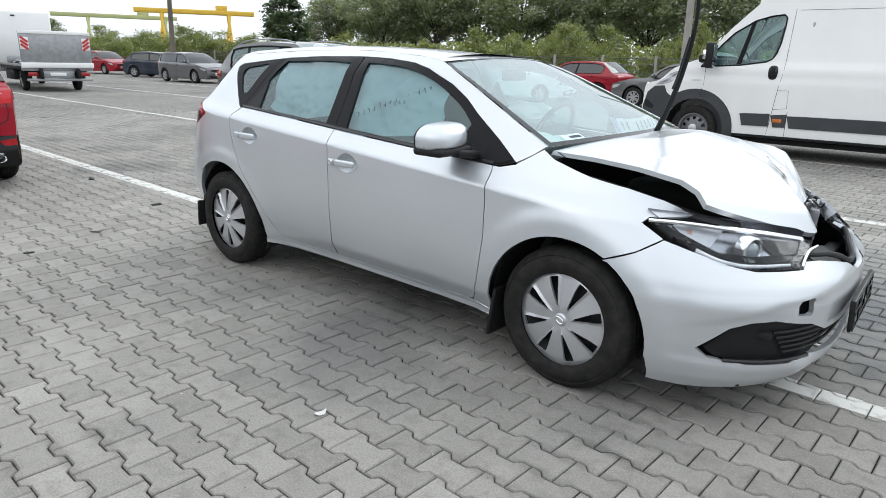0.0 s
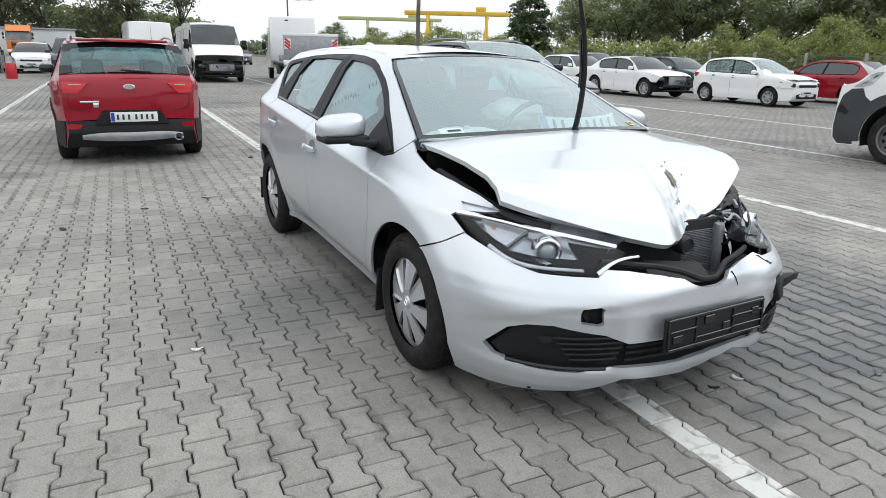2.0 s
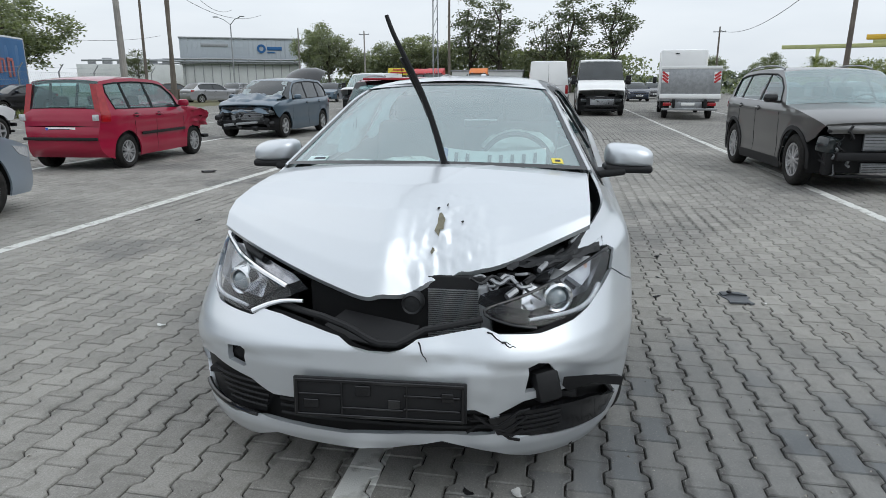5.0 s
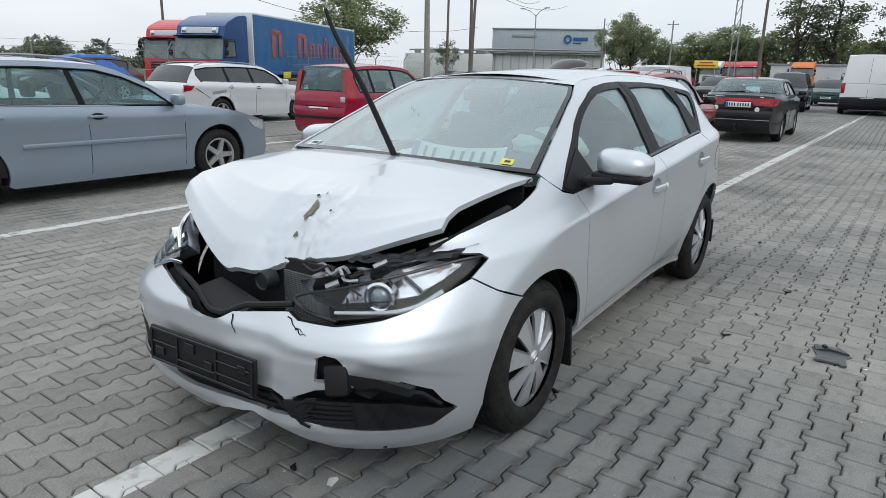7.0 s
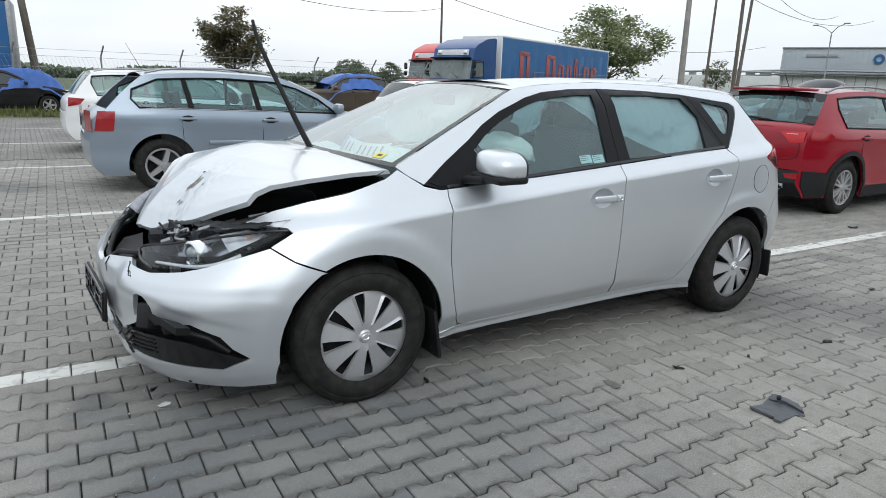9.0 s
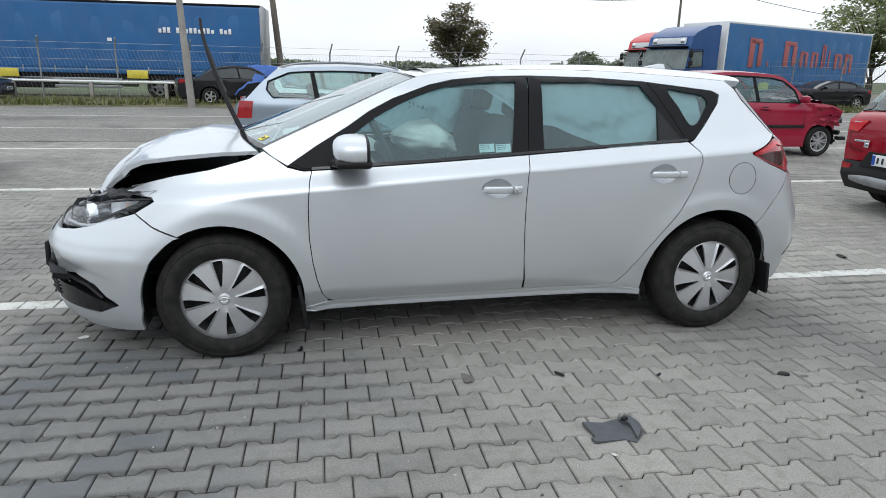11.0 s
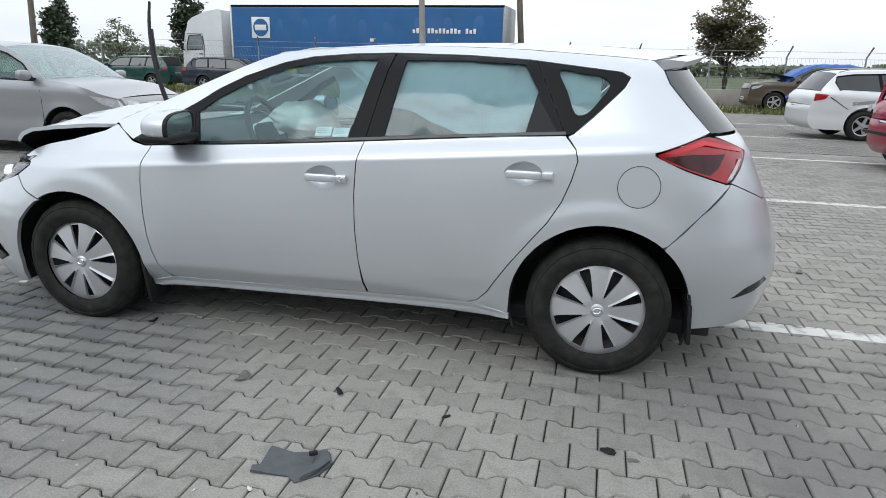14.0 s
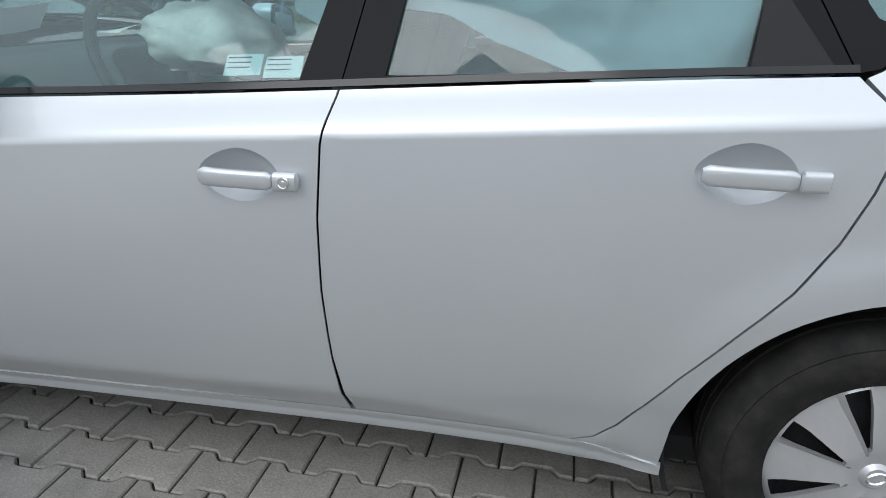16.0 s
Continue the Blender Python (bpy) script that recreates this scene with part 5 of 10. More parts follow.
for x0 in (0.03, -0.055):
    poly = [(x0, 1.005), (x0 - 0.078, 1.010), (x0 - 0.080, 1.048), (x0 - 0.002, 1.043)]
    st = part("window_sticker", skin(poly, on_side(1, 0.016), outward(1), rim=0), M["paper"], car)
    for k in range(3):
        z = 1.037 - 0.009 * k
        part("sticker_bar", skin([(x0 - 0.006, z), (x0 - 0.055, z + 0.003), (x0 - 0.055, z + 0.0055), (x0 - 0.006, z + 0.0025)], on_side(1, 0.0145), outward(1), rim=0), M["ink"], st)


# ---- other cars of the yard ----
def rim_bm(R, spokes=5, twin=False):
    """An alloy wheel face: ring, hub and tapered spokes."""
    bm = lathe_bm([(R * 0.86, -0.03), (R * 0.90, 0.012), (R, 0.016), (R * 1.01, 0.004), (R * 1.01, -0.10)], 32)
    hub = lathe_bm([(0, 0.02), (R * 0.16, 0.018), (R * 0.22, 0.004), (R * 0.22, -0.03)], 20)
    me = bpy.data.meshes.new("tmp")
    for k in range(spokes):
        for off in ((-0.16, 0.16) if twin else (0.0,)):
            a = 2 * math.pi * k / spokes + off
            w = R * (0.075 if twin else 0.15)
            sp = bmesh.new()
            vs = [sp.verts.new((r, y, s * w * (1.0 if r < 0.5 * R else 0.75))) for r, y in ((R * 0.12, 0.012), (R * 0.9, 0.008)) for s in (-1, 1)]
            lo = [sp.verts.new((v.co.x, -0.02, v.co.z * 1.2)) for v in vs]
            sp.faces.new((vs[0], vs[1], vs[3], vs[2]))
            for i, j in ((0, 1), (1, 3), (3, 2), (2, 0)):
                sp.faces.new((vs[i], vs[j], lo[j], lo[i]))
            sp.transform(Matrix.Rotation(a, 4, "Y"))
            sp.to_mesh(me)
            sp.free()
            bm.from_mesh(me)
    hub.to_mesh(me)
    hub.free()
    bm.from_mesh(me)
    bpy.data.meshes.remove(me)
    bmesh.ops.recalc_face_normals(bm, faces=bm.faces[:])
    return bm


def disc_bm(R):
    """A pressed steel wheel: rim lip, dished disc with a ring of slots, raised hub."""
    bm = lathe_bm([(R * 0.40, 0.022), (R * 0.52, -0.004), (R * 0.56, -0.012)], 40)
    for k in range(10):
        a = 2 * math.pi * k / 10
        spoke = [(R * q * math.cos(a + w), y, R * q * math.sin(a + w)) for q, w, y in ((0.55, -0.19, -0.012), (0.55, 0.19, -0.012), (0.78, 0.15, -0.03), (0.78, -0.15, -0.03))]
        bm.faces.new([bm.verts.new(p) for p in spoke])
    me = bpy.data.meshes.new("tmp")
    for prof in ([(R * 0.76, -0.028), (R * 0.86, -0.034), (R * 0.90, 0.012), (R, 0.016), (R * 1.01, 0.004), (R * 1.01, -0.10)], [(0, 0.028), (R * 0.30, 0.028), (R * 0.42, 0.020)]):
        q = lathe_bm(prof, 40)
        q.to_mesh(me)
        q.free()
        bm.from_mesh(me)
    bpy.data.meshes.remove(me)
    bmesh.ops.recalc_face_normals(bm, faces=bm.faces[:])
    return bm


WHEELS = {}


def wheel_set(kind, R):
    """Shared meshes of a wheel of that kind and size: tyre, rim, dark back."""
    key = (kind, R)
    if key not in WHEELS:
        rr = R * 0.66
        out = []
        for nm, bm, mat in (("tyre", tyre_bm(R, 0.20, rr, 36), M["rubber"]),
                            ("rim", disc_bm(rr) if kind == "disc" else rim_bm(rr, *((5, False) if kind == "alloy" else (7, True) if kind == "alloy7" else (6, False))), M["alloy"] if kind not in ("steel", "disc") else M["steel_wheel"]),
                            ("hub_cap", lathe_bm([(0, 0.052), (rr * 0.17, 0.050), (rr * 0.26, 0.040), (rr * 0.29, 0.02)], 20), M["cover"]),
                            ("brake", lathe_bm([(0, 0.0), (rr * 0.7, 0.0), (rr, -0.02), (rr, -0.12)], 24), M["dark"])):
            if nm == "hub_cap" and kind != "disc":
                bm.free()
                continue
            me = bpy.data.meshes.new(nm)
            if nm in ("rim", "hub_cap"):
                bmesh.ops.translate(bm, vec=(0, 0.072, 0), verts=bm.verts)
            bm.to_mesh(me)
            bm.free()
            me.materials.append(mat)
            me.shade_smooth()
            me.set_sharp_from_angle(angle=radians(40))
            out.append((nm, me))
        WHEELS[key] = out
    return WHEELS[key]


def quick_box(name, size, at, mat, parent, bevel=0.012, m=None, label=""):
    return part(name, box_bm(size, at, bevel, 2, m), mat, parent, label)


PLAIN = dict(wb=2.6, fo=0.85, ro=0.80, W=0.88, H=1.48, R=0.315, hood=0.78, cowl=(0.95, 1.00), roof_f=(0.25, 1.43), roof_r=(-1.35, 1.44),
             glass_r=(-1.85, 1.05), belt=0.93, rise=0.06, dlo=(0.72, -1.45), pillars=(-0.25,), deck=None, rim="alloy", clad=False, rails=False,
             front="whole", tumble=0.42, trim=None, rear_open=False, lamp_r=None, plate=True, square=False, windows=True, nose_z=0.66, cabin=False, bump_z=0.72, seams=True, clad_mat="black", arch_wide=0.055, lean=0.06, glazing=None, sill_z=0.19, arch_gap=0.065)


def make_car(name, label, m, color, group="", **kw):
    """A parked car from a side profile: x ahead, middle of the wheelbase at the origin."""
    c = dict(PLAIN, **kw)
    body = M[color]
    root = thing(name, m, label, "van" if "van" in name else "car", group)
    af, ar = c["wb"] / 2, -c["wb"] / 2
    xf, xr, W, R = af + c["fo"], ar - c["ro"], c["W"], c["R"]
    belt = lambda x: c["belt"] + c["rise"] * (af - x) / (c["wb"] + 0.6)
    taper = 0.10 if c["square"] else 0.24

    def sw(x, z):
        w = W * (1 - 0.10 * max(0, (0.5 - z) / 0.5) ** 2)
        b = belt(x) - 0.04
        if z > b:
            w -= (z - b) * c["tumble"] + 0.02 * min(1, (z - b) / 0.05)
        if not c["square"]:
            w += 0.009 * math.exp(-((z - b + 0.10) / 0.035) ** 2) - 0.016 * math.exp(-((z - 0.50) / 0.11) ** 2)
        else:
            w += 0.010 * min(1, max(0, (1.18 - z) / 0.03)) + (0.006 * min(1, max(0, (1.45 - z) / 0.03)) if x < 0.7 else 0)
        if x > af - 0.1:
            w *= 1 - taper * ((x - af + 0.1) / (c["fo"] + 0.1)) ** 2.6
        if x < ar + 0.1:
            w *= 1 - taper * 0.7 * ((ar + 0.1 - x) / (c["ro"] + 0.1)) ** 2.6
        for ax in (af, ar):
            r = math.hypot(x - ax, z - R)
            if r < R + 0.16:
                w += 0.012 * min(1, (R + 0.16 - r) / 0.07)
        return w

    on = lambda s, deep=0.0: (lambda x, z: (x, s * (sw(x, z) - deep), z))
    open_front = c["front"] in ("open", "bare")
    pane = M["glass"] if c["cabin"] else M["smoked_glass"]
    ra = R + c["arch_gap"]
    nose = [(af + 0.80 * ra + 0.012, R + 0.60 * ra + 0.004), (xf - 0.34, c["nose_z"] - 0.10), (xf - 0.27, c["nose_z"] - 0.02), (xf - 0.17, c["hood"] - 0.02)] if open_front else [(xf - 0.10, 0.20), (xf - 0.01, 0.30), (xf, 0.48), (xf - 0.03, c["nose_z"]), (xf - 0.10, c["hood"])]
    hood = [nose[-1], (xf - 0.30, c["hood"] + 0.055), ((xf + c["cowl"][0]) / 2 - 0.05, (c["hood"] + c["cowl"][1]) / 2 + 0.045), c["cowl"]]
    screen = [c["cowl"], ((c["cowl"][0] + c["roof_f"][0]) / 2 + 0.02, (c["cowl"][1] + c["roof_f"][1]) / 2 + 0.025), c["roof_f"]]
    rm = ((c["roof_f"][0] + c["roof_r"][0]) / 2, c["H"])
    roof = [c["roof_f"], (c["roof_f"][0] - 0.22, c["roof_f"][1] + 0.6 * (c["H"] - c["roof_f"][1])), rm, (c["roof_r"][0] + 0.3, c["roof_r"][1] + 0.6 * (c["H"] - c["roof_r"][1])), c["roof_r"]]
    rear = [c["roof_r"], ((c["roof_r"][0] + c["glass_r"][0]) / 2 - 0.01, (c["roof_r"][1] + c["glass_r"][1]) / 2 + 0.01), c["glass_r"]]
    tail = [c["glass_r"]] + (c["deck"] or [(xr + 0.02, c["glass_r"][1] - 0.12)]) + [(xr, c["bump_z"])]
    bump = [(xr, c["bump_z"]), (xr - 0.03, c["bump_z"] - 0.12), (xr - 0.01, 0.36), (xr + 0.10, 0.22)]
    prof = []
    for seg in (nose, hood, screen, roof, rear, tail, bump):
        prof += curve(seg, 4)[: None if seg is bump else -1]
    drop = lambda x, z: (x, z - (0.035 if z > c["hood"] - 0.02 else 0.0))
    edge = [drop(*p) for p in prof]
    sill = [(xr + 0.12, 0.22)] + arc(ar, R, ra, 196 if R > 0.2 else 180, -16, 18) + [(ar + ra + 0.03, c["sill_z"]), (af - ra - 0.03, c["sill_z"])] + arc(af, R, ra, 196, 38 if open_front else -16, 18)
    d0, d1 = c["dlo"]
    zt = lambda x: lerp_table(x, [p[0] for p in (screen + roof + rear)[::-1]], [p[1] for p in (screen + roof + rear)[::-1]]) - 0.095
    tops = [x for x in np.linspace(c["roof_f"][0] + 0.45 * (c["cowl"][0] - c["roof_f"][0]), d1, 9)]
    dlo = [(d0, belt(d0) + 0.02)] + [(x, max(zt(x), belt(x) + 0.05)) for x in tops] + [(d1 - 0.02, max(belt(d1) + 0.12, zt(d1) - 0.12)), (d1 + 0.06, belt(d1) + 0.02)]
    dlo = c["glazing"] or dlo
    for s in (1, -1):
        o = outward(s)
        side = part("body_side", skin(edge + sill, on(s), o, step=(0.13, 0.055), rim=0.02, holes=[dlo] if c["windows"] else []), body, root)
        if c["windows"]:
            part("side_window", skin(inset(dlo, -0.004), on(s, 0.012), o, step=(0.2, 0.2), rim=0), pane, root).visible_shadow = False
            for px in c["pillars"]:
                lean = c["lean"]
                post = [(px + 0.035, belt(px) + 0.015), (px - 0.035, belt(px) + 0.015), (px - 0.035 - lean, zt(px) + 0.01), (px + 0.02 - lean, zt(px) + 0.01)]
                part("window_pillar", skin(post, on(s, 0.004), o, rim=0.01), M["trim"], root)
            part("window_surround", tube_bm([on(s, 0.0)(*p) for p in dlo + dlo[:1]], 0.013, 6), M["trim"], root)
            low_edge = [(x, belt(x) + 0.020) for x in np.linspace(d0, d1 + 0.06, 8)]
            if not c["glazing"]:
                part("belt_trim", tube_bm([on(s, -0.003)(*p) for p in low_edge], 0.007, 5), M[c["trim"]] if c["trim"] else M["black"], root)
        # door seams and handles
        for k, sx in enumerate([d0 + 0.10] + list(c["pillars"][:1]) + [max(d1 + 0.25, ar + 0.22)] if c["seams"] else []):
            pts = [on(s, -0.001)(sx + 0.02 * math.sin(3 * q), 0.26 + (belt(sx) - 0.26) * q) for q in np.linspace(0, 1, 8)]
            part("door_gap", tube_bm(pts, 0.0035, 4), M["dark"], root)
        for hx in [c["pillars"][0] + 0.12] + ([max(d1 + 0.38, ar + 0.3)] if len(c["pillars"]) > 0 and c["windows"] else []) if c["seams"] else []:
            hb = quick_box("door_handle", (0.20, 0.035, 0.03), (hx, s * (sw(hx, belt(hx) - 0.09) + 0.014), belt(hx) - 0.09), body, root, 0.012)
            # flat dark oval on the panel paints the shade behind the grip
            part("handle_recess", skin([(hx + 0.075 * math.cos(q), belt(hx) - 0.09 + 0.038 * math.sin(q)) for q in [2 * math.pi * i / 16 for i in range(16)]], on(s, -0.002), o, step=(0.1, 0.1), rim=0.002), M["dark"], hb)
        if c["clad"]:
            for ax in (af, ar):
                ringp = arc(ax, R, ra, 190, -10, 22)
                outer = arc(ax, R, ra + c["arch_wide"], -10, 190, 22)
                part("arch_cladding", skin(ringp + outer, on(s, -0.010), o, step=(0.1, 0.1), rim=0.015), M[c["clad_mat"]], root)
            if c["seams"]:
                part("sill_cladding", skin([(ar + ra, 0.19), (af - ra, 0.19), (af - ra, 0.33), (ar + ra, 0.33)], on(s, -0.008), o, step=(0.3, 0.1), rim=0.015), M["black"], root)
            corner = [(ar - ra - 0.03, 0.22), (ar - 0.90 * ra - 0.055, c["bump_z"] - 0.02), (xr + 0.03, c["bump_z"]), (xr + 0.03, 0.36), (xr + 0.12, 0.23)]
            part("corner_cladding", skin(corner, on(s, -0.009), o, step=(0.1, 0.1), rim=0.015), M["black"], root)
        if c["rails"]:
            pts = [(x, s * (sw(x, z - 0.04) - 0.06), z + 0.035 * min(1, 6 * q, 6 * (1 - q))) for q, (x, z) in [(k / 8, (c["roof_f"][0] - 0.15 - k / 8 * (c["roof_f"][0] - c["roof_r"][0] - 0.2), 0)) for k in range(9)] for z in [lerp_table(x, [p[0] for p in roof[::-1]], [p[1] for p in roof[::-1]]) - 0.01]]
            part("roof_rail", tube_bm(pts, 0.014, 6), M["grey_metal"], root)
        # lamps
        hl = [(xf - 0.42, c["nose_z"] + 0.09), (xf - 0.12, c["nose_z"] + 0.05), (xf - 0.06, c["nose_z"] - 0.02), (xf - 0.10, c["nose_z"] - 0.07), (xf - 0.30, c["nose_z"] - 0.01)]
        if not open_front and c["seams"]:
            part("headlamp", skin(hl, on(s, -0.006), o, step=(0.08, 0.05), rim=0.02), M["white_lens"], root)
        lz = c["glass_r"][1] - 0.10
        tl = c["lamp_r"] or [(xr + 0.30, lz), (xr + 0.04, lz + 0.02), (xr + 0.03, lz - 0.14), (xr + 0.22, lz - 0.10)]
        part("tail_lamp", skin(tl, on(s, -0.006), o, step=(0.08, 0.05), rim=0.02), M["red_lens"], root)
        # mirror
        mx = d0 - 0.02
        mir = quick_box("mirror_shell", (0.11, 0.20, 0.13), (mx, s * (sw(mx, belt(mx)) + 0.13), belt(mx) + 0.09), M["black"] if c["square"] else M["gloss_black"] if c["clad"] else body, root, 0.045)
        quick_box("mirror_arm", (0.05, 0.12, 0.03), (mx + 0.02, s * (sw(mx, belt(mx)) + 0.02), belt(mx) + 0.04), M["black"], mir, 0.008)
        # wheels
        for ax in (af, ar):
            w = thing("wheel", pose(0, 0, 0), "", "")
            w.parent = root
            w.matrix_local = Matrix.Translation((ax, s * (W - 0.115), R)) @ Matrix.Diagonal((1, s, 1, 1))
            for nm, me in wheel_set(c["rim"], R):
                new(nm, me).parent = w
            bm = lathe_bm([(ra + 0.01, -0.25), (ra + 0.01, 0.06)], 24)
            bm.transform(Matrix.Translation((ax, s * (W - 0.115), R)) @ Matrix.Diagonal((1, s, 1, 1)))
            bmesh.ops.bisect_plane(bm, geom=bm.verts[:] + bm.edges[:] + bm.faces[:], plane_co=(0, 0, 0.22), plane_no=(0, 0, -1), clear_outer=True)
            part("wheel_housing", bm, M["dark"], root)

    def strip(nm, seg, mat, bow_x, bow_z, lab="", n=5):
        pts = [drop(*p) for p in curve(seg, n)]
        k = len(pts) - 1
        def f(u, v):
            t = 2 * v - 1
            i = min(int(u * k), k - 1)
            q = u * k - i
            x, z = pts[i][0] + (pts[i + 1][0] - pts[i][0]) * q, pts[i][1] + (pts[i + 1][1] - pts[i][1]) * q
            b = 1 - abs(t) ** 2.4
            return (x + bow_x * b, t * sw(x, z), z + bow_z * b)
        vs, fs = grid(f, k, 14)
        return sheet(nm, vs, fs, mat, root, lab, 45, out=(pts[-1][1] - pts[0][1], 0, pts[0][0] - pts[-1][0]))
    f0 = 0.035
    if c["front"] == "bare":
        pass
    elif c["front"] == "open":
        quick_box("engine_block", (0.55, 1.2 * W, 0.45), (xf - 0.50, 0, 0.60), M["engine"], root, 0.05)
        rad = quick_box("radiator", (0.05, 1.0 * W, 0.36), (xf - 0.16, 0.05, 0.56), M["grey_metal"], root, 0.01, pose(0, 0, 0, 0, 0, 3))
        for k in range(7):
            quick_box("radiator_fin", (0.012, 0.96 * W, 0.010), (xf - 0.130, 0.05, 0.42 + 0.046 * k), M["engine"], rad, 0)
        quick_box("crash_beam", (0.07, 1.5 * W, 0.09), (xf - 0.09, 0, 0.43), M["black"], root, 0.02)
        quick_box("lower_beam", (0.06, 1.4 * W, 0.06), (xf - 0.12, 0, 0.27), M["black"], root, 0.02)
        quick_box("upper_beam", (0.06, 1.5 * W, 0.05), (xf - 0.18, 0, 0.76), M["black"], root, 0.02)
        for s in (1, -1):
            quick_box("bare_lamp", (0.20, 0.26, 0.15), (xf - 0.24, s * 0.72 * W, 0.66), M["smoked_glass"], root, 0.04, pose(0, 0, 0, 8 * s, 4, -s * 20))
            quick_box("beam_end", (0.22, 0.10, 0.16), (xf - 0.22, s * 0.55 * W, 0.46), M["engine"], root, 0.02)
        rr = random.Random(len(name) + int(100 * W))
        for k in range(7):
            p0 = Vector((xf - 0.12 + rr.uniform(-0.06, 0.05), rr.uniform(-0.7, 0.7) * W, rr.uniform(0.3, 0.75)))
            pts = [tuple(p0 + Vector((rr.uniform(-0.05, 0.05), rr.uniform(-0.06, 0.06) + 0.05 * q, rr.uniform(-0.05, 0.05)))) for q in range(4)]
            part("torn_piece", tube_bm(curve(pts, 3), rr.uniform(0.006, 0.016), 5), M["black"], root)
    else:
        strip("front_bumper", nose[:3] + [(xf - 0.02, c["nose_z"] - 0.06)], body if not c["clad"] else M[c["clad_mat"]], 0.05, 0)
        strip("nose_panel", [(xf - 0.02, c["nose_z"] - 0.06), nose[3], nose[4]], body, 0.05, f0 * 0.6)
        gy, gz = 0.52 * W, c["nose_z"] - 0.05
        vs, fs = grid(lambda u, v: (xf + 0.046 + 0.008 * (1 - abs(2 * v - 1)) - 0.03 * abs(u - 0.4), (2 * v - 1) * gy, gz - 0.035 + 0.085 * u), 3, 8)
        sheet("grille", vs, fs, M["gloss_black"], root)
        vs, fs = grid(lambda u, v: (xf + 0.052 - 0.02 * abs(2 * v - 1), (2 * v - 1) * 0.6 * W, 0.27 + 0.12 * u), 3, 8)
        sheet("lower_grille", vs, fs, M["black"], root)
        if c["plate"]:
            pl = quick_box("number_plate", (0.01, 0.52, 0.11), (xf + 0.064, 0, 0.45), M["plate_white"], root, 0.003)
            quick_box("plate_bar", (0.004, 0.36, 0.05), (xf + 0.0705, -0.02, 0.45), M["ink"], pl, 0)
    strip("bonnet", hood, body, 0.02, f0)
    strip("windscreen", screen, M["screen"] if c["cabin"] else pane, 0.08, f0).visible_shadow = False
    strip("roof", roof, body, 0.0, f0)
    if c["windows"] and "van" not in name:
        if not (c["cabin"] and c["rear_open"]):
            # an open rear gets a near-black sheet that paints the shade inside
            strip("rear_window", rear, M["dark"] if c["rear_open"] else pane, -0.05, f0).visible_shadow = False
    else:
        strip("rear_door", rear, body, -0.03, f0)
    strip("tailgate", tail, body, -0.05, f0 * 0.5)
    strip("rear_bumper", bump, M["black"] if c["clad"] else body, -0.05, 0)
    if c["plate"]:
        pl = quick_box("number_plate", (0.01, 0.52, 0.11), (xr - 0.055, 0, 0.66), M["plate_white"], root, 0.003)
        quick_box("plate_bar", (0.004, 0.36, 0.06), (xr - 0.0615, 0.02, 0.66), M["ink"], pl, 0)
        quick_box("country_band", (0.004, 0.04, 0.10), (xr - 0.0615, 0.235, 0.66), M["blue_plate"], pl, 0)
    if c["cabin"]:
        b0, x1 = belt(0) - 0.05, c["roof_r"][0]
        for s in (1, -1):
            quick_box("door_lining", (c["dlo"][0] - ar, 0.03, b0 - 0.30), ((c["dlo"][0] + ar) / 2, s * (W - 0.11), (b0 + 0.30) / 2), M["dash"], root, 0.01)
            for sx in ((0.10, -0.80) if "van" not in name else (1.05,)):
                st = quick_box("seat", (0.50, 0.46, 0.16), (sx + 0.08, s * 0.36, 0.30 + 0.20), M["seat"], root, 0.05)
                quick_box("seat_back", (0.13, 0.46, b0 - 0.42), (sx - 0.24, s * 0.36, (b0 + 0.58) / 2), M["seat"], st, 0.05, pose(0, 0, 0, 0, -14, 0))
                quick_box("head_rest", (0.09, 0.25, 0.17), (sx - 0.35, s * 0.36, b0 + 0.20), M["seat"], st, 0.035, pose(0, 0, 0, 0, -10, 0))
        quick_box("dashboard", (0.42, 2 * W - 0.22, 0.30), (c["cowl"][0] - 0.16, 0, c["cowl"][1] - 0.20), M["dash"], root, 0.06)
        if "van" in name:
            quick_box("bulkhead", (0.04, 2 * W - 0.16, c["H"] - 0.85), (0.45, 0, c["H"] / 2 - 0.05), M["grey_metal"], root, 0.01)
        quick_box("parcel_shelf", (0.45, 2 * W - 0.25, 0.03), (c["glass_r"][0] + 0.30, 0, c["glass_r"][1] - 0.10), M["dash"], root, 0.01)
        ringp = [(0.185 * math.cos(2 * math.pi * i / 24), 0.185 * math.sin(2 * math.pi * i / 24), 0) for i in range(25)]
        bm = tube_bm(ringp, 0.014, 6)
        bm.transform(Matrix.Translation((c["cowl"][0] - 0.45, 0.36, c["cowl"][1] - 0.06)) @ pose(0, 0, 0, 0, -66, 0))
        part("steering_wheel", bm, M["dash"], root)
        zs = [p[1] - 0.06 for p in roof]
        vs, fs = grid(lambda u, v: (roof[0][0] + (roof[-1][0] - roof[0][0]) * u, (2 * v - 1) * (sw(roof[0][0] + (roof[-1][0] - roof[0][0]) * u, c["H"] - 0.06) - 0.02), lerp_table(u, (0, 0.15, 0.5, 0.85, 1), zs)), 8, 4)
        sheet("roof_lining", vs, fs, M["lining"], root)
    quick_box("floor_pan", (c["wb"] + 0.4, 1.5 * W, 0.08), (0, 0, 0.24), M["dark"], root, 0.01)
    return root, c, sw, (xf, xr, af, ar)


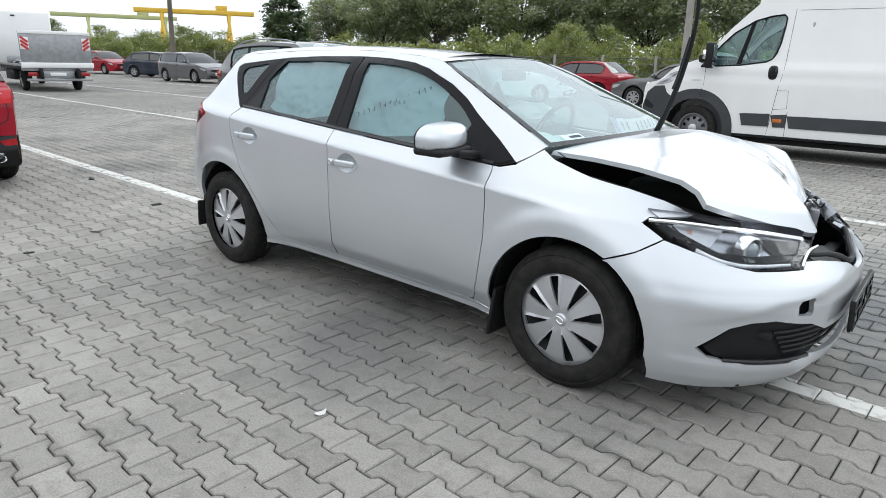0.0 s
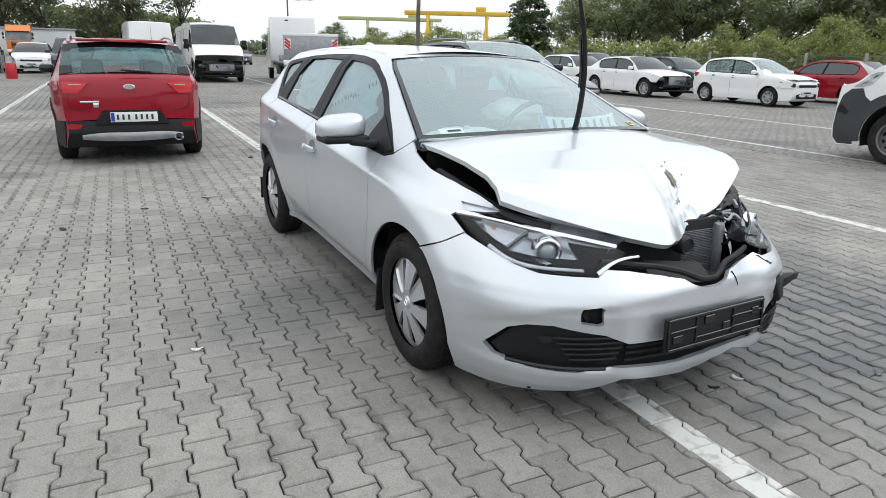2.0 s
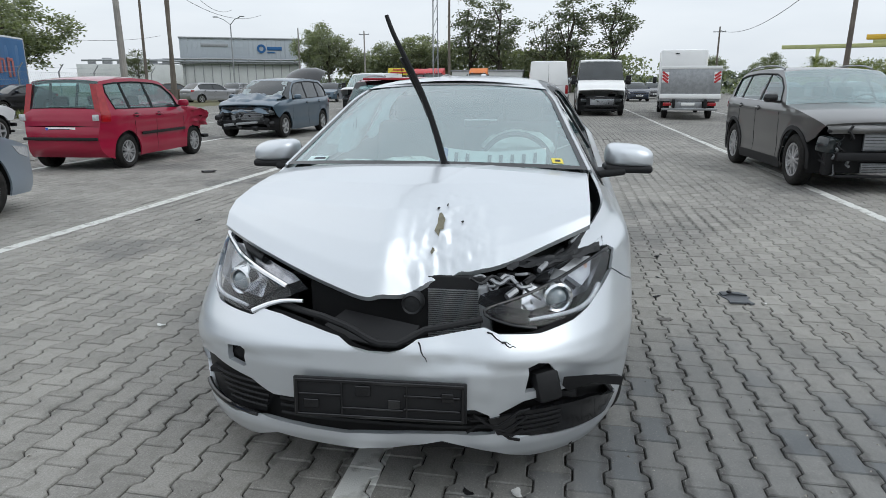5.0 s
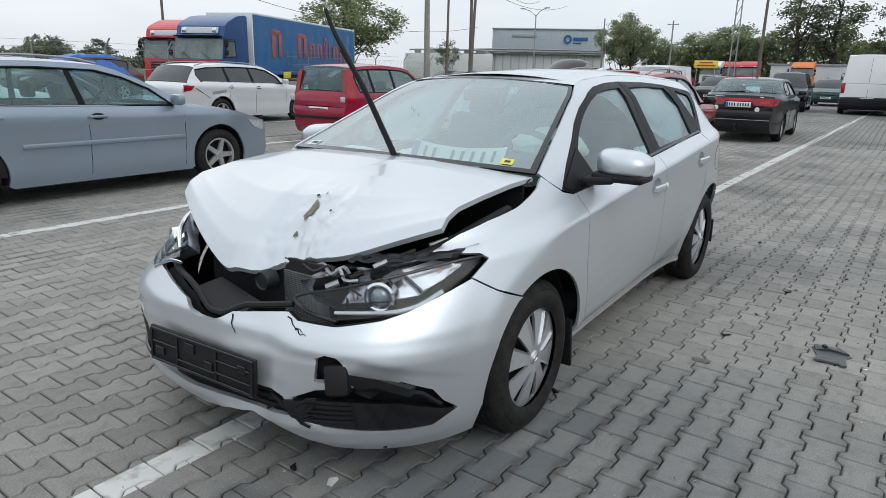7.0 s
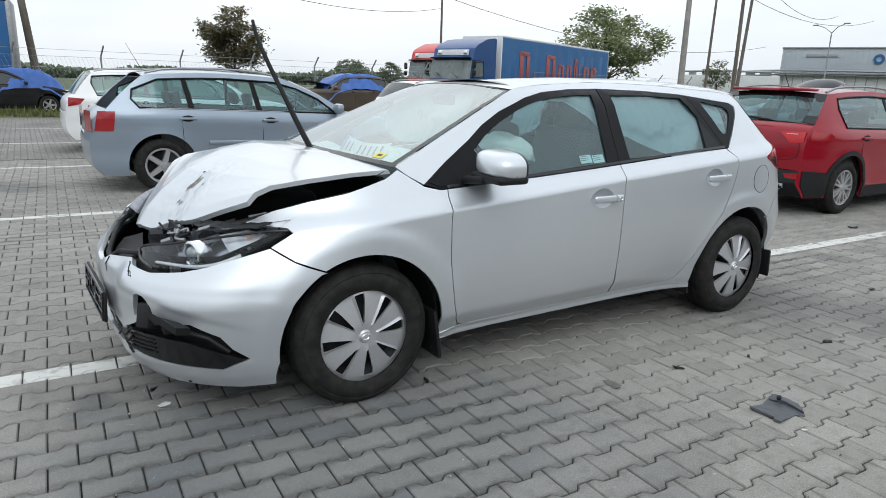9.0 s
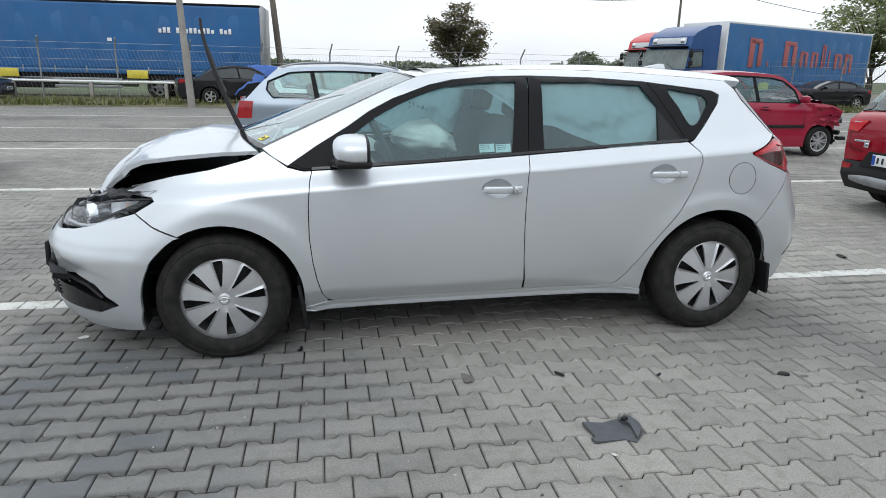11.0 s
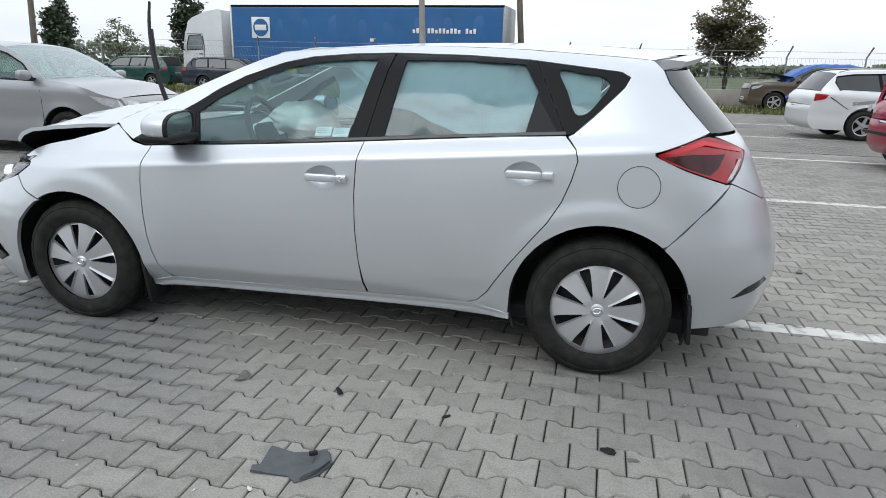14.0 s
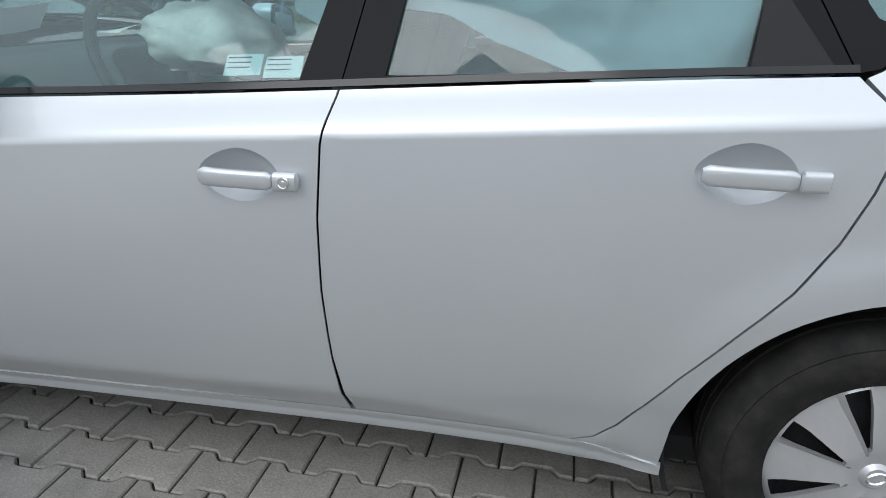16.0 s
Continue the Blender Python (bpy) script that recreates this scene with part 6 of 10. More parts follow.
for nm, col, met, dr in (("red", (0.26, 0.004, 0.015), 0.1, 0.015), ("panda_red", (0.27, 0.010, 0.036), 0.0, 0.05), ("grey", (0.10, 0.098, 0.095), 0.4, 0.06),
                         ("blue_grey", (0.26, 0.31, 0.37), 0.45, 0.10), ("white", (0.78, 0.78, 0.77), 0.0, 0.05), ("slate", (0.080, 0.118, 0.155), 0.4, 0.10),
                         ("black_paint", (0.009, 0.009, 0.011), 0.1, 0.03), ("nissan_silver", (0.31, 0.315, 0.33), 0.5, 0.10), ("dark_blue", (0.022, 0.030, 0.050), 0.2, 0.15),
                         ("green", (0.012, 0.055, 0.050), 0.2, 0.15), ("brown", (0.085, 0.065, 0.05), 0.3, 0.1), ("graphite", (0.12, 0.12, 0.125), 0.4, 0.1)):
    M[nm] = paint(nm + "_paint", col, met, 0.33, dr)
M["pale_silver"] = paint("pale_silver_paint", (0.66, 0.665, 0.67), 0.25, 0.33, 0.06)
M["tarp"] = surface("blue_tarpaulin", (0.035, 0.12, 0.42), 0.45, vary=0.25, scale=4, fine=30, bump=0.3)
BACK = 180  # facing the -x way

# small red crossover straight behind the hatchback
kia, kc, ksw, (kxf, kxr, _, _) = make_car("crossover_car", "red compact crossover with black wheel-arch cladding and silver skid plate", pose(-7.15, -1.64, 0, 0, 0, BACK), "red",
    wb=2.58, fo=0.80, ro=0.78, W=0.865, H=1.50, R=0.325, hood=0.88, nose_z=0.74, cowl=(0.85, 1.03), roof_f=(0.20, 1.45), roof_r=(-1.62, 1.44), glass_r=(-1.93, 1.10), belt=0.96, dlo=(0.60, -1.45), pillars=(-0.25,), rim="alloy7", clad=True, rails=True, plate=False, cabin=True, bump_z=0.54,
    lamp_r=[(-1.66, 0.93), (-1.75, 0.985), (-1.99, 1.00), (-2.02, 0.90), (-1.87, 0.88)])
skid = lambda u, v: (kxr - 0.095 + 0.02 * (2 * u - 1) ** 2 + 0.05 * abs(2 * v - 1) ** 3, (2 * v - 1) * 0.56, 0.295 + 0.115 * u * (1 - 0.35 * abs(2 * v - 1) ** 4) + 0.03 * abs(2 * v - 1) ** 2)
sheet("skid_plate", *grid(skid, 4, 14), M["grey_metal"], kia)
def on_rear(proud):
    """The crossover's tail surface over (y, z)."""
    def f(y, z):
        return (lerp_table(z, (0.30, 0.54, 0.98, 1.10), (-2.075, -2.075, -2.055, -1.935)) - 0.05 * (1 - min(1, abs(y) / 0.73) ** 2.4) - proud, y, z)
    return f
def on_pane(proud):
    def f(t, u):
        b = 1 - abs(t) ** 2.4
        x, z = -1.62 - 0.31 * u, 1.405 - 0.34 * u
        return (x - 0.05 * b - proud, t * ksw(x, z), z + 0.035 * b + proud)
    return f
for s in (1, -1):
    lens = part("tail_lamp", skin([(s * 0.715, 0.990), (s * 0.43, 0.982), (s * 0.555, 0.855), (s * 0.705, 0.868)], on_rear(0.014), back, step=(0.05, 0.05), rim=0.02), M["bright_red"], kia)
    part("lamp_stripe", skin([(s * 0.635, 0.965), (s * 0.505, 0.962), (s * 0.575, 0.885), (s * 0.635, 0.888)], on_rear(0.013), back, step=(0.05, 0.05), rim=0.004), M["white_lens"], lens)
    part("bumper_reflector", skin([(s * 0.70, 0.515), (s * 0.54, 0.500), (s * 0.58, 0.445), (s * 0.70, 0.450)], on_rear(0.016), back, step=(0.05, 0.05), rim=0.01), M["red_lens"], kia)
    part("window_border", skin([(s * 0.995, 0.0), (s * 0.86, 0.0), (s * 0.84, 0.5), (s * 0.80, 0.96), (s * 0.995, 1.0)], on_pane(0.006), back, step=(0.1, 0.1), rim=0.004), M["gloss_black"], kia)
    seam_pts = [on_rear(0.001)(s * q, z) for q, z in ((0.66, 0.86), (0.665, 0.76), (0.62, 0.68), (0.45, 0.655))]
    part("tailgate_gap", tube_bm(curve(seam_pts, 4), 0.004, 5), M["dark"], kia)
part("window_border", skin([(-0.86, 0.0), (0.86, 0.0), (0.85, 0.17), (-0.85, 0.17)], on_pane(0.007), back, step=(0.1, 0.1), rim=0.004), M["gloss_black"], kia)
pl = quick_box("number_plate", (0.012, 0.52, 0.115), (kxr - 0.090, -0.02, 0.585), M["plate_white"], kia, 0.003)
quick_box("country_band", (0.004, 0.04, 0.10), (kxr - 0.0975, 0.215, 0.585), M["blue_plate"], pl, 0)
for k in range(7):
    quick_box("plate_bar", (0.004, 0.024, 0.062), (kxr - 0.0975, 0.16 - 0.060 * k - (0.02 if k > 2 else 0), 0.585), M["ink"], pl, 0)
part("plate_recess", skin([(-0.42, 0.50), (-0.31, 0.665), (0.31, 0.665), (0.42, 0.50)], lambda a, b: (kxr - 0.080 + 0.04 * a * a, a, b), back, step=(0.1, 0.1), rim=0.02), M["black"], kia)
quick_box("model_badge", (0.006, 0.20, 0.022), (kxr - 0.062, 0.44, 0.765), M["chrome"], kia, 0.002)
quick_box("model_badge", (0.006, 0.06, 0.05), (kxr - 0.062, 0.375, 0.725), M["chrome"], kia, 0.002)
bm = lathe_bm([(0, 0.004), (0.05, 0.004), (0.055, 0)], 24)
bmesh.ops.scale(bm, vec=(1.15, 1, 0.6), verts=bm.verts)
bm.transform(Matrix.Translation((kxr - 0.064, 0, 0.935)) @ pose(0, 0, 0, 0, 0, 90))
part("badge", bm, M["chrome"], kia)
bm = lathe_bm([(0.030, 0.0), (0.034, 0.05), (0.042, 0.06), (0.046, 0.05), (0.046, -0.06)], 24)
bmesh.ops.scale(bm, vec=(1.15, 1, 0.85), verts=bm.verts)
bm.transform(Matrix.Translation((kxr - 0.10, -0.50, 0.335)) @ pose(0, 0, 0, 0, 0, 90))
part("exhaust_pipe", bm, M["chrome"], kia)
quick_box("rear_wiper", (0.02, 0.34, 0.025), (kxr + 0.00, -0.10, 1.115), M["black"], kia, 0.008, pose(0, 0, 0, 4, 0, 0))
quick_box("roof_spoiler", (0.20, 1.02, 0.035), (-1.66, 0, 1.462), M["red"], kia, 0.015)
quick_box("brake_light", (0.02, 0.30, 0.018), (-1.765, 0, 1.455), M["red_lens"], kia, 0.004)
part("aerial", tube_bm([(-1.35, 0, 1.50), (-1.48, 0, 1.66)], 0.006, 6, 0.003), M["black"], kia)

# upright red city car with a crushed nose
panda, pc, psw, (pxf, pxr, _, _) = make_car("city_car", "worn red upright city car with a crushed front corner", pose(-7.3, -7.33, 0, 0, 0, BACK + 2), "panda_red", cabin=True,
    wb=2.3, fo=0.68, ro=0.55, W=0.79, H=1.53, R=0.285, hood=0.86, nose_z=0.72, cowl=(0.80, 1.02), roof_f=(0.30, 1.45), roof_r=(-1.50, 1.47), glass_r=(-1.62, 1.03), belt=0.95, rise=0.03, dlo=(0.62, -1.42), pillars=(-0.25, -0.95), tumble=0.30, front="open", rim="alloy7",
    lamp_r=[(-1.45, 1.40), (-1.60, 1.40), (-1.68, 0.80), (-1.52, 0.80)])
for s in (1, -1):
    vs, fs = grid(lambda u, v: (-1.60 - 0.075 * (1 - u) , s * (0.60 + 0.10 * v - 0.10 * u), 0.80 + 0.60 * u), 8, 2)
    sheet("tail_lamp", vs, fs, M["red_lens"], panda)
    quick_box("clear_lamp", (0.02, 0.11, 0.10), (pxr - 0.055, s * 0.64, 0.87), M["white_lens"], panda, 0.01)
quick_box("bumper_strip", (0.03, 1.3, 0.05), (pxr - 0.085, 0, 0.53), M["black"], panda, 0.01)
for s in (1, -1):
    quick_box("door_strip", (1.5, 0.015, 0.05), (0.0, s * 0.802, 0.56), M["black"], panda, 0.006)
    wing = lambda u, v: (0.95 + 0.55 * u, s * (0.77 - 0.10 * u + 0.05 * noise.noise((5 * u, 4 * v, s))), 0.66 + 0.24 * v * (1 - 0.4 * u) + 0.04 * noise.noise((7 * u, 3 * v, 2 + s)))
    sheet("crumpled_wing", *grid(wing, 10, 6), M["panda_red"], panda)

for s, reach in ((-1, 0.26), (1, 0.08)):
    torn_wing = lambda u, v: (0.74 + 0.62 * u - 0.10 * v * u + 0.05 * noise.noise((6 * u, 5 * v, 2)), s * (0.775 + reach * u ** 1.6 * (0.5 + 0.7 * v) + (0.02 + 0.06 * u) * noise.noise((7 * u, 6 * v, s))), 0.58 + 0.40 * v - 0.10 * u * v + 0.07 * u * noise.noise((9 * u, 7 * v, 5)))
    sheet("torn_wing", *grid(torn_wing, 14, 10), M["panda_red"], panda, angle=70)
folded = lambda u, v: (0.72 + 0.72 * u + 0.05 * noise.noise((5 * u, 5 * v, 4)), (2 * v - 1) * (0.70 - 0.05 * u), 1.02 - 0.05 * u - 0.24 * u ** 3 + 0.09 * math.exp(-((u - 0.55) / 0.16) ** 2) + 0.06 * noise.noise((5 * u, 7 * v, 9)))
sheet("folded_bonnet", *grid(folded, 14, 16), M["panda_red"], panda, angle=70)
rp_ = random.Random(12)
for k in range(12):
    p0 = (pxf - 0.22 + rp_.uniform(-0.10, 0.10), rp_.uniform(-0.80, 0.60), rp_.uniform(0.26, 0.74))
    quick_box("loose_part", (rp_.uniform(0.05, 0.18), rp_.uniform(0.05, 0.20), rp_.uniform(0.03, 0.12)), p0, M["black"] if k % 3 else M["panda_red"], panda, 0.015, pose(0, 0, 0, rp_.uniform(-30, 30), rp_.uniform(-30, 30), rp_.uniform(-40, 40)))

# brown-grey SUV with its front stripped
tuc, _, _, (txf, _, _, _) = make_car("suv_car", "dark grey SUV with its whole front stripped to the radiator", pose(-7.15, 4.80, 0, 0, 0, 2), "grey",
    wb=2.68, fo=0.86, ro=0.96, W=0.93, H=1.65, R=0.355, hood=0.90, nose_z=0.80, cowl=(0.85, 1.13), roof_f=(0.10, 1.60), roof_r=(-1.75, 1.57), glass_r=(-2.15, 1.18), belt=1.08, dlo=(0.62, -1.75), pillars=(-0.30, -1.20), clad=True, rails=True, front="bare", rim="alloy7", trim="chrome", cabin=True)
lip = lambda u, v: (txf - 0.185 + 0.16 * math.sin(2.0 * u) * (1 - 0.8 * abs(2 * v - 1) ** 3) + 0.02 * noise.noise((3 * u, 9 * v, 1)), (2 * v - 1) * (0.80 - 0.02 * u) + 0.02 * u, 0.868 + 0.02 * math.sin(3.14 * v) - 0.085 * u * u - 0.02 * u + (0.012 + 0.03 * v ** 3) * noise.noise((4 * u, 14 * v, 5)) * (0.3 + u))
sheet("crushed_bonnet_edge", *grid(lip, 10, 40), M["grey"], tuc, angle=60)
quick_box("engine_block", (0.50, 1.20, 0.50), (txf - 0.62, 0, 0.60), M["engine"], tuc, 0.05)
# near-black sheet puts the shade of the open front into its colour
quick_box("front_panel", (0.04, 1.40, 0.58), (txf - 0.24, 0, 0.55), M["dark"], tuc, 0.02)
for nm, sy, sz, yy, zz, mt in (("radiator", 0.55, 0.24, -0.06, 0.665, "grey_metal"), ("cooler", 0.24, 0.20, 0.46, 0.655, "white_lens"), ("lower_radiator", 0.55, 0.13, -0.05, 0.33, "grey_metal"), ("lower_cooler", 0.24, 0.12, 0.44, 0.37, "white_lens")):
    core = quick_box(nm, (0.04, sy, sz), (txf - 0.16, yy, zz), M[mt], tuc, 0.01)
    for k in range(6):
        quick_box("core_fin", (0.01, sy - 0.02, 0.006), (txf - 0.137, yy, zz - sz * 0.42 + sz * 0.84 * k / 5), M["engine"], core, 0)
quick_box("crash_beam", (0.08, 1.36, 0.11), (txf - 0.08, 0.0, 0.48), M["black"], tuc, 0.025)
quick_box("lower_beam", (0.05, 1.40, 0.035), (txf - 0.11, 0.05, 0.225), M["black"], tuc, 0.012)
quick_box("upper_beam", (0.06, 1.56, 0.05), (txf - 0.17, 0, 0.80), M["black"], tuc, 0.02)
quick_box("middle_post", (0.05, 0.05, 0.52), (txf - 0.13, 0.28, 0.54), M["black"], tuc, 0.012)
rt_ = random.Random(4)
for s in (1, -1):
    quick_box("bare_lamp", (0.20, 0.26, 0.22), (txf - 0.20, s * 0.73, 0.62), M["smoked_glass"] if s < 0 else M["black"], tuc, 0.05, pose(0, 0, 0, 6 * s, 8, -s * 24))
    quick_box("side_bracket", (0.14, 0.09, 0.34), (txf - 0.22, s * 0.72, 0.40), M["black"], tuc, 0.02, pose(0, 0, 0, 0, 6, 0))
    for k in range(9):
        p0 = Vector((txf - 0.12 + rt_.uniform(-0.06, 0.04), s * rt_.uniform(0.50, 0.85), rt_.uniform(0.26, 0.80)))
        pts = [tuple(p0 + Vector((rt_.uniform(-0.05, 0.05), rt_.uniform(-0.05, 0.05), 0.04 * q - 0.05 + rt_.uniform(-0.03, 0.03)))) for q in range(4)]
        part("torn_piece", tube_bm(curve(pts, 3), rt_.uniform(0.006, 0.018), 5), M["black"] if k % 3 else M["grey_metal"], tuc)

# blue-grey hatch with an opened rear screen
sig, sc, ssw, (sxf, sxr, _, _) = make_car("estate_car", "blue-grey estate car with its rear screen missing", pose(-0.36, -6.10, 0, 0, 0, BACK - 1), "blue_grey",
    cabin=True, wb=2.83, fo=0.90, ro=0.74, W=0.90, H=1.47, R=0.325, hood=0.76, nose_z=0.66, cowl=(1.02, 0.98), roof_f=(0.22, 1.40), roof_r=(-1.58, 1.42), glass_r=(-1.99, 1.03), belt=0.93, rise=0.07, dlo=(0.82, -1.70), pillars=(-0.22, -1.05), rails=True, rear_open=True, trim="grey_metal",
    lamp_r=[(-1.90, 0.97), (-2.08, 0.97), (-2.13, 0.74), (-1.93, 0.74)])
for s in (1, -1):
    vs, fs = grid(lambda u, v: (sxr - 0.05 + 0.05 * v, s * (0.50 + 0.27 * v), 0.72 + 0.25 * u), 3, 5)
    sheet("tail_lamp", vs, fs, M["red_lens"], sig)
    quick_box("door_moulding", (1.80, 0.02, 0.045), (0.02, s * 0.900, 0.60), M["blue_grey"], sig, 0.008)
part("aerial", tube_bm([(-1.45, 0.2, 1.45), (-1.62, 0.2, 1.78)], 0.004, 5, 0.002), M["black"], sig)

# white estate with a dented flank
ast, _, asw, _ = make_car("estate_car", "pale silver estate car with a dented rear wing", pose(-8.3, -13.0, 0, 0, 0, BACK + 3), "pale_silver",
    wb=2.66, fo=0.90, ro=1.05, W=0.90, H=1.50, R=0.32, hood=0.78, cowl=(1.0, 1.0), roof_f=(0.25, 1.43), roof_r=(-1.95, 1.42), glass_r=(-2.25, 1.05), belt=0.95, rise=0.08, dlo=(0.75, -1.95), pillars=(-0.25, -1.05), rails=True, trim="chrome", front="open")
for s in (1, -1):
    pts = [(x, s * (asw(x, z) + 0.003), z) for x, z in ((-2.05, 0.90), (-1.90, 0.80), (-1.75, 0.70), (-1.68, 0.66))]
    # dark line along the dent's crease, its shade put into the colour
    part("split_seam", tube_bm(curve(pts, 4), 0.010, 5, 0.005), M["dark"], ast)
    dent = lambda u, v: (-1.62 + 0.42 * u, s * (asw(-1.62 + 0.42 * u, 0.76) + 0.004 + 0.014 * noise.noise((9 * u, 7 * v, s))), 0.74 + 0.07 * v + 0.05 * u)
    sheet("scraped_dent", *grid(dent, 12, 5), M["grey_metal"], ast)

# wrecked slate people carrier with its tailgate up
opl, _, _, (oxf, oxr, _, _) = make_car("people_carrier", "wrecked slate people carrier, smashed screen, open tailgate", pose(-14.1, -7.15, 0, 0, 0, -3), "slate",
    wb=2.6, fo=0.72, ro=0.85, W=0.87, H=1.56, R=0.31, hood=0.86, nose_z=0.70, cowl=(0.95, 1.03), roof_f=(0.30, 1.48), roof_r=(-1.70, 1.50), glass_r=(-2.0, 1.05), belt=0.95, dlo=(0.72, -1.80), pillars=(-0.25, -1.10), front="open", rear_open=True)
gate = lambda u, v: (-1.72 - 0.98 * u, (2 * v - 1) * (0.62 - 0.05 * u), 1.53 + 0.40 * math.sin(1.75 * u) - 0.13 * abs(2 * v - 1) ** 2.5 - 0.10 * u ** 4)
sheet("open_tailgate", *grid(gate, 12, 12), M["gloss_black"], opl, angle=50)
for sd in (1, -1):
    part("gas_strut", tube_bm([(-1.85, sd * 0.60, 1.30), (-2.25, sd * 0.58, 1.72)], 0.012, 6), M["grey_metal"], opl)
quick_box("bent_beam", (0.06, 1.20, 0.07), (oxf - 0.05, 0.05, 0.40), M["grey_metal"], opl, 0.02, pose(0, 0, 0, 5, 0, 6))
glassy = lambda u, v: (1.02 - 0.62 * u + 0.03 * noise.noise((5 * u, 5 * v, 2)), (2 * v - 1) * (0.62 - 0.06 * u), 1.05 + 0.40 * u + 0.035 * noise.noise((6 * u, 7 * v, 6)))
M["crazed"] = surface("crazed_screen_glass", (0.40, 0.46, 0.47), 0.4, vary=0.5, scale=18, fine=90, bump=0.5)
sheet("shattered_screen", *grid(glassy, 14, 18), M["crazed"], opl, angle=20)
rz = random.Random(9)
for k in range(16):
    p0 = Vector((oxf - 0.05 + rz.uniform(-0.12, 0.06), rz.uniform(-0.75, 0.75), rz.uniform(0.25, 0.62)))
    quick_box("loose_part", (rz.uniform(0.05, 0.16), rz.uniform(0.06, 0.22), rz.uniform(0.04, 0.14)), p0, M["black"] if k % 3 else M["engine"], opl, 0.02, pose(0, 0, 0, rz.uniform(-30, 30), rz.uniform(-30, 30), rz.uniform(-40, 40)))
crush = lambda u, v: (0.92 + 1.02 * u + 0.06 * noise.noise((4 * u, 4 * v, 8)), (2 * v - 1) * (0.74 - 0.06 * u), 1.08 - 0.08 * u - 0.36 * u ** 3 + 0.10 * noise.noise((4 * u, 5 * v, 3)) + 0.04 * math.sin(3.1 * v) + 0.03 * noise.noise((11 * u, 12 * v, 1)))
sheet("crumpled_bonnet", *grid(crush, 18, 22), M["slate"], opl, angle=70)

# two white vans at the far end, one crashed van beside
van_glazing = [(1.99, 1.365), (1.70, 1.72), (1.55, 1.88), (1.26, 2.06), (1.05, 2.12), (0.87, 2.14), (0.83, 2.10), (0.83, 1.98), (0.855, 1.74), (0.89, 1.58), (0.935, 1.50), (1.02, 1.455), (1.39, 1.40)]
van_kw = dict(wb=4.03, fo=0.95, ro=1.0, W=1.02, H=2.50, R=0.375, hood=1.12, nose_z=1.0, cowl=(1.95, 1.55), roof_f=(1.25, 2.34), roof_r=(-2.85, 2.44), glass_r=(-2.98, 1.3), belt=1.40, rise=0.0, dlo=(1.95, 0.98), pillars=(1.42,), square=True, tumble=0.10, rim="disc", clad=True, seams=False, clad_mat="clad_grey", arch_wide=0.15, lean=0.14, glazing=van_glazing, sill_z=0.35, arch_gap=0.115)
M["orange_lens"] = surface("orange_lamp_lens", (0.52, 0.15, 0.03), 0.25, vary=0.2)
M["clad_grey"] = surface("grey_bumper_plastic", (0.050, 0.053, 0.057), 0.55, vary=0.15, bump=0.05, spec=0.3)
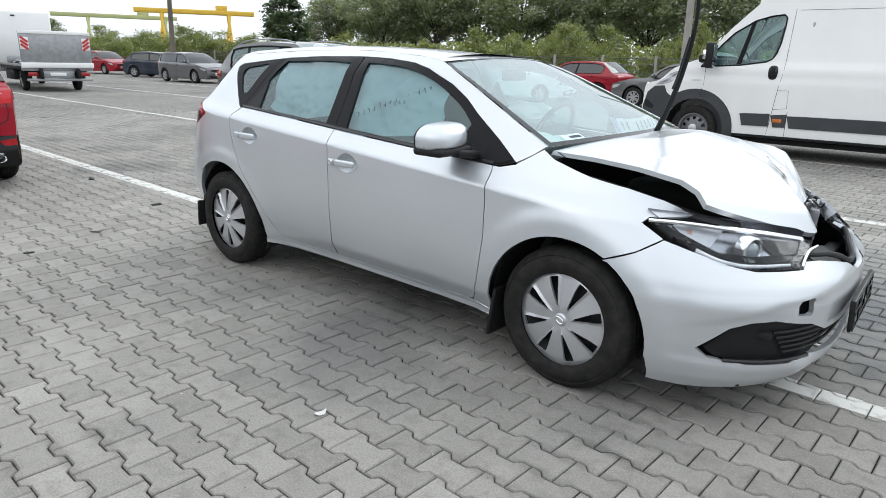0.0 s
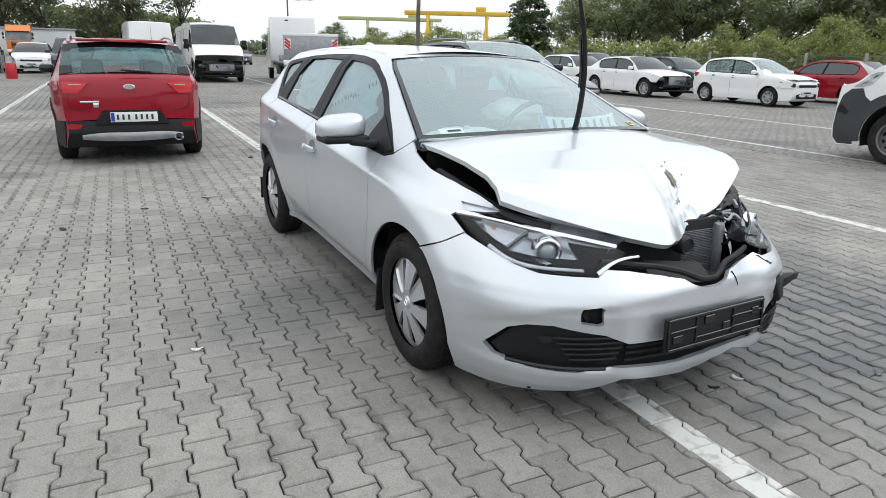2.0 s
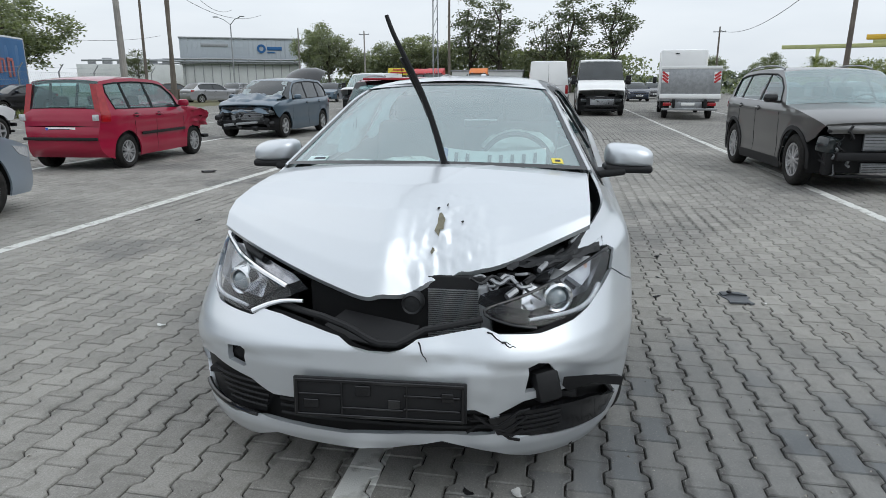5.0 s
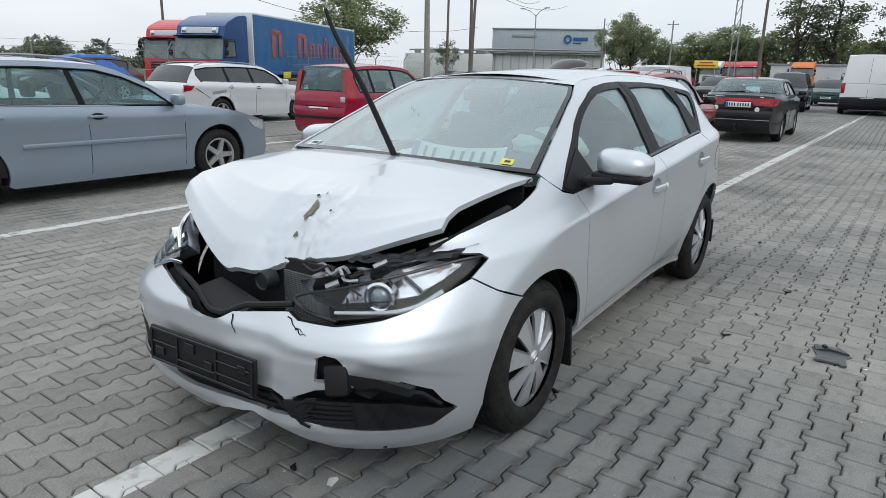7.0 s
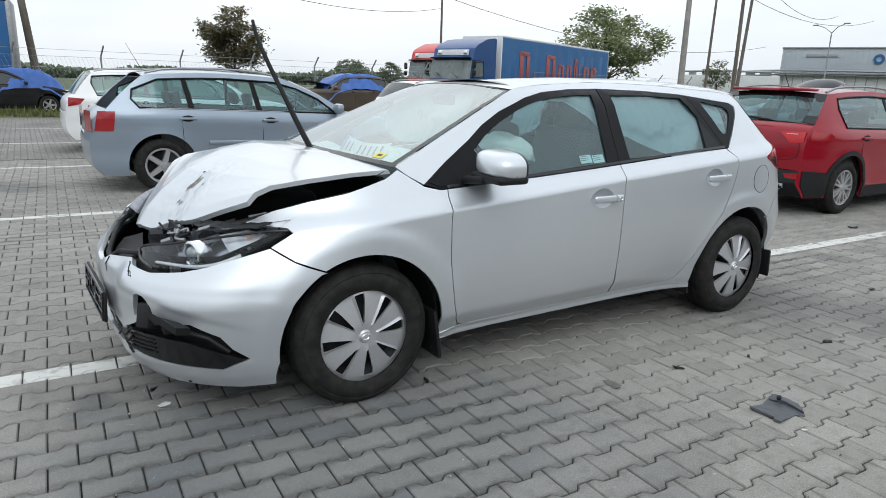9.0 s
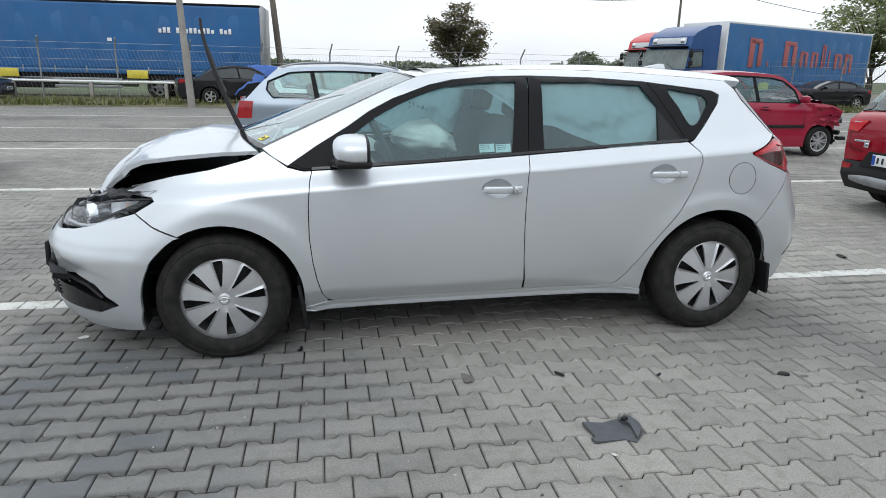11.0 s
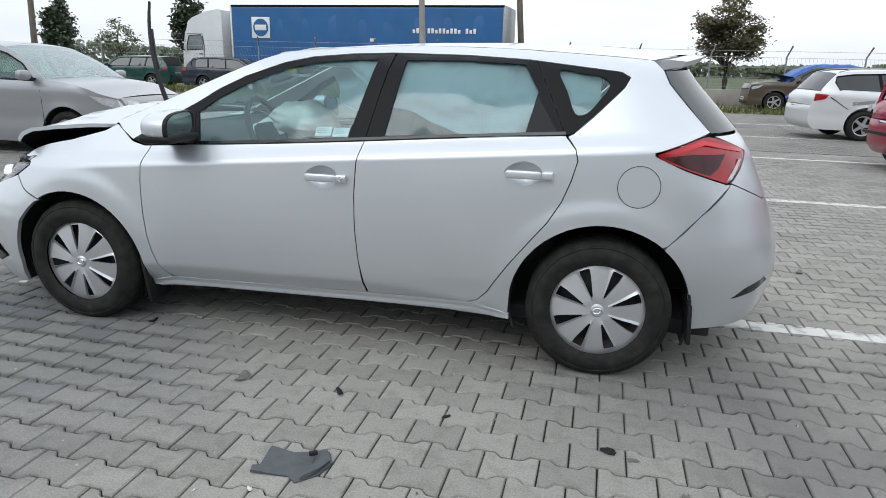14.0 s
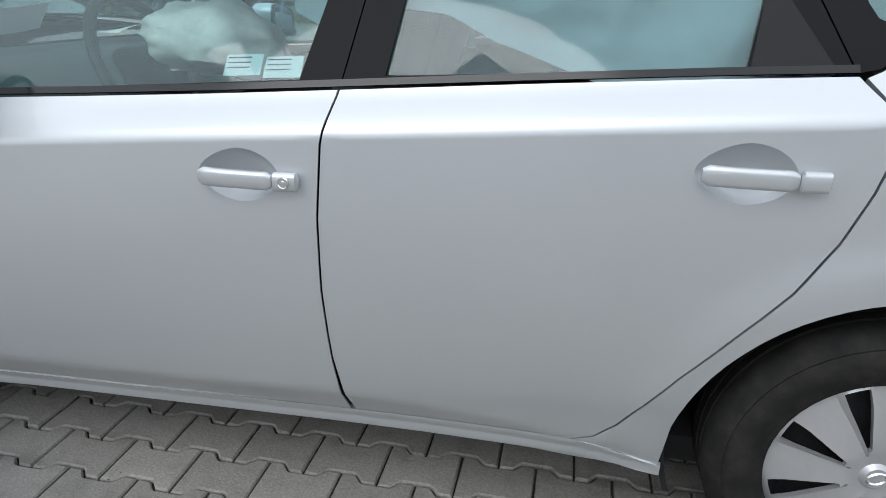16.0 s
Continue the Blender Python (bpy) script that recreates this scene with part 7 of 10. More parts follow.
def make_van(label, m, color="white", **kw):
    """A panel van: glazed cab, closed box, sliding door and rear doors."""
    v, vc, vsw, (vxf, vxr, vaf, var_) = make_car("panel_van", label, m, color, "white vans", **dict(van_kw, **kw))
    for s in (1, -1):
        back_edge = lambda z: lerp_table(z, (0.38, 0.51, 1.02, 1.35, 2.23), (0.86, 0.84, 0.79, 0.74, 0.72))
        for gap in ([(back_edge(z), z) for z in np.linspace(0.37, 2.22, 14)], [(1.91, z) for z in np.linspace(1.07, 1.36, 5)], [(-1.45, z) for z in np.linspace(0.72, 2.2, 8)],
                    [(0.785, 1.035), (0.63, 1.04), (0.62, 0.775), (0.81, 0.755)], [(x, 2.20) for x in np.linspace(0.67, -2.8, 9)], [(0.60, z) for z in np.linspace(0.36, 0.72, 4)]):
            part("panel_gap", tube_bm([(x, s * (vsw(x, z) + 0.001), z) for x, z in gap], 0.0030, 4), M["dark"], v)
        on_van = lambda proud: (lambda a, b, s=s: (a, s * (vsw(a, b) + proud), b))
        if kw.get("front") is None:
            lamp = [(2.73, 1.055), (2.63, 1.13), (2.50, 1.235), (2.40, 1.28), (2.32, 1.285), (2.37, 1.20), (2.46, 1.105), (2.58, 1.065)]
            lens = part("swept_headlamp", skin(lamp, on_van(0.008), outward(s), step=(0.05, 0.05), rim=0.02), M["white_lens"], v)
            part("lamp_inner", skin(inset(lamp, 0.035), on_van(0.011), outward(s), step=(0.05, 0.05), rim=0.004), M["lamp_chrome"], lens)
            wing = [(vxf - 0.11, 0.22), (vxf - 0.03, 0.30), (vxf - 0.012, 0.48), (vxf - 0.025, 0.72), (vxf - 0.09, 0.93), (vxf - 0.22, 1.03), (2.57, 1.045), (2.515, 0.93)] + arc(vaf, 0.375, 0.60, 52, -14, 12)
            part("bumper_corner", skin(wing, on_van(0.006), outward(s), step=(0.08, 0.08), rim=0.02), M["clad_grey"], v)
            part("fog_recess", skin([(vxf - 0.24, 0.70), (vxf - 0.10, 0.80), (vxf - 0.05, 0.78), (vxf - 0.06, 0.68), (vxf - 0.20, 0.65)], on_van(0.009), outward(s), step=(0.06, 0.06), rim=0.004), M["black"], v)
            part("cladding_gap", tube_bm([(1.93, s * (vsw(1.93, z) + 0.017), z) for z in (0.89, 0.96, 1.03)], 0.003, 4), M["dark"], v)
            quick_box("wing_badge", (0.15, 0.006, 0.035), (2.03, s * (vsw(2.03, 1.16) + 0.004), 1.155), M["pale_silver"], v, 0.002)
        for x0, x1 in ((1.285, 0.842), (0.826, 0.605), (0.595, -1.50)):
            slab = [(x0, 0.665), (x0 - 0.05, 0.485), (x1, 0.49), (x1, 0.685), (x0 - 0.2 * (x0 - x1), 0.672)]
            part("side_moulding", skin(slab, on_van(0.014), outward(s), step=(0.3, 0.1), rim=0.02), M["clad_grey"], v)
        quick_box("side_marker", (0.13, 0.012, 0.055), (0.725, s * (vsw(0.72, 0.58) + 0.018), 0.585), M["orange_lens"], v, 0.008)
        bowl = [(0.89 + 0.068 * math.copysign(abs(math.cos(q)) ** 0.7, math.cos(q)), 1.30 + 0.105 * math.copysign(abs(math.sin(q)) ** 0.7, math.sin(q))) for q in [2 * math.pi * k / 24 for k in range(24)]]
        grip = part("handle_recess", skin(bowl, on_van(0.006), outward(s), step=(0.05, 0.05), rim=0.012), M["gloss_black"], v)
        quick_box("door_handle", (0.055, 0.03, 0.145), (0.895, s * (vsw(0.89, 1.30) + 0.016), 1.315), M["black"], grip, 0.014)
        cab_x, cab_z, vw = vc["cowl"][0] - 0.15, vc["cowl"][1] - 0.01, vc["W"]
        shell = quick_box("big_mirror", (0.13, 0.22, 0.40), (cab_x, s * (vw + 0.18), cab_z), M["black"], v, 0.05)
        quick_box("mirror_glass", (0.006, 0.17, 0.24), (cab_x - 0.069, s * (vw + 0.18), cab_z + 0.04), M["mirror"], shell, 0.002)
        quick_box("mirror_glass", (0.006, 0.17, 0.075), (cab_x - 0.069, s * (vw + 0.18), cab_z - 0.14), M["mirror"], shell, 0.002)
        quick_box("mirror_arm", (0.08, 0.16, 0.05), (cab_x + 0.03, s * (vw + 0.05), cab_z - 0.08), M["black"], shell, 0.015)
        quick_box("mirror_lamp", (0.05, 0.03, 0.14), (cab_x + 0.06, s * (vw + 0.285), cab_z + 0.01), M["chrome"], shell, 0.01)
        quick_box("rear_lamp", (0.03, 0.14, 0.42), (vxr - 0.02, s * 0.90, 1.10), M["red_lens"], v, 0.02)
    part("door_gap", tube_bm([(vxr - 0.075, 0, 0.6), (vxr - 0.01, 0, 1.3), (vxr + 0.04, 0, 2.3)], 0.006, 4), M["dark"], v)
    return v
make_van("white high-roof panel van with grey bumper and black cladding", pose(0.52, 8.98, 0, 0, 0, BACK + 1), cabin=True)
make_van("dented white panel van seen from its rear doors", pose(-32.6, 0.45, 0, 0, 0, BACK + 1))
make_van("white panel van with its front stripped", pose(-28.6, 2.85, 0, 0, 0, -1), front="open")
hurt = make_van("crashed silver van with a burst front and an open door", pose(-30.4, -8.6, 0, 0, 0, -6), wb=3.2, W=0.95, H=1.95, fo=0.80, ro=0.9, cowl=(1.45, 1.25), roof_f=(0.75, 1.85), roof_r=(-2.3, 1.92), glass_r=(-2.45, 1.1), belt=1.15, dlo=(1.45, 0.55), pillars=(0.4,), front="open", clad=False, glazing=None, sill_z=0.22, arch_gap=0.065, color="pale_silver", cabin=True)
leaf = [(0.0, 0.36), (0.92, 0.36), (1.00, 0.80), (0.96, 1.15), (0.88, 1.72), (0.62, 1.76), (0.36, 1.62), (0.02, 1.16)]
pane_edge = [(0.14, 1.20), (0.40, 1.54), (0.62, 1.67), (0.81, 1.64), (0.88, 1.18)]
swing = lambda a, z: (1.32 - 0.60 * a, 0.97 + 0.80 * a - 0.10 * max(0, z - 1.15), z)
leaf_ob = part("open_door", skin(leaf, swing, lambda c: (0.8, 0.6, 0), step=(0.2, 0.2), rim=0.05, holes=[pane_edge]), M["pale_silver"], hurt)
part("door_glass", skin(inset(pane_edge, -0.004), swing, lambda c: (0.8, 0.6, 0), step=(0.3, 0.3), rim=0), M["glass"], leaf_ob).visible_shadow = False
part("window_frame", tube_bm([swing(*p) for p in pane_edge + pane_edge[:1]], 0.018, 6), M["trim"], leaf_ob)
make_van("white panel van parked at the back of the yard", pose(-36.5, 3.3, 0, 0, 0, BACK))

# dark saloon and dark people carrier behind the crossover
blk, _, bsw, (_, bxr, _, _) = make_car("saloon_car", "old black saloon with a full-width red lamp band", pose(-14.9, -1.22, 0, 0, 0, BACK + 1), "black_paint", wb=2.51, fo=0.9, ro=1.0, W=0.85, H=1.45, R=0.30, belt=0.98, roof_f=(0.25, 1.41), roof_r=(-1.05, 1.41), glass_r=(-1.62, 1.12), deck=[(-1.95, 1.09), (-2.19, 1.075), (-2.235, 1.02), (-2.25, 0.87)], dlo=(0.72, -1.15), cabin=True, plate=False, lamp_r=[(-2.00, 0.98), (-2.235, 0.99), (-2.25, 0.83), (-2.06, 0.84)])
def on_boot(proud):
    """The saloon's tail over (y, z)."""
    def f(y, z):
        x = lerp_table(z, (0.36, 0.60, 0.72, 0.85, 1.0, 1.05), (bxr - 0.01, bxr - 0.03, bxr - 0.004, bxr, bxr + 0.012, bxr + 0.05))
        return (x - 0.05 * (1 - min(1, abs(y) / 0.71) ** 2.4) - proud, y, z)
    return f
for s in (1, -1):
    lens = part("tail_lamp", skin([(s * 0.715, 0.995), (s * 0.40, 0.985), (s * 0.20, 0.965), (s * 0.27, 0.925), (s * 0.33, 0.835), (s * 0.70, 0.825)], on_boot(0.010), back, step=(0.05, 0.04), rim=0.02), M["red_lens"], blk)
    part("lamp_window", skin([(s * 0.64, 0.93), (s * 0.44, 0.925), (s * 0.46, 0.875), (s * 0.64, 0.875)], on_boot(0.013), back, step=(0.05, 0.05), rim=0.004), M["bright_red"], lens)
    seam_pts = [on_boot(0.001)(s * q, z) for q, z in ((0.60, 1.03), (0.42, 0.80), (0.40, 0.72), (0.36, 0.69))]
    part("boot_gap", tube_bm(curve(seam_pts, 4), 0.004, 5), M["dark"], blk)
part("lamp_band", skin([(-0.30, 0.985), (0.30, 0.985), (0.24, 0.925), (-0.24, 0.925)], on_boot(0.008), back, step=(0.1, 0.04), rim=0.02), M["bright_red"], blk)
pl = quick_box("number_plate", (0.012, 0.52, 0.115), (bxr - 0.043, 0, 0.845), M["plate_white"], blk, 0.003)
quick_box("country_band", (0.004, 0.04, 0.10), (bxr - 0.0505, 0.235, 0.845), M["blue_plate"], pl, 0)
for k in range(8):
    quick_box("plate_bar", (0.004, 0.026, 0.066), (bxr - 0.0505, 0.185 - 0.053 * k - (0.02 if k > 2 else 0), 0.845), M["ink"], pl, 0)
for y0, z0 in ((0.47, 0.765), (-0.40, 0.745)):
    bm = lathe_bm([(0, 0.004), (0.050, 0.004), (0.052, 0)], 20)
    bm.transform(Matrix.Translation(on_boot(0.004)(y0, z0)) @ pose(0, 0, 0, 0, 0, 90))
    part("round_sticker", bm, M["plate_white"], blk)
for k in range(6):
    quick_box("model_badge", (0.006, 0.026, 0.030), on_boot(0.006)(0.50 - 0.034 * k, 1.010), M["chrome"], blk, 0.002)
quick_box("model_badge", (0.006, 0.09, 0.03), on_boot(0.006)(-0.46, 1.010), M["chrome"], blk, 0.002)
part("bumper_line", tube_bm([on_boot(0.006)(y, 0.515) for y in np.linspace(-0.68, 0.68, 15)], 0.008, 6), M["grey_metal"], blk)
part("bumper_strip", skin([(-0.70, 0.655), (0.70, 0.655), (0.70, 0.585), (-0.70, 0.585)], on_boot(0.006), back, step=(0.1, 0.05), rim=0.02), M["black"], blk)
hook = part("tow_bar", tube_bm(curve([(bxr + 0.10, 0, 0.30), (bxr - 0.08, 0, 0.29), (bxr - 0.14, 0, 0.33), (bxr - 0.14, 0, 0.40)], 4), 0.018, 8), M["engine"], blk)
quick_box("hook_ball", (0.055, 0.055, 0.055), (bxr - 0.14, 0, 0.415), M["engine"], hook, 0.024)
part("aerial", tube_bm([(-0.95, 0, 1.43), (-1.08, 0, 1.60)], 0.005, 5, 0.003), M["black"], blk)
make_car("people_carrier", "dark people carrier with a damaged front", pose(-31.5, -2.7, 0, 0, 0, 2), "dark_blue", H=1.75, W=0.9, cowl=(1.1, 1.1), roof_f=(0.5, 1.66), roof_r=(-1.8, 1.70), glass_r=(-2.0, 1.1), belt=1.02, dlo=(0.85, -1.8), pillars=(-0.2, -1.1), front="open")

# light silver hatch facing the other row
nis, _, _, (nxf, _, _, _) = make_car("hatchback_car", "silver compact hatchback with dark grille and fog lights", pose(6.9, -4.86, 0, 0, 0, BACK), "nissan_silver", cabin=True, wb=2.6, fo=0.82, ro=0.85, W=0.85, H=1.53, R=0.31, hood=0.84, nose_z=0.74, cowl=(1.02, 1.06), roof_f=(0.30, 1.47), roof_r=(-1.45, 1.48), glass_r=(-1.9, 1.06), belt=0.98, dlo=(0.85, -1.5), pillars=(-0.2,))
for s in (1, -1):
    quick_box("fog_light", (0.03, 0.13, 0.10), (nxf - 0.02, s * 0.60, 0.42), M["black"], nis, 0.03)
    vs, fs = grid(lambda u, v: (nxf + 0.055 - 0.12 * v ** 2 - 0.05 * u, s * (0.42 + 0.29 * v), 0.70 + 0.10 * u * (0.5 + 0.5 * v)), 3, 6)
    sheet("headlamp", vs, fs, M["white_lens"], nis)
quick_box("chrome_bar", (0.02, 0.6, 0.035), (nxf + 0.06, 0, 0.735), M["chrome"], nis, 0.01)

# the white row by the fence
hatch, _, hsw, (hxf, _, _, _) = make_car("hatchback_car", "small white hatchback with a dented front wing", pose(-11.45, 17.60, 0, 0, 0, 1), "white", "cars by the fence", wb=2.45, fo=0.72, ro=0.63, W=0.83, H=1.50, R=0.29, hood=0.82, nose_z=0.70, cowl=(0.95, 1.02), roof_f=(0.25, 1.43), roof_r=(-1.30, 1.44), glass_r=(-1.72, 1.05), dlo=(0.72, -1.35), rim="alloy7", cabin=True)
for sd in (1, -1):
    hurt_wing = lambda u, v: (hxf - 0.45 + 0.42 * u, sd * (hsw(hxf - 0.45 + 0.42 * u, 0.70) + 0.012 + 0.03 * noise.noise((6 * u, 5 * v, sd))), 0.60 + 0.20 * v * (1 - 0.25 * u) + 0.02 * noise.noise((8 * u, 4 * v, 3)))
    sheet("dented_wing", *grid(hurt_wing, 10, 5), M["white"], hatch, angle=60)
    quick_box("bare_lamp", (0.14, 0.22, 0.13), (hxf - 0.07, sd * 0.56, 0.68), M["gloss_black"], hatch, 0.04, pose(0, 0, 0, 0, 0, -sd * 25))
lifted = lambda u, v: (hxf - 0.42 + 0.44 * u, (2 * v - 1) * (0.68 - 0.08 * u), 0.87 - 0.03 * u + 0.035 * noise.noise((3 * u, 4 * v, 7)))
sheet("lifted_bonnet_edge", *grid(lifted, 8, 12), M["white"], hatch, angle=60)
for k in range(5):
    quick_box("bumper_slot", (0.02, 0.16, 0.03), (hxf + 0.055 - 0.008 * abs(k - 2), 0.42 - 0.21 * k, 0.40 + 0.03 * (k % 2)), M["black"], hatch, 0.008, pose(0, 0, 0, 6 * (k - 2), 0, 0))
make_car("saloon_car", "white saloon with a torn-off front and lifted bonnet", pose(-16.0, 16.7, 0, 0, 0, 1), "white", "cars by the fence", wb=2.7, fo=0.85, ro=1.05, W=0.9, H=1.45, R=0.33, roof_r=(-1.1, 1.40), glass_r=(-1.75, 1.02), deck=[(-2.2, 1.0), (-2.38, 0.95)], dlo=(0.72, -1.2), front="open", rim="alloy7")
wh = make_car("hatchback_car", "white hatchback with a yellow and black door sign", pose(-20.4, 17.3, 0, 0, 0, 1), "white", "cars by the fence", wb=2.55, H=1.47, front="open", rim="alloy7")[0]
quick_box("door_sign", (0.36, 0.012, 0.55), (-0.55, -0.885, 0.62), M["yellow"], wh, 0.004)
quick_box("sign_shape", (0.22, 0.012, 0.28), (-0.55, -0.894, 0.64), M["ink"], wh, 0.004)
make_car("saloon_car", "dark grey saloon with bright alloy wheels", pose(-5.7, 18.4, 0, 0, 0, BACK), "graphite", "cars by the fence", wb=2.75, fo=0.9, ro=1.1, W=0.91, H=1.46, R=0.33, roof_r=(-1.2, 1.40), glass_r=(-1.85, 1.03), deck=[(-2.3, 1.0), (-2.46, 0.95)], dlo=(0.72, -1.3), rim="alloy7", trim="chrome")
make_car("hatchback_car", "red hatchback parked along the fence", pose(-11.4, 21.6, 0, 0, 0, BACK), "red", "cars by the fence", W=0.87)
make_car("hatchback_car", "dark green hatchback parked along the fence", pose(-18.3, 21.2, 0, 0, 0, 0), "green", "cars by the fence")
make_car("estate_car", "dark estate car parked along the fence", pose(-23.6, 21.0, 0, 0, 0, 0), "dark_blue", "cars by the fence", H=1.62, roof_f=(0.2, 1.55), roof_r=(-1.8, 1.55), glass_r=(-2.1, 1.1), belt=1.0, dlo=(0.7, -1.8))
make_car("estate_car", "grey estate car at the far end of the yard", pose(-30.0, 14.8, 0, 0, 0, 4), "graphite", "far cars", roof_r=(-1.8, 1.44), glass_r=(-2.0, 1.05), dlo=(0.7, -1.8))
make_car("saloon_car", "red saloon at the far end of the yard", pose(-27.0, 16.6, 0, 0, 0, BACK), "red", "far cars", roof_r=(-1.0, 1.40), glass_r=(-1.6, 1.02), deck=[(-2.0, 1.0), (-2.1, 0.95)], dlo=(0.72, -1.1))
make_car("hatchback_car", "black hatchback at the far end of the yard", pose(-37.0, 16.6, 0, 0, 0, 30), "dark_blue", "far cars")
make_car("hatchback_car", "red hatchback far off by the hedge", pose(-44.5, 16.4, 0, 0, 0, 8), "red", "far cars")
make_car("hatchback_car", "orange-red hatchback far off by the hedge", pose(-42.5, 18.6, 0, 0, 0, 150), "red", "far cars")
# row before the grey hall
for k, (x, y, yaw, col, lab) in enumerate(((-43, -24.5, 150, "nissan_silver", "silver estate car far off before the hall"), (-46, -20.5, 10, "dark_blue", "dark estate car far off before the hall"), (-48, -16.8, 5, "slate", "dark car far off before the hall"), (-50, -34, 170, "dark_blue", "dark car far off by the hall fence"), (-47, -30, 160, "brown", "burnt orange-brown car far off by the hall fence"), (-52, -27, 0, "nissan_silver", "silver car far off by the hall fence"), (-36, -6.8, 0, "black_paint", "dark hatchback at the back of the yard"), (-37, -4.6, 0, "white", "white hatchback at the back of the yard"), (-41, -1.8, 0, "green", "dark green hatchback at the back of the yard"), (-52, 7.4, 4, "dark_blue", "blue car at the back of the yard"), (-60, 10, 0, "graphite", "grey car at the back of the yard"), (-49, -13, 0, "graphite", "grey car at the back of the yard"))):
    make_car("hatchback_car", lab, pose(x, y, 0, 0, 0, yaw), col, "far cars")
# white estate behind the blue-grey one
make_car("estate_car", "white estate car in the second row", pose(-0.55, -11.1, 0, 0, 0, BACK), "white", cabin=True, wb=2.7, ro=1.0, roof_r=(-1.9, 1.44), glass_r=(-2.2, 1.05), dlo=(0.72, -1.9), pillars=(-0.25, -1.0), rails=True)
# cars on the verge
make_car("coupe_car", "black coupe on the grass verge", pose(-24.2, -24.7, 0, 0, 0, -4), "black_paint", "cars on the verge", H=1.38, roof_f=(0.1, 1.34), roof_r=(-1.0, 1.33), glass_r=(-1.8, 1.0), deck=[(-2.05, 0.98)], dlo=(0.6, -1.2))
make_car("saloon_car", "black saloon half under a blue tarpaulin", pose(3.2, -23.8, 0, 0, 0, BACK + 14), "black_paint", "cars on the verge", wb=2.75, ro=1.1, roof_r=(-1.1, 1.40), glass_r=(-1.75, 1.02), deck=[(-2.2, 1.0), (-2.45, 0.95)], dlo=(0.72, -1.2), trim="chrome")
make_car("estate_car", "dark blue estate car on the verge", pose(14.4, -24.9, 0, 0, 0, BACK + 2), "dark_blue", "cars on the verge", wb=2.83, fo=0.9, ro=1.1, W=0.9, H=1.5, roof_r=(-1.95, 1.44), glass_r=(-2.3, 1.05), dlo=(0.75, -2.0), pillars=(-0.3, -1.15))
make_car("estate_car", "dark green estate car with a smashed tail", pose(20.2, -25.2, 0, 0, 0, 4), "green", "cars on the verge", wb=2.8, roof_r=(-1.85, 1.44), glass_r=(-2.15, 1.05), dlo=(0.75, -1.9), pillars=(-0.3, -1.1), rear_open=True)
suv = make_car("suv_car", "brown SUV with its bonnet up under a blue tarpaulin", pose(-9.4, -23.9, 0, 0, 0, -1), "brown", "cars on the verge", wb=2.77, fo=0.88, ro=0.95, W=0.94, H=1.68, R=0.355, hood=1.0, nose_z=0.86, cowl=(0.9, 1.12), roof_f=(0.2, 1.6), roof_r=(-1.7, 1.6), glass_r=(-2.1, 1.15), belt=1.05, dlo=(0.7, -1.7), rim="alloy", clad=False)[0]
quick_box("raised_bonnet", (0.9, 1.5, 0.04), (1.25, 0, 1.32), M["dark"], suv, 0.015, pose(0, 0, 0, 0, -9, 0))


def tarp(m, L, Wd, H, seed, label):
    """A tied-down sheet thrown over a car roof."""
    def f(u, v):
        a, b = 2 * u - 1, 2 * v - 1
        z = H * (1 - 0.35 * abs(a) ** 3) - 0.62 * max(0, abs(b) - 0.62) / 0.38 + 0.05 * noise.noise((6 * a, 5 * b, seed)) + 0.02 * noise.noise((17 * a, 14 * b, seed))
        return (L / 2 * a, Wd * b * (1 - 0.12 * (1 - abs(b))) + 0.03 * noise.noise((8 * a, 3 * b, seed + 5)), z)
    ob = sheet("tarpaulin", *grid(f, 30, 20), M["tarp"], None, angle=60)
    ob.matrix_world = m
    return tagged(ob, label, "tarpaulin")
tarp(pose(-10.0, -23.9, 0, 0, 0, -1), 3.3, 0.99, 1.74, 1, "creased blue tarpaulin over the brown SUV roof")
tarp(pose(2.5, -24.0, 0, 0, 0, 14), 2.4, 0.95, 1.49, 7, "creased blue tarpaulin over the black saloon roof")


# ---- surroundings: lorries, fences, poles, buildings, trees ----
for nm, col, ro in (("lorry_blue", (0.012, 0.105, 0.29), 0.5), ("dull_blue", (0.020, 0.115, 0.29), 0.55), ("cab_blue", (0.008, 0.060, 0.20), 0.3), ("cab_white", (0.70, 0.71, 0.72), 0.35), ("cab_red", (0.50, 0.025, 0.03), 0.35), ("letter_red", (0.33, 0.09, 0.085), 0.6), ("crane_yellow", (0.80, 0.50, 0.05), 0.5), ("crane_pale", (0.50, 0.52, 0.24), 0.55), ("orange", (0.65, 0.18, 0.03), 0.4)):
    M[nm] = surface(nm, col, ro, vary=0.10, scale=0.7, fine=12, dirt=0.10)
M["concrete"] = surface("weathered_concrete", (0.33, 0.31, 0.285), 0.9, vary=0.25, scale=1.5, fine=40, bump=0.2)
M["wood_pole"] = surface("weathered_wooden_pole", (0.17, 0.145, 0.12), 0.9, vary=0.3, scale=2.0, fine=30, bump=0.3)
M["hall_grey"] = surface("grey_metal_cladding", (0.42, 0.455, 0.49), 0.6, vary=0.06, scale=0.15, fine=1.5)
M["hall_white"] = surface("white_wall_cladding", (0.60, 0.61, 0.60), 0.7, vary=0.12, scale=0.3, fine=3)
M["beige"] = surface("beige_plaster", (0.40, 0.36, 0.30), 0.9, vary=0.15, scale=0.4, fine=4)
M["grass"] = surface("dry_grass_verge", (0.17, 0.16, 0.075), 0.95, vary=0.45, scale=0.9, fine=22, bump=0.6)
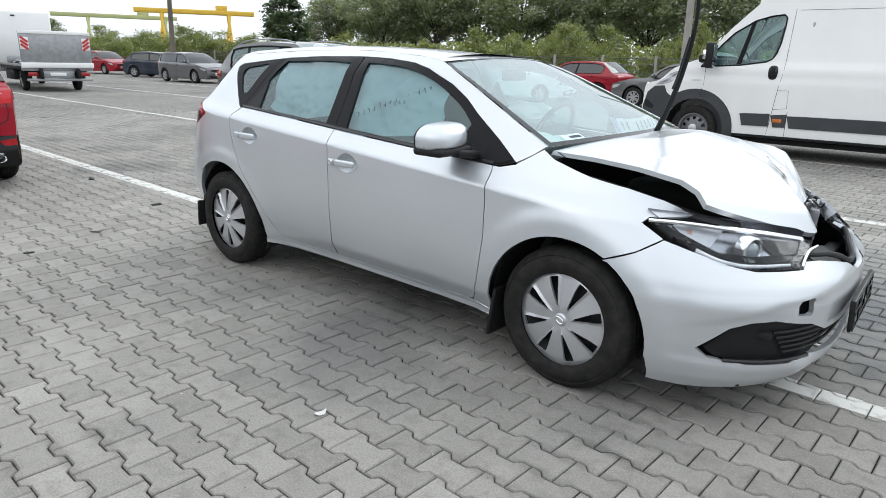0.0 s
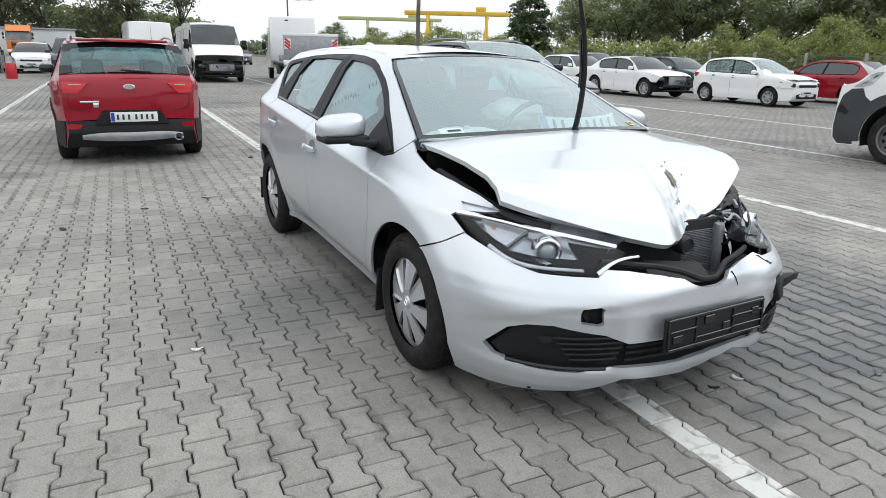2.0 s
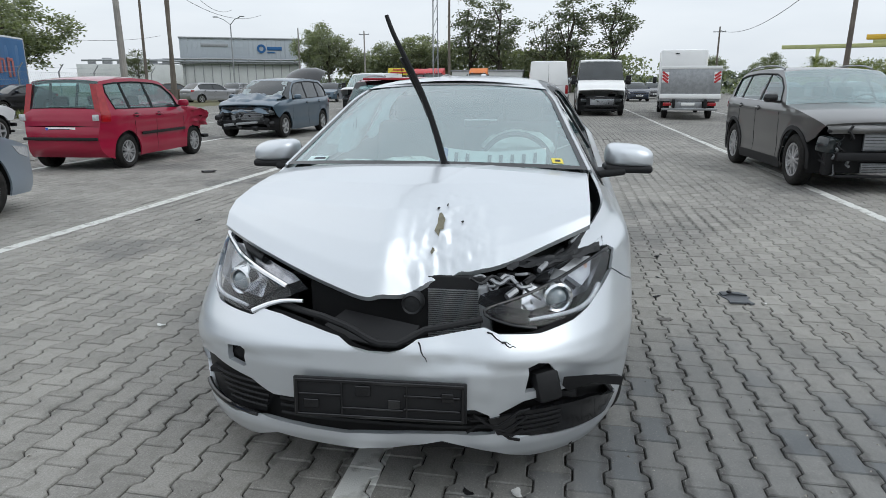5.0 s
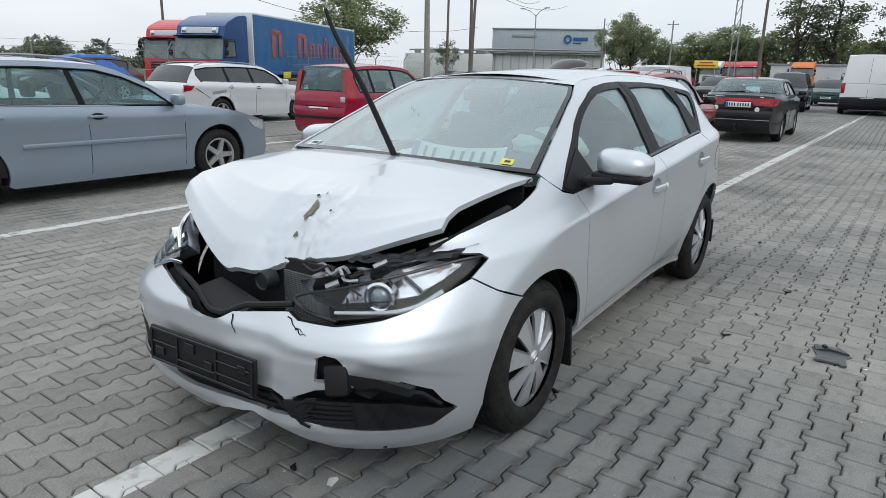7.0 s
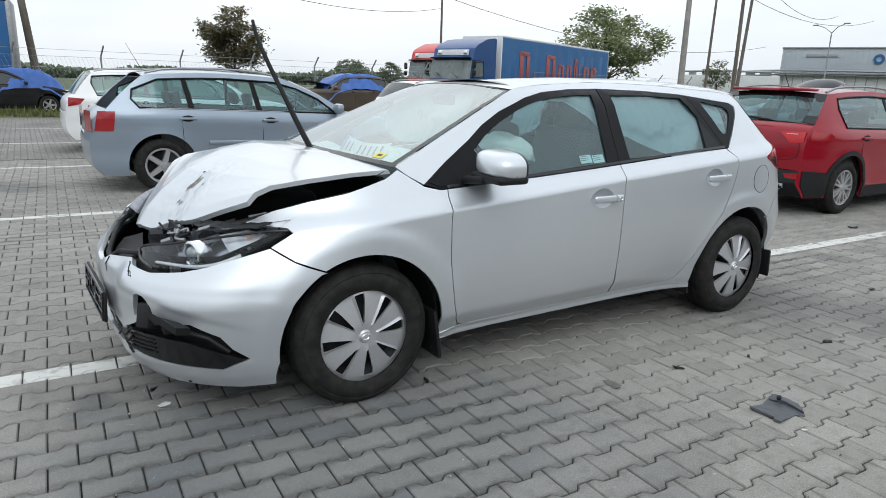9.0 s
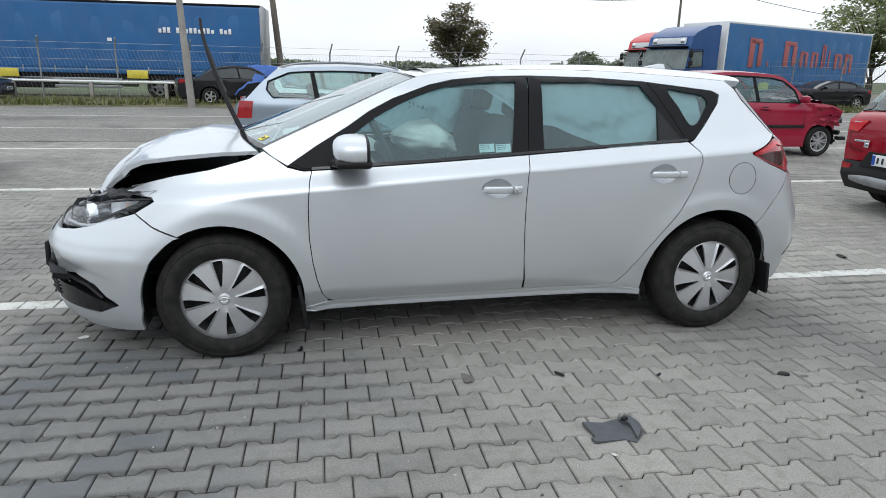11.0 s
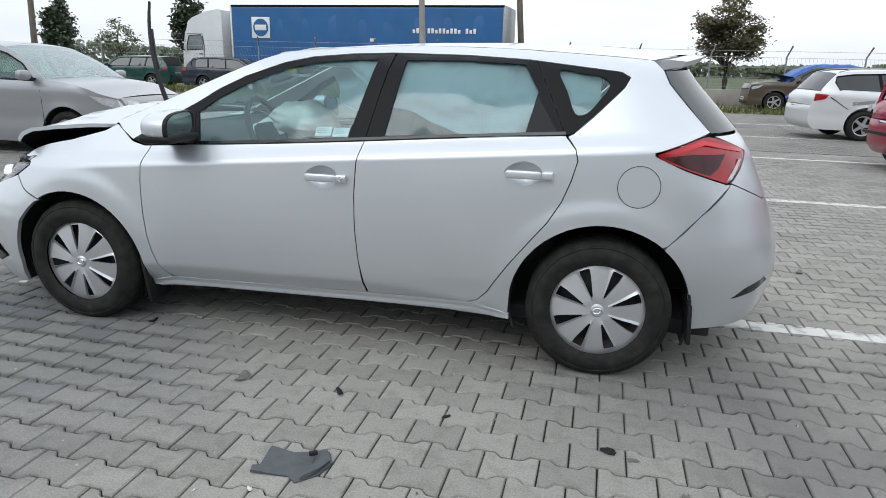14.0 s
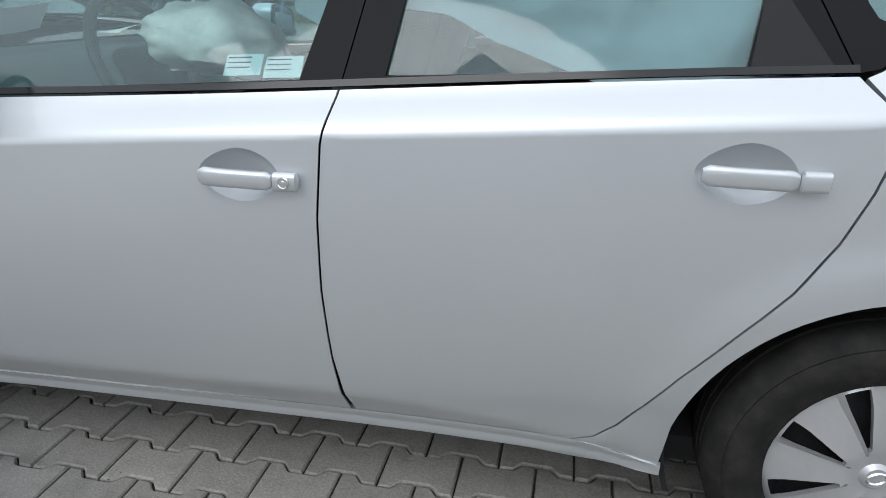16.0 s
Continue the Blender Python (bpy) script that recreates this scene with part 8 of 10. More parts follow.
M["field"] = surface("green_field", (0.075, 0.10, 0.035), 0.95, vary=0.35, scale=0.06, fine=3, bump=0.3)
M["blade"] = surface("grass_blades", (0.15, 0.17, 0.05), 0.9, vary=0.5, scale=2.5, fine=20)
M["bark"] = surface("tree_bark", (0.085, 0.07, 0.055), 0.95, vary=0.35, scale=3, fine=30, bump=0.5)
M["cable"] = surface("black_cable", (0.03, 0.03, 0.03), 0.7)


def leaf_material(name, a, b):
    m = bpy.data.materials.new(name)
    m.use_nodes = True
    nt = m.node_tree
    nt.nodes.clear()
    out = nt.nodes.new("ShaderNodeOutputMaterial")
    df, tr, mx = nt.nodes.new("ShaderNodeBsdfDiffuse"), nt.nodes.new("ShaderNodeBsdfTranslucent"), nt.nodes.new("ShaderNodeMixShader")
    isl = nt.nodes.new("ShaderNodeNewGeometry").outputs["Random Per Island"]
    big = noise_fac(nt, 0.5, 3, 0.35, 0.65, nt.nodes.new("ShaderNodeTexCoord").outputs["Object"])
    col = mix_color(nt, isl, a, b)
    col = mix_color(nt, big, mix_color(nt, 1.0, col, (0.66, 0.70, 0.64), "MULTIPLY"), col)
    nt.links.new(col, df.inputs["Color"])
    nt.links.new(mix_color(nt, 1.0, col, (1.3, 1.4, 0.7), "MULTIPLY"), tr.inputs["Color"])
    mx.inputs["Fac"].default_value = 0.5
    nt.links.new(df.outputs[0], mx.inputs[1])
    nt.links.new(tr.outputs[0], mx.inputs[2])
    gl, wax = nt.nodes.new("ShaderNodeBsdfGlossy"), nt.nodes.new("ShaderNodeMixShader")
    gl.inputs["Roughness"].default_value, wax.inputs["Fac"].default_value = 0.45, 0.085
    nt.links.new(mx.outputs[0], wax.inputs[1])
    nt.links.new(gl.outputs[0], wax.inputs[2])
    nt.links.new(wax.outputs[0], out.inputs["Surface"])
    return m


# haze: the air's greying of far trees is put into the leaf colour
LEAVES = {"haze": leaf_material("haze_tinted_leaves", (0.11, 0.135, 0.11), (0.19, 0.215, 0.175)),
          "oak": leaf_material("dark_green_leaves", (0.145, 0.168, 0.108), (0.30, 0.315, 0.195)),
          "poplar": leaf_material("grey_green_leaves", (0.085, 0.100, 0.065), (0.17, 0.185, 0.12)),
          "bush": leaf_material("fresh_green_leaves", (0.140, 0.165, 0.048), (0.31, 0.32, 0.105)),
          "rowan": leaf_material("rusty_leaves", (0.060, 0.060, 0.032), (0.150, 0.105, 0.065)),
          "column": leaf_material("deep_green_leaves", (0.045, 0.075, 0.036), (0.095, 0.130, 0.062)),
          "sparse": leaf_material("pale_leaves", (0.060, 0.075, 0.035), (0.12, 0.13, 0.06)),
          "pine": leaf_material("needle_green_leaves", (0.020, 0.042, 0.024), (0.050, 0.080, 0.040))}
# kind: height, crown centre height and radii (share of height), clumps, leaves a clump, leaf size, clump spread
TREE = {"oak": (10, 0.60, (0.36, 0.36, 0.40), 120, 95, 0.125, 0.60), "far": (10, 0.60, (0.36, 0.36, 0.40), 60, 60, 0.24, 0.7), "far_column": (8, 0.50, (0.20, 0.20, 0.50), 50, 50, 0.2, 0.4), "poplar": (14, 0.60, (0.16, 0.16, 0.40), 40, 75, 0.15, 0.62), "bush": (4, 0.48, (0.52, 0.52, 0.50), 60, 110, 0.075, 0.38),
        "rowan": (8, 0.56, (0.24, 0.24, 0.42), 70, 120, 0.10, 0.42), "column": (8, 0.50, (0.20, 0.20, 0.50), 90, 95, 0.13, 0.36), "sparse": (9, 0.62, (0.24, 0.24, 0.36), 44, 45, 0.13, 0.5), "pine": (7, 0.52, (0.24, 0.24, 0.46), 70, 80, 0.13, 0.34)}
TEMPLATES = {}


def tree_template(kind, seed):
    """A tapered trunk with limbs that carry clumps of small leaves."""
    H, cz, rad, clumps, leaves, size, spread = TREE[kind]
    r = np.random.default_rng(seed)
    root = thing("bush" if kind == "bush" else "tree", pose(0, 0, -60), "", "")
    pts = [(0.02 * H * r.normal() * q, 0.02 * H * r.normal() * q, H * 0.82 * q - 0.05) for q in np.linspace(0, 1, 7)]
    tr = tube_bm(pts, 0.020 * H if kind != "bush" else 0.012 * H, 8, 0.004 * H)
    tmp = bpy.data.meshes.new("tmp")
    cents = []
    while len(cents) < clumps:
        p = r.uniform(-1, 1, 3)
        d = np.linalg.norm(p)
        lump = 0.78 + 0.30 * noise.noise(Vector(p * 1.7 + seed))
        if 0.25 < d < lump:
            q = p * rad * H * (1.0 if kind != "pine" else np.array([1.15 - 0.9 * (p[2] + 1) / 2, 1.15 - 0.9 * (p[2] + 1) / 2, 1]))
            cents.append(q + (0, 0, cz * H))
    for c in cents[:: 4 if kind != "bush" else 6]:
        base = pts[min(5, max(1, int(c[2] / H * 5)))]
        mid = (np.array(base) * 0.45 + c * 0.55) - (0, 0, 0.04 * H)
        limb = tube_bm([tuple(base), tuple(mid), tuple(c)], 0.006 * H, 5, 0.0015 * H)
        limb.to_mesh(tmp)
        limb.free()
        tr.from_mesh(tmp)
    bpy.data.meshes.remove(tmp)
    part("trunk", tr, M["bark"], root)
    n = clumps * leaves
    pos = np.repeat(np.array(cents), leaves, 0) + r.normal(0, spread * 0.55, (n, 3)) * (1, 1, 0.8)
    pos[:, 2] = np.maximum(pos[:, 2], 0.08 * H if kind == "bush" else 0.14 * H)
    a = r.normal(size=(n, 3))
    a /= np.linalg.norm(a, axis=1)[:, None]
    b = np.cross(a, r.normal(size=(n, 3)))
    b /= np.linalg.norm(b, axis=1)[:, None]
    s = size * r.uniform(0.6, 1.3, n)[:, None]
    quads = np.stack([pos - a * s, pos + b * s * 0.55, pos + a * s, pos - b * s * 0.55], 1).reshape(-1, 3)
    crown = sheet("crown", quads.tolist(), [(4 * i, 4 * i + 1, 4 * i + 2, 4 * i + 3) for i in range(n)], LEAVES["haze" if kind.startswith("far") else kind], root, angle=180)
    return root


TREE_LABEL = {"far": "hazy grey-green tree far beyond the fields", "far_column": "hazy columnar tree far beyond the fields", "oak": "tall leafy dark green tree with an uneven crown", "poplar": "tall slender poplar with gaps in its crown", "bush": "fresh green bush at the yard's edge", "rowan": "small tree with rusty green leaves beyond the verge", "column": "tall columnar deep green tree behind the cars", "sparse": "thin tree with sparse pale leaves", "pine": "dark conifer behind the lorry"}


def plant(kind, x, y, top, width, seed):
    key = (kind, seed % 3)
    if key not in TEMPLATES:
        TEMPLATES[key] = tree_template(kind, 10 + seed % 3)
    H, cz, rad = TREE[kind][:3]
    sz, sx = top / (H * (cz + rad[2])), width / (2 * rad[0] * H * 0.95)
    sx = min(max(sx, 0.6 * sz), 1.7 * sz)
    m = Matrix.Translation((x, y, 0)) @ Matrix.Rotation(seed * 2.4, 4, "Z") @ Matrix.Diagonal((sx, sx, sz, 1))
    ob = copy_thing(TEMPLATES[key], m)
    ob.scale = (sx, sx, sz)
    tagged(ob, TREE_LABEL[kind], "bush" if kind == "bush" else "tree", "trees round the yard")


TREES_A = [("column", -44.1, 31.0, 6.9, 4.4), ("sparse", -54.6, 45.2, 7.9, 4.6), ("bush", -34.9, 29.8, 3.4, 3.6), ("oak", -42.0, 39.9, 8.6, 7.5), ("oak", -37.8, 42.2, 9.7, 8.2), ("oak", -36.1, 46.3, 9.5, 8.4), ("oak", -30.4, 44.6, 9.0, 8.3), ("oak", -27.4, 48.3, 9.9, 8.0), ("oak", -23.5, 47.2, 8.9, 8.0), ("oak", -19.8, 46.6, 9.7, 8.2), ("oak", -15.3, 45.3, 8.6, 7.7), ("oak", -11.7, 48.3, 9.0, 8.1), ("oak", -7.3, 49.3, 8.7, 8.3), ("oak", -2.6, 50.0, 8.6, 8.1)]
TREES_B = [("bush", -20.2, 34.5, 4.1, 4.2), ("bush", -16.7, 34.3, 3.5, 3.4), ("bush", -22.7, 32.9, 3.4, 3.0), ("bush", -12.2, 34.0, 3.3, 3.2), ("bush", -18.0, 31.1, 3.4, 3.0), ("bush", -66.4, 26.1, 3.9, 5.4), ("bush", -67.9, 30.2, 4.5, 6.3), ("bush", -67.9, 34.6, 4.9, 6.5), ("bush", -65.9, 38.1, 4.9, 6.6), ("bush", -64.3, 41.7, 4.7, 5.8), ("oak", -87.1, 28.2, 5.9, 4.6), ("oak", -104.6, -19.8, 9.6, 12.2), ("sparse", -100.9, -0.2, 11.9, 6.5), ("oak", -97.9, -35.2, 10.4, 7.6), ("oak", -101.4, -30.6, 7.6, 6.2), ("oak", -107.7, -26.4, 8.6, 7.4), ("oak", -111.8, -21.7, 8.2, 8.6)]
TREES_C = [("poplar", -102.9, -11.8, 15.5, 7.6), ("poplar", -103.3, -7.4, 15.8, 7.6), ("poplar", -100.7, 3.5, 15.5, 7.7), ("poplar", -100.2, 9.9, 15.8, 7.6), ("oak", -88.3, 20.9, 5.9, 5.4), ("bush", -80.0, 31.4, 5.0, 5.9), ("bush", -76.2, 35.4, 4.9, 6.4), ("bush", -74.4, 39.1, 5.4, 6.2), ("oak", -42.4, -40.8, 8.6, 10.2), ("sparse", -54.2, -37.6, 4.8, 3.0), ("oak", -105.7, -21.7, 7.6, 6.4), ("far_column", -59.5, -100.4, 5.6, 3.0), ("rowan", -9.9, -42.8, 6.5, 4.8), ("far", -43.3, -97.0, 5.2, 6.3), ("far", -51.1, -98.7, 4.8, 8.5), ("far", -58.3, -133.9, 6.6, 4.9), ("pine", 27.5, -29.1, 4.9, 2.6), ("sparse", 27.1, -33.4, 3.6, 3.2), ("pine", 20.9, -31.5, 5.6, 3.2), ("oak", -96.0, -32.9, 10.0, 7.3)]
for n, row in enumerate(TREES_A + TREES_B + TREES_C):
    kind, x, y, top, width = row
    plant(kind, x, y, top * (0.86 if x < -60 and y > 20 else 1.0), width, n)
for n, (x, y) in enumerate([(-58 + 4.4 * k, 47 + 2.2 * ((k * 7) % 3)) for k in range(4)] + [(3 + 5 * k, 50 + 1.5 * (k % 2)) for k in range(7)]):
    plant("oak", x, y, 8.5 + (n % 3), 8.0, 50 + n)
for n in range(16):
    plant("bush", -32 + 2.6 * n + 0.8 * (n % 3), 29.5 + 1.3 * (n % 4), 2.4 + 0.5 * (n % 3), 3.0, 70 + n)
for t in TEMPLATES.values():
    for o in (*t.children_recursive, t):
        bpy.data.objects.remove(o)


# far woods on the horizon; the haze kind carries distance haze in its colour
def woods(name, pts, height, size, n, seed, kind, label):
    r = np.random.default_rng(seed)
    pts = np.array(pts, float)
    seg = r.integers(0, len(pts) - 1, n)
    q = r.random(n)[:, None]
    p = pts[seg] * (1 - q) + pts[seg + 1] * q
    h = height * np.array([0.72 + 0.42 * noise.noise((x * 0.045, y * 0.045, seed)) for x, y in p])
    z = r.random(n) ** 0.8 * np.maximum(h, 0.3 * height)
    pos = np.c_[p + r.normal(0, 2.5, (n, 2)), z]
    a = r.normal(size=(n, 3))
    a /= np.linalg.norm(a, axis=1)[:, None]
    b = np.cross(a, r.normal(size=(n, 3)))
    b /= np.linalg.norm(b, axis=1)[:, None]
    s = size * r.uniform(0.6, 1.4, n)[:, None]
    quads = np.stack([pos - a * s, pos + b * s * 0.7, pos + a * s, pos - b * s * 0.7], 1).reshape(-1, 3)
    ob = sheet(name, quads.tolist(), [(4 * i, 4 * i + 1, 4 * i + 2, 4 * i + 3) for i in range(n)], LEAVES[kind], angle=180)
    return tagged(ob, label, "woods", kind="stuff")
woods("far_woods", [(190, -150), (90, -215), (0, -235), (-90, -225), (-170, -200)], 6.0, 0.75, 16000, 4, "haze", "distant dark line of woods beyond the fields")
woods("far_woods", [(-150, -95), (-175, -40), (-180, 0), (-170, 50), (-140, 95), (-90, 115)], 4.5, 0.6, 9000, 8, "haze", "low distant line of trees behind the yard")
woods("far_woods", [(-46, 54), (-20, 56), (10, 56), (45, 52), (75, 30), (85, 0), (75, -60)], 5.4, 0.34, 12000, 18, "oak", "dense green wood behind the fence")
woods("far_woods", [(-108, -30), (-109, -24), (-108, -10), (-107, 2), (-106, 12)], 8.4, 0.26, 22000, 31, "oak", "dense green trees behind the parked lorries")
woods("far_hedge", [(-84, 26), (-78, 34), (-72, 42), (-66, 50)], 3.4, 0.24, 9000, 9, "oak", "green hedge beneath the yellow crane")
woods("far_hedge", [(-36, 30), (-24, 36), (-10, 38), (6, 38), (20, 38)], 3.2, 0.13, 13000, 12, "bush", "green undergrowth behind the fence")

# verge and fields
tagged(sheet("verge", *grid(lambda u, v: (-70 + 120 * u, -21.0 - 9.5 * v + 0.25 * math.sin(11 * u) + 0.12 * math.sin(47 * u), 0.004 + 0.06 * min(1, 6 * v)), 60, 8), M["grass"]), "rough dry grass verge along the paved yard", "verge", kind="structure")
tagged(sheet("field", *grid(lambda u, v: (-420 + 840 * u, -30.4 - 380 * v, 0.03), 4, 4), M["field"]), "green fields beyond the verge", "field", kind="structure")
tagged(sheet("field", *grid(lambda u, v: (-420 + 840 * u, 25.0 + 380 * v, 0.02), 4, 4), M["field"]), "grass under the trees behind the fence", "field", kind="structure")
r = np.random.default_rng(21)
n = 9000
px, py = r.uniform(-34, 26, n), -21.15 - np.abs(r.normal(0, 1.5, n))
keep = np.array([noise.noise((x * 0.35, y * 0.6, 3.0)) > -0.12 for x, y in zip(px, py)])
px, py = px[keep], py[keep]
n = len(px)
hh, ang = r.uniform(0.08, 0.38, n), r.uniform(0, 6.28, n)
v = np.zeros((n, 3, 3))
for i, (sx, hz) in enumerate(((-0.5, 0), (0.5, 0), (0, 1))):
    v[:, i, 0] = px + 0.035 * sx * 2 * np.cos(ang) + hz * r.normal(0, 0.08, n)
    v[:, i, 1] = py + 0.035 * sx * 2 * np.sin(ang) + hz * r.normal(0, 0.08, n)
    v[:, i, 2] = hz * hh
tagged(sheet("grass_tufts", v.reshape(-1, 3).tolist(), [(3 * i, 3 * i + 1, 3 * i + 2) for i in range(n)], M["blade"], angle=180), "dry grass and weeds on the verge", "grass", kind="stuff")


# lorries
M["cab_glass"] = surface("cab_glass", (0.17, 0.205, 0.20), 0.06, vary=0.4, scale=1.2, fine=6, spec=0.8)


def tractor(root, x0, mat, tall=3.6, stripe=None):
    """A cab that looks along x, its rear wall at x0: upright front, deep windscreen, roof fairing."""
    prof = [(x0 + 2.22, 0.38), (x0 + 2.34, 0.60), (x0 + 2.36, 1.10), (x0 + 2.33, 1.72), (x0 + 2.16, 2.62), (x0 + 2.06, 2.78), (x0 + 1.94, tall - 0.42), (x0 + 1.70, tall - 0.24), (x0 + 0.90, tall + 0.06), (x0 + 0.20, tall + 0.16), (x0, tall + 0.12), (x0, 1.0), (x0 + 0.5, 0.45)]
    for s in (0, 1):
        y, o = (0.0, 1) if s == 0 else (-2.45, -1)
        face = lambda c, o=o: (0, o, 0)
        part("cab_side", skin(prof, lambda a, b, y=y: (a, y, b), face, step=(0.5, 0.5), rim=0.03), mat, root)
        win = [(x0 + 1.92, 2.50), (x0 + 1.22, 2.56), (x0 + 1.16, 1.86), (x0 + 2.10, 1.80), (x0 + 2.08, 2.0)]
        glass = part("cab_window", skin(win, lambda a, b, y=y, o=o: (a, y + o * 0.008, b), face, step=(0.5, 0.5), rim=0.01), M["cab_glass"], root)
        part("window_seal", tube_bm([(a, y + o * 0.010, b) for a, b in win + win[:1]], 0.022, 5), M["black"], glass)
        for z in (2.40, 2.0):
            quick_box("cab_mirror", (0.12, 0.20, 0.34 if z > 2.2 else 0.24), (x0 + 2.28, y + o * 0.22, z), M["black"], root, 0.05)
        part("mirror_arm", tube_bm([(x0 + 2.15, y, 2.62), (x0 + 2.28, y + o * 0.22, 2.62), (x0 + 2.28, y + o * 0.22, 1.85), (x0 + 2.2, y, 1.80)], 0.018, 5), M["black"], root)
        part("door_gap", tube_bm([(x0 + 1.12, y + o * 0.003, 0.8), (x0 + 1.10, y + o * 0.003, 1.8), (x0 + 1.16, y + o * 0.003, 2.62), (x0 + 2.05, y + o * 0.003, 2.60)], 0.010, 4), M["dark"], root)
        quick_box("door_handle", (0.20, 0.03, 0.05), (x0 + 1.28, y + o * 0.012, 1.62), M["black"], root, 0.01)
        quick_box("side_skirt", (1.15, 0.05, 0.55), (x0 + 0.1, y - o * 0.01, 0.75), mat, root, 0.03)
        for z in (0.55, 0.85):
            quick_box("cab_step", (0.50, 0.05, 0.05), (x0 + 1.95, y + o * 0.004, z), M["black"], root, 0.01)
        if stripe:
            for z, h in ((1.42, 0.10), (1.28, 0.04)):
                quick_box("cab_stripe", (2.28, 0.012, h), (x0 + 1.14, y + o * 0.006, z), M[stripe], root, 0.003)
    k = len(prof)
    vs = [(a, 0.0, b) for a, b in prof] + [(a + (0.07 if 0 < i < 8 else 0), -1.22, b) for i, (a, b) in enumerate(prof)] + [(a, -2.45, b) for a, b in prof]
    for nm, seg, m2 in (("cab_front", (0, 1, 2, 3), mat), ("cab_screen", (3, 4), M["cab_glass"]), ("cab_roof", (4, 5, 6, 7, 8, 9, 10), mat), ("cab_back", (10, 11, 12), mat)):
        fs = [(j * k + a, (j + 1) * k + a, (j + 1) * k + b, j * k + b) for j in (0, 1) for a, b in zip(seg, seg[1:])]
        sheet(nm, vs, fs, m2, root)
    quick_box("bumper", (0.25, 2.45, 0.42), (x0 + 2.30, -1.22, 0.52), mat, root, 0.08)
    grille = quick_box("grille", (0.05, 1.55, 0.72), (x0 + 2.43, -1.22, 1.20), M["black"], root, 0.05)
    for q in range(5):
        quick_box("grille_bar", (0.03, 1.45, 0.035), (x0 + 2.46, -1.22, 0.92 + 0.14 * q), mat if q % 2 else M["grey_metal"], grille, 0.01)
    quick_box("sun_visor", (0.34, 2.3, 0.07), (x0 + 2.28, -1.22, 2.72), M["trim"], root, 0.03)
    board = quick_box("light_board", (0.05, 1.9, 0.30), (x0 + 2.07, -1.22, tall - 0.62), M["white_lens"], root, 0.03, pose(0, 0, 0, 0, -14, 0))
    for yy in (-0.45, -2.0):
        quick_box("roof_lamp", (0.08, 0.22, 0.22), (x0 + 2.10, yy, tall - 0.62), M["chrome"], board, 0.07)
    if stripe:
        quick_box("front_stripe", (0.02, 2.30, 0.09), (x0 + 2.42, -1.22, 1.64), M[stripe], root, 0.004)
    for yy in (-0.6, -1.6):
        part("cab_wiper", tube_bm([(x0 + 2.42, yy, 1.74), (x0 + 2.38, yy - 0.45, 2.02)], 0.012, 4), M["black"], root)
    for yy in (0.35, 2.1):
        quick_box("lorry_headlamp", (0.06, 0.40, 0.20), (x0 + 2.42, -yy, 0.66), M["white_lens"], root, 0.05)
    for xw in (x0 + 1.35, x0 - 1.75):
        for y in (-0.16, -2.29):
            lorry_wheel(root, xw, y)


def lorry_wheel(root, x, y):
    w = thing("wheel", pose(0, 0, 0), "", "")
    w.parent = root
    w.matrix_local = Matrix.Translation((x, y, 0.5)) @ Matrix.Diagonal((1, 1 if y > -1.2 else -1, 1, 1)) @ Matrix.Diagonal((1.52, 1.5, 1.52, 1))
    for nm, me in wheel_set("steel", 0.329):
        new(nm, me).parent = w


def lorry(label, m, cab_mat, sheet_mat, rail_mat, frame_mat, stripe=None):
    root = thing("articulated_lorry", m, label, "lorry")
    tractor(root, 0.55, cab_mat, stripe=stripe)
    body = quick_box("curtain_side", (13.5, 0.04, 2.62), (-6.8, -0.02, 2.56), sheet_mat, root, 0.01)
    vs, fs = grid(lambda u, v: (-13.5 + 13.4 * u, 0.006 + 0.012 * math.sin(60 * u) * math.sin(3.1 * v) + 0.006 * noise.noise((30 * u, 3 * v, 1)), 1.30 + 2.50 * v), 120, 8)
    sheet("curtain", vs, fs, sheet_mat, body)
    quick_box("trailer_box", (13.5, 2.40, 2.60), (-6.8, -1.25, 2.56), sheet_mat, root, 0.02)
    quick_box("roof_edge", (13.6, 2.52, 0.10), (-6.8, -1.25, 3.92), frame_mat, root, 0.02)
    quick_box("rear_post", (0.14, 2.5, 2.75), (-13.62, -1.25, 2.58), M["grey_metal"], root, 0.02)
    quick_box("front_wall", (0.10, 2.5, 2.75), (0.02, -1.25, 2.58), M["cab_white"], root, 0.02)
    quick_box("side_rail", (13.6, 0.08, 0.20), (-6.8, 0.0, 1.14), rail_mat, root, 0.02)
    for k in range(22):
        quick_box("curtain_strap", (0.05, 0.03, 0.26), (-13.2 + 0.62 * k, 0.035, 1.20), M["grey_metal"] if k % 2 else rail_mat, root, 0.004)
    quick_box("chassis_beam", (12.5, 0.9, 0.30), (-7.0, -1.25, 0.92), M["black"], root, 0.03)
    for y in (-0.10, -2.40):
        for z in (0.50, 0.80):
            quick_box("side_guard", (5.0, 0.05, 0.12), (-5.2, y, z), M["grey_metal"], root, 0.02)
        # black strip added for the shade under the trailer floor
        quick_box("under_skirt", (12.8, 0.04, 0.30), (-6.9, y - 0.02 if y > -1 else y, 0.95), M["black"], root, 0.02)
    for xw in (-9.2, -10.5, -11.8):
        for y in (-0.18, -2.32):
            lorry_wheel(root, xw, y)
    quick_box("pallet_box", (1.6, 0.5, 0.42), (-4.2, -0.30, 0.62), M["black"], root, 0.04)
    for x in (-3.3, -8.4):
        quick_box("marker_plate", (0.85, 0.03, 0.34), (x, 0.08, 1.02), M["yellow"], root, 0.01)
    return root

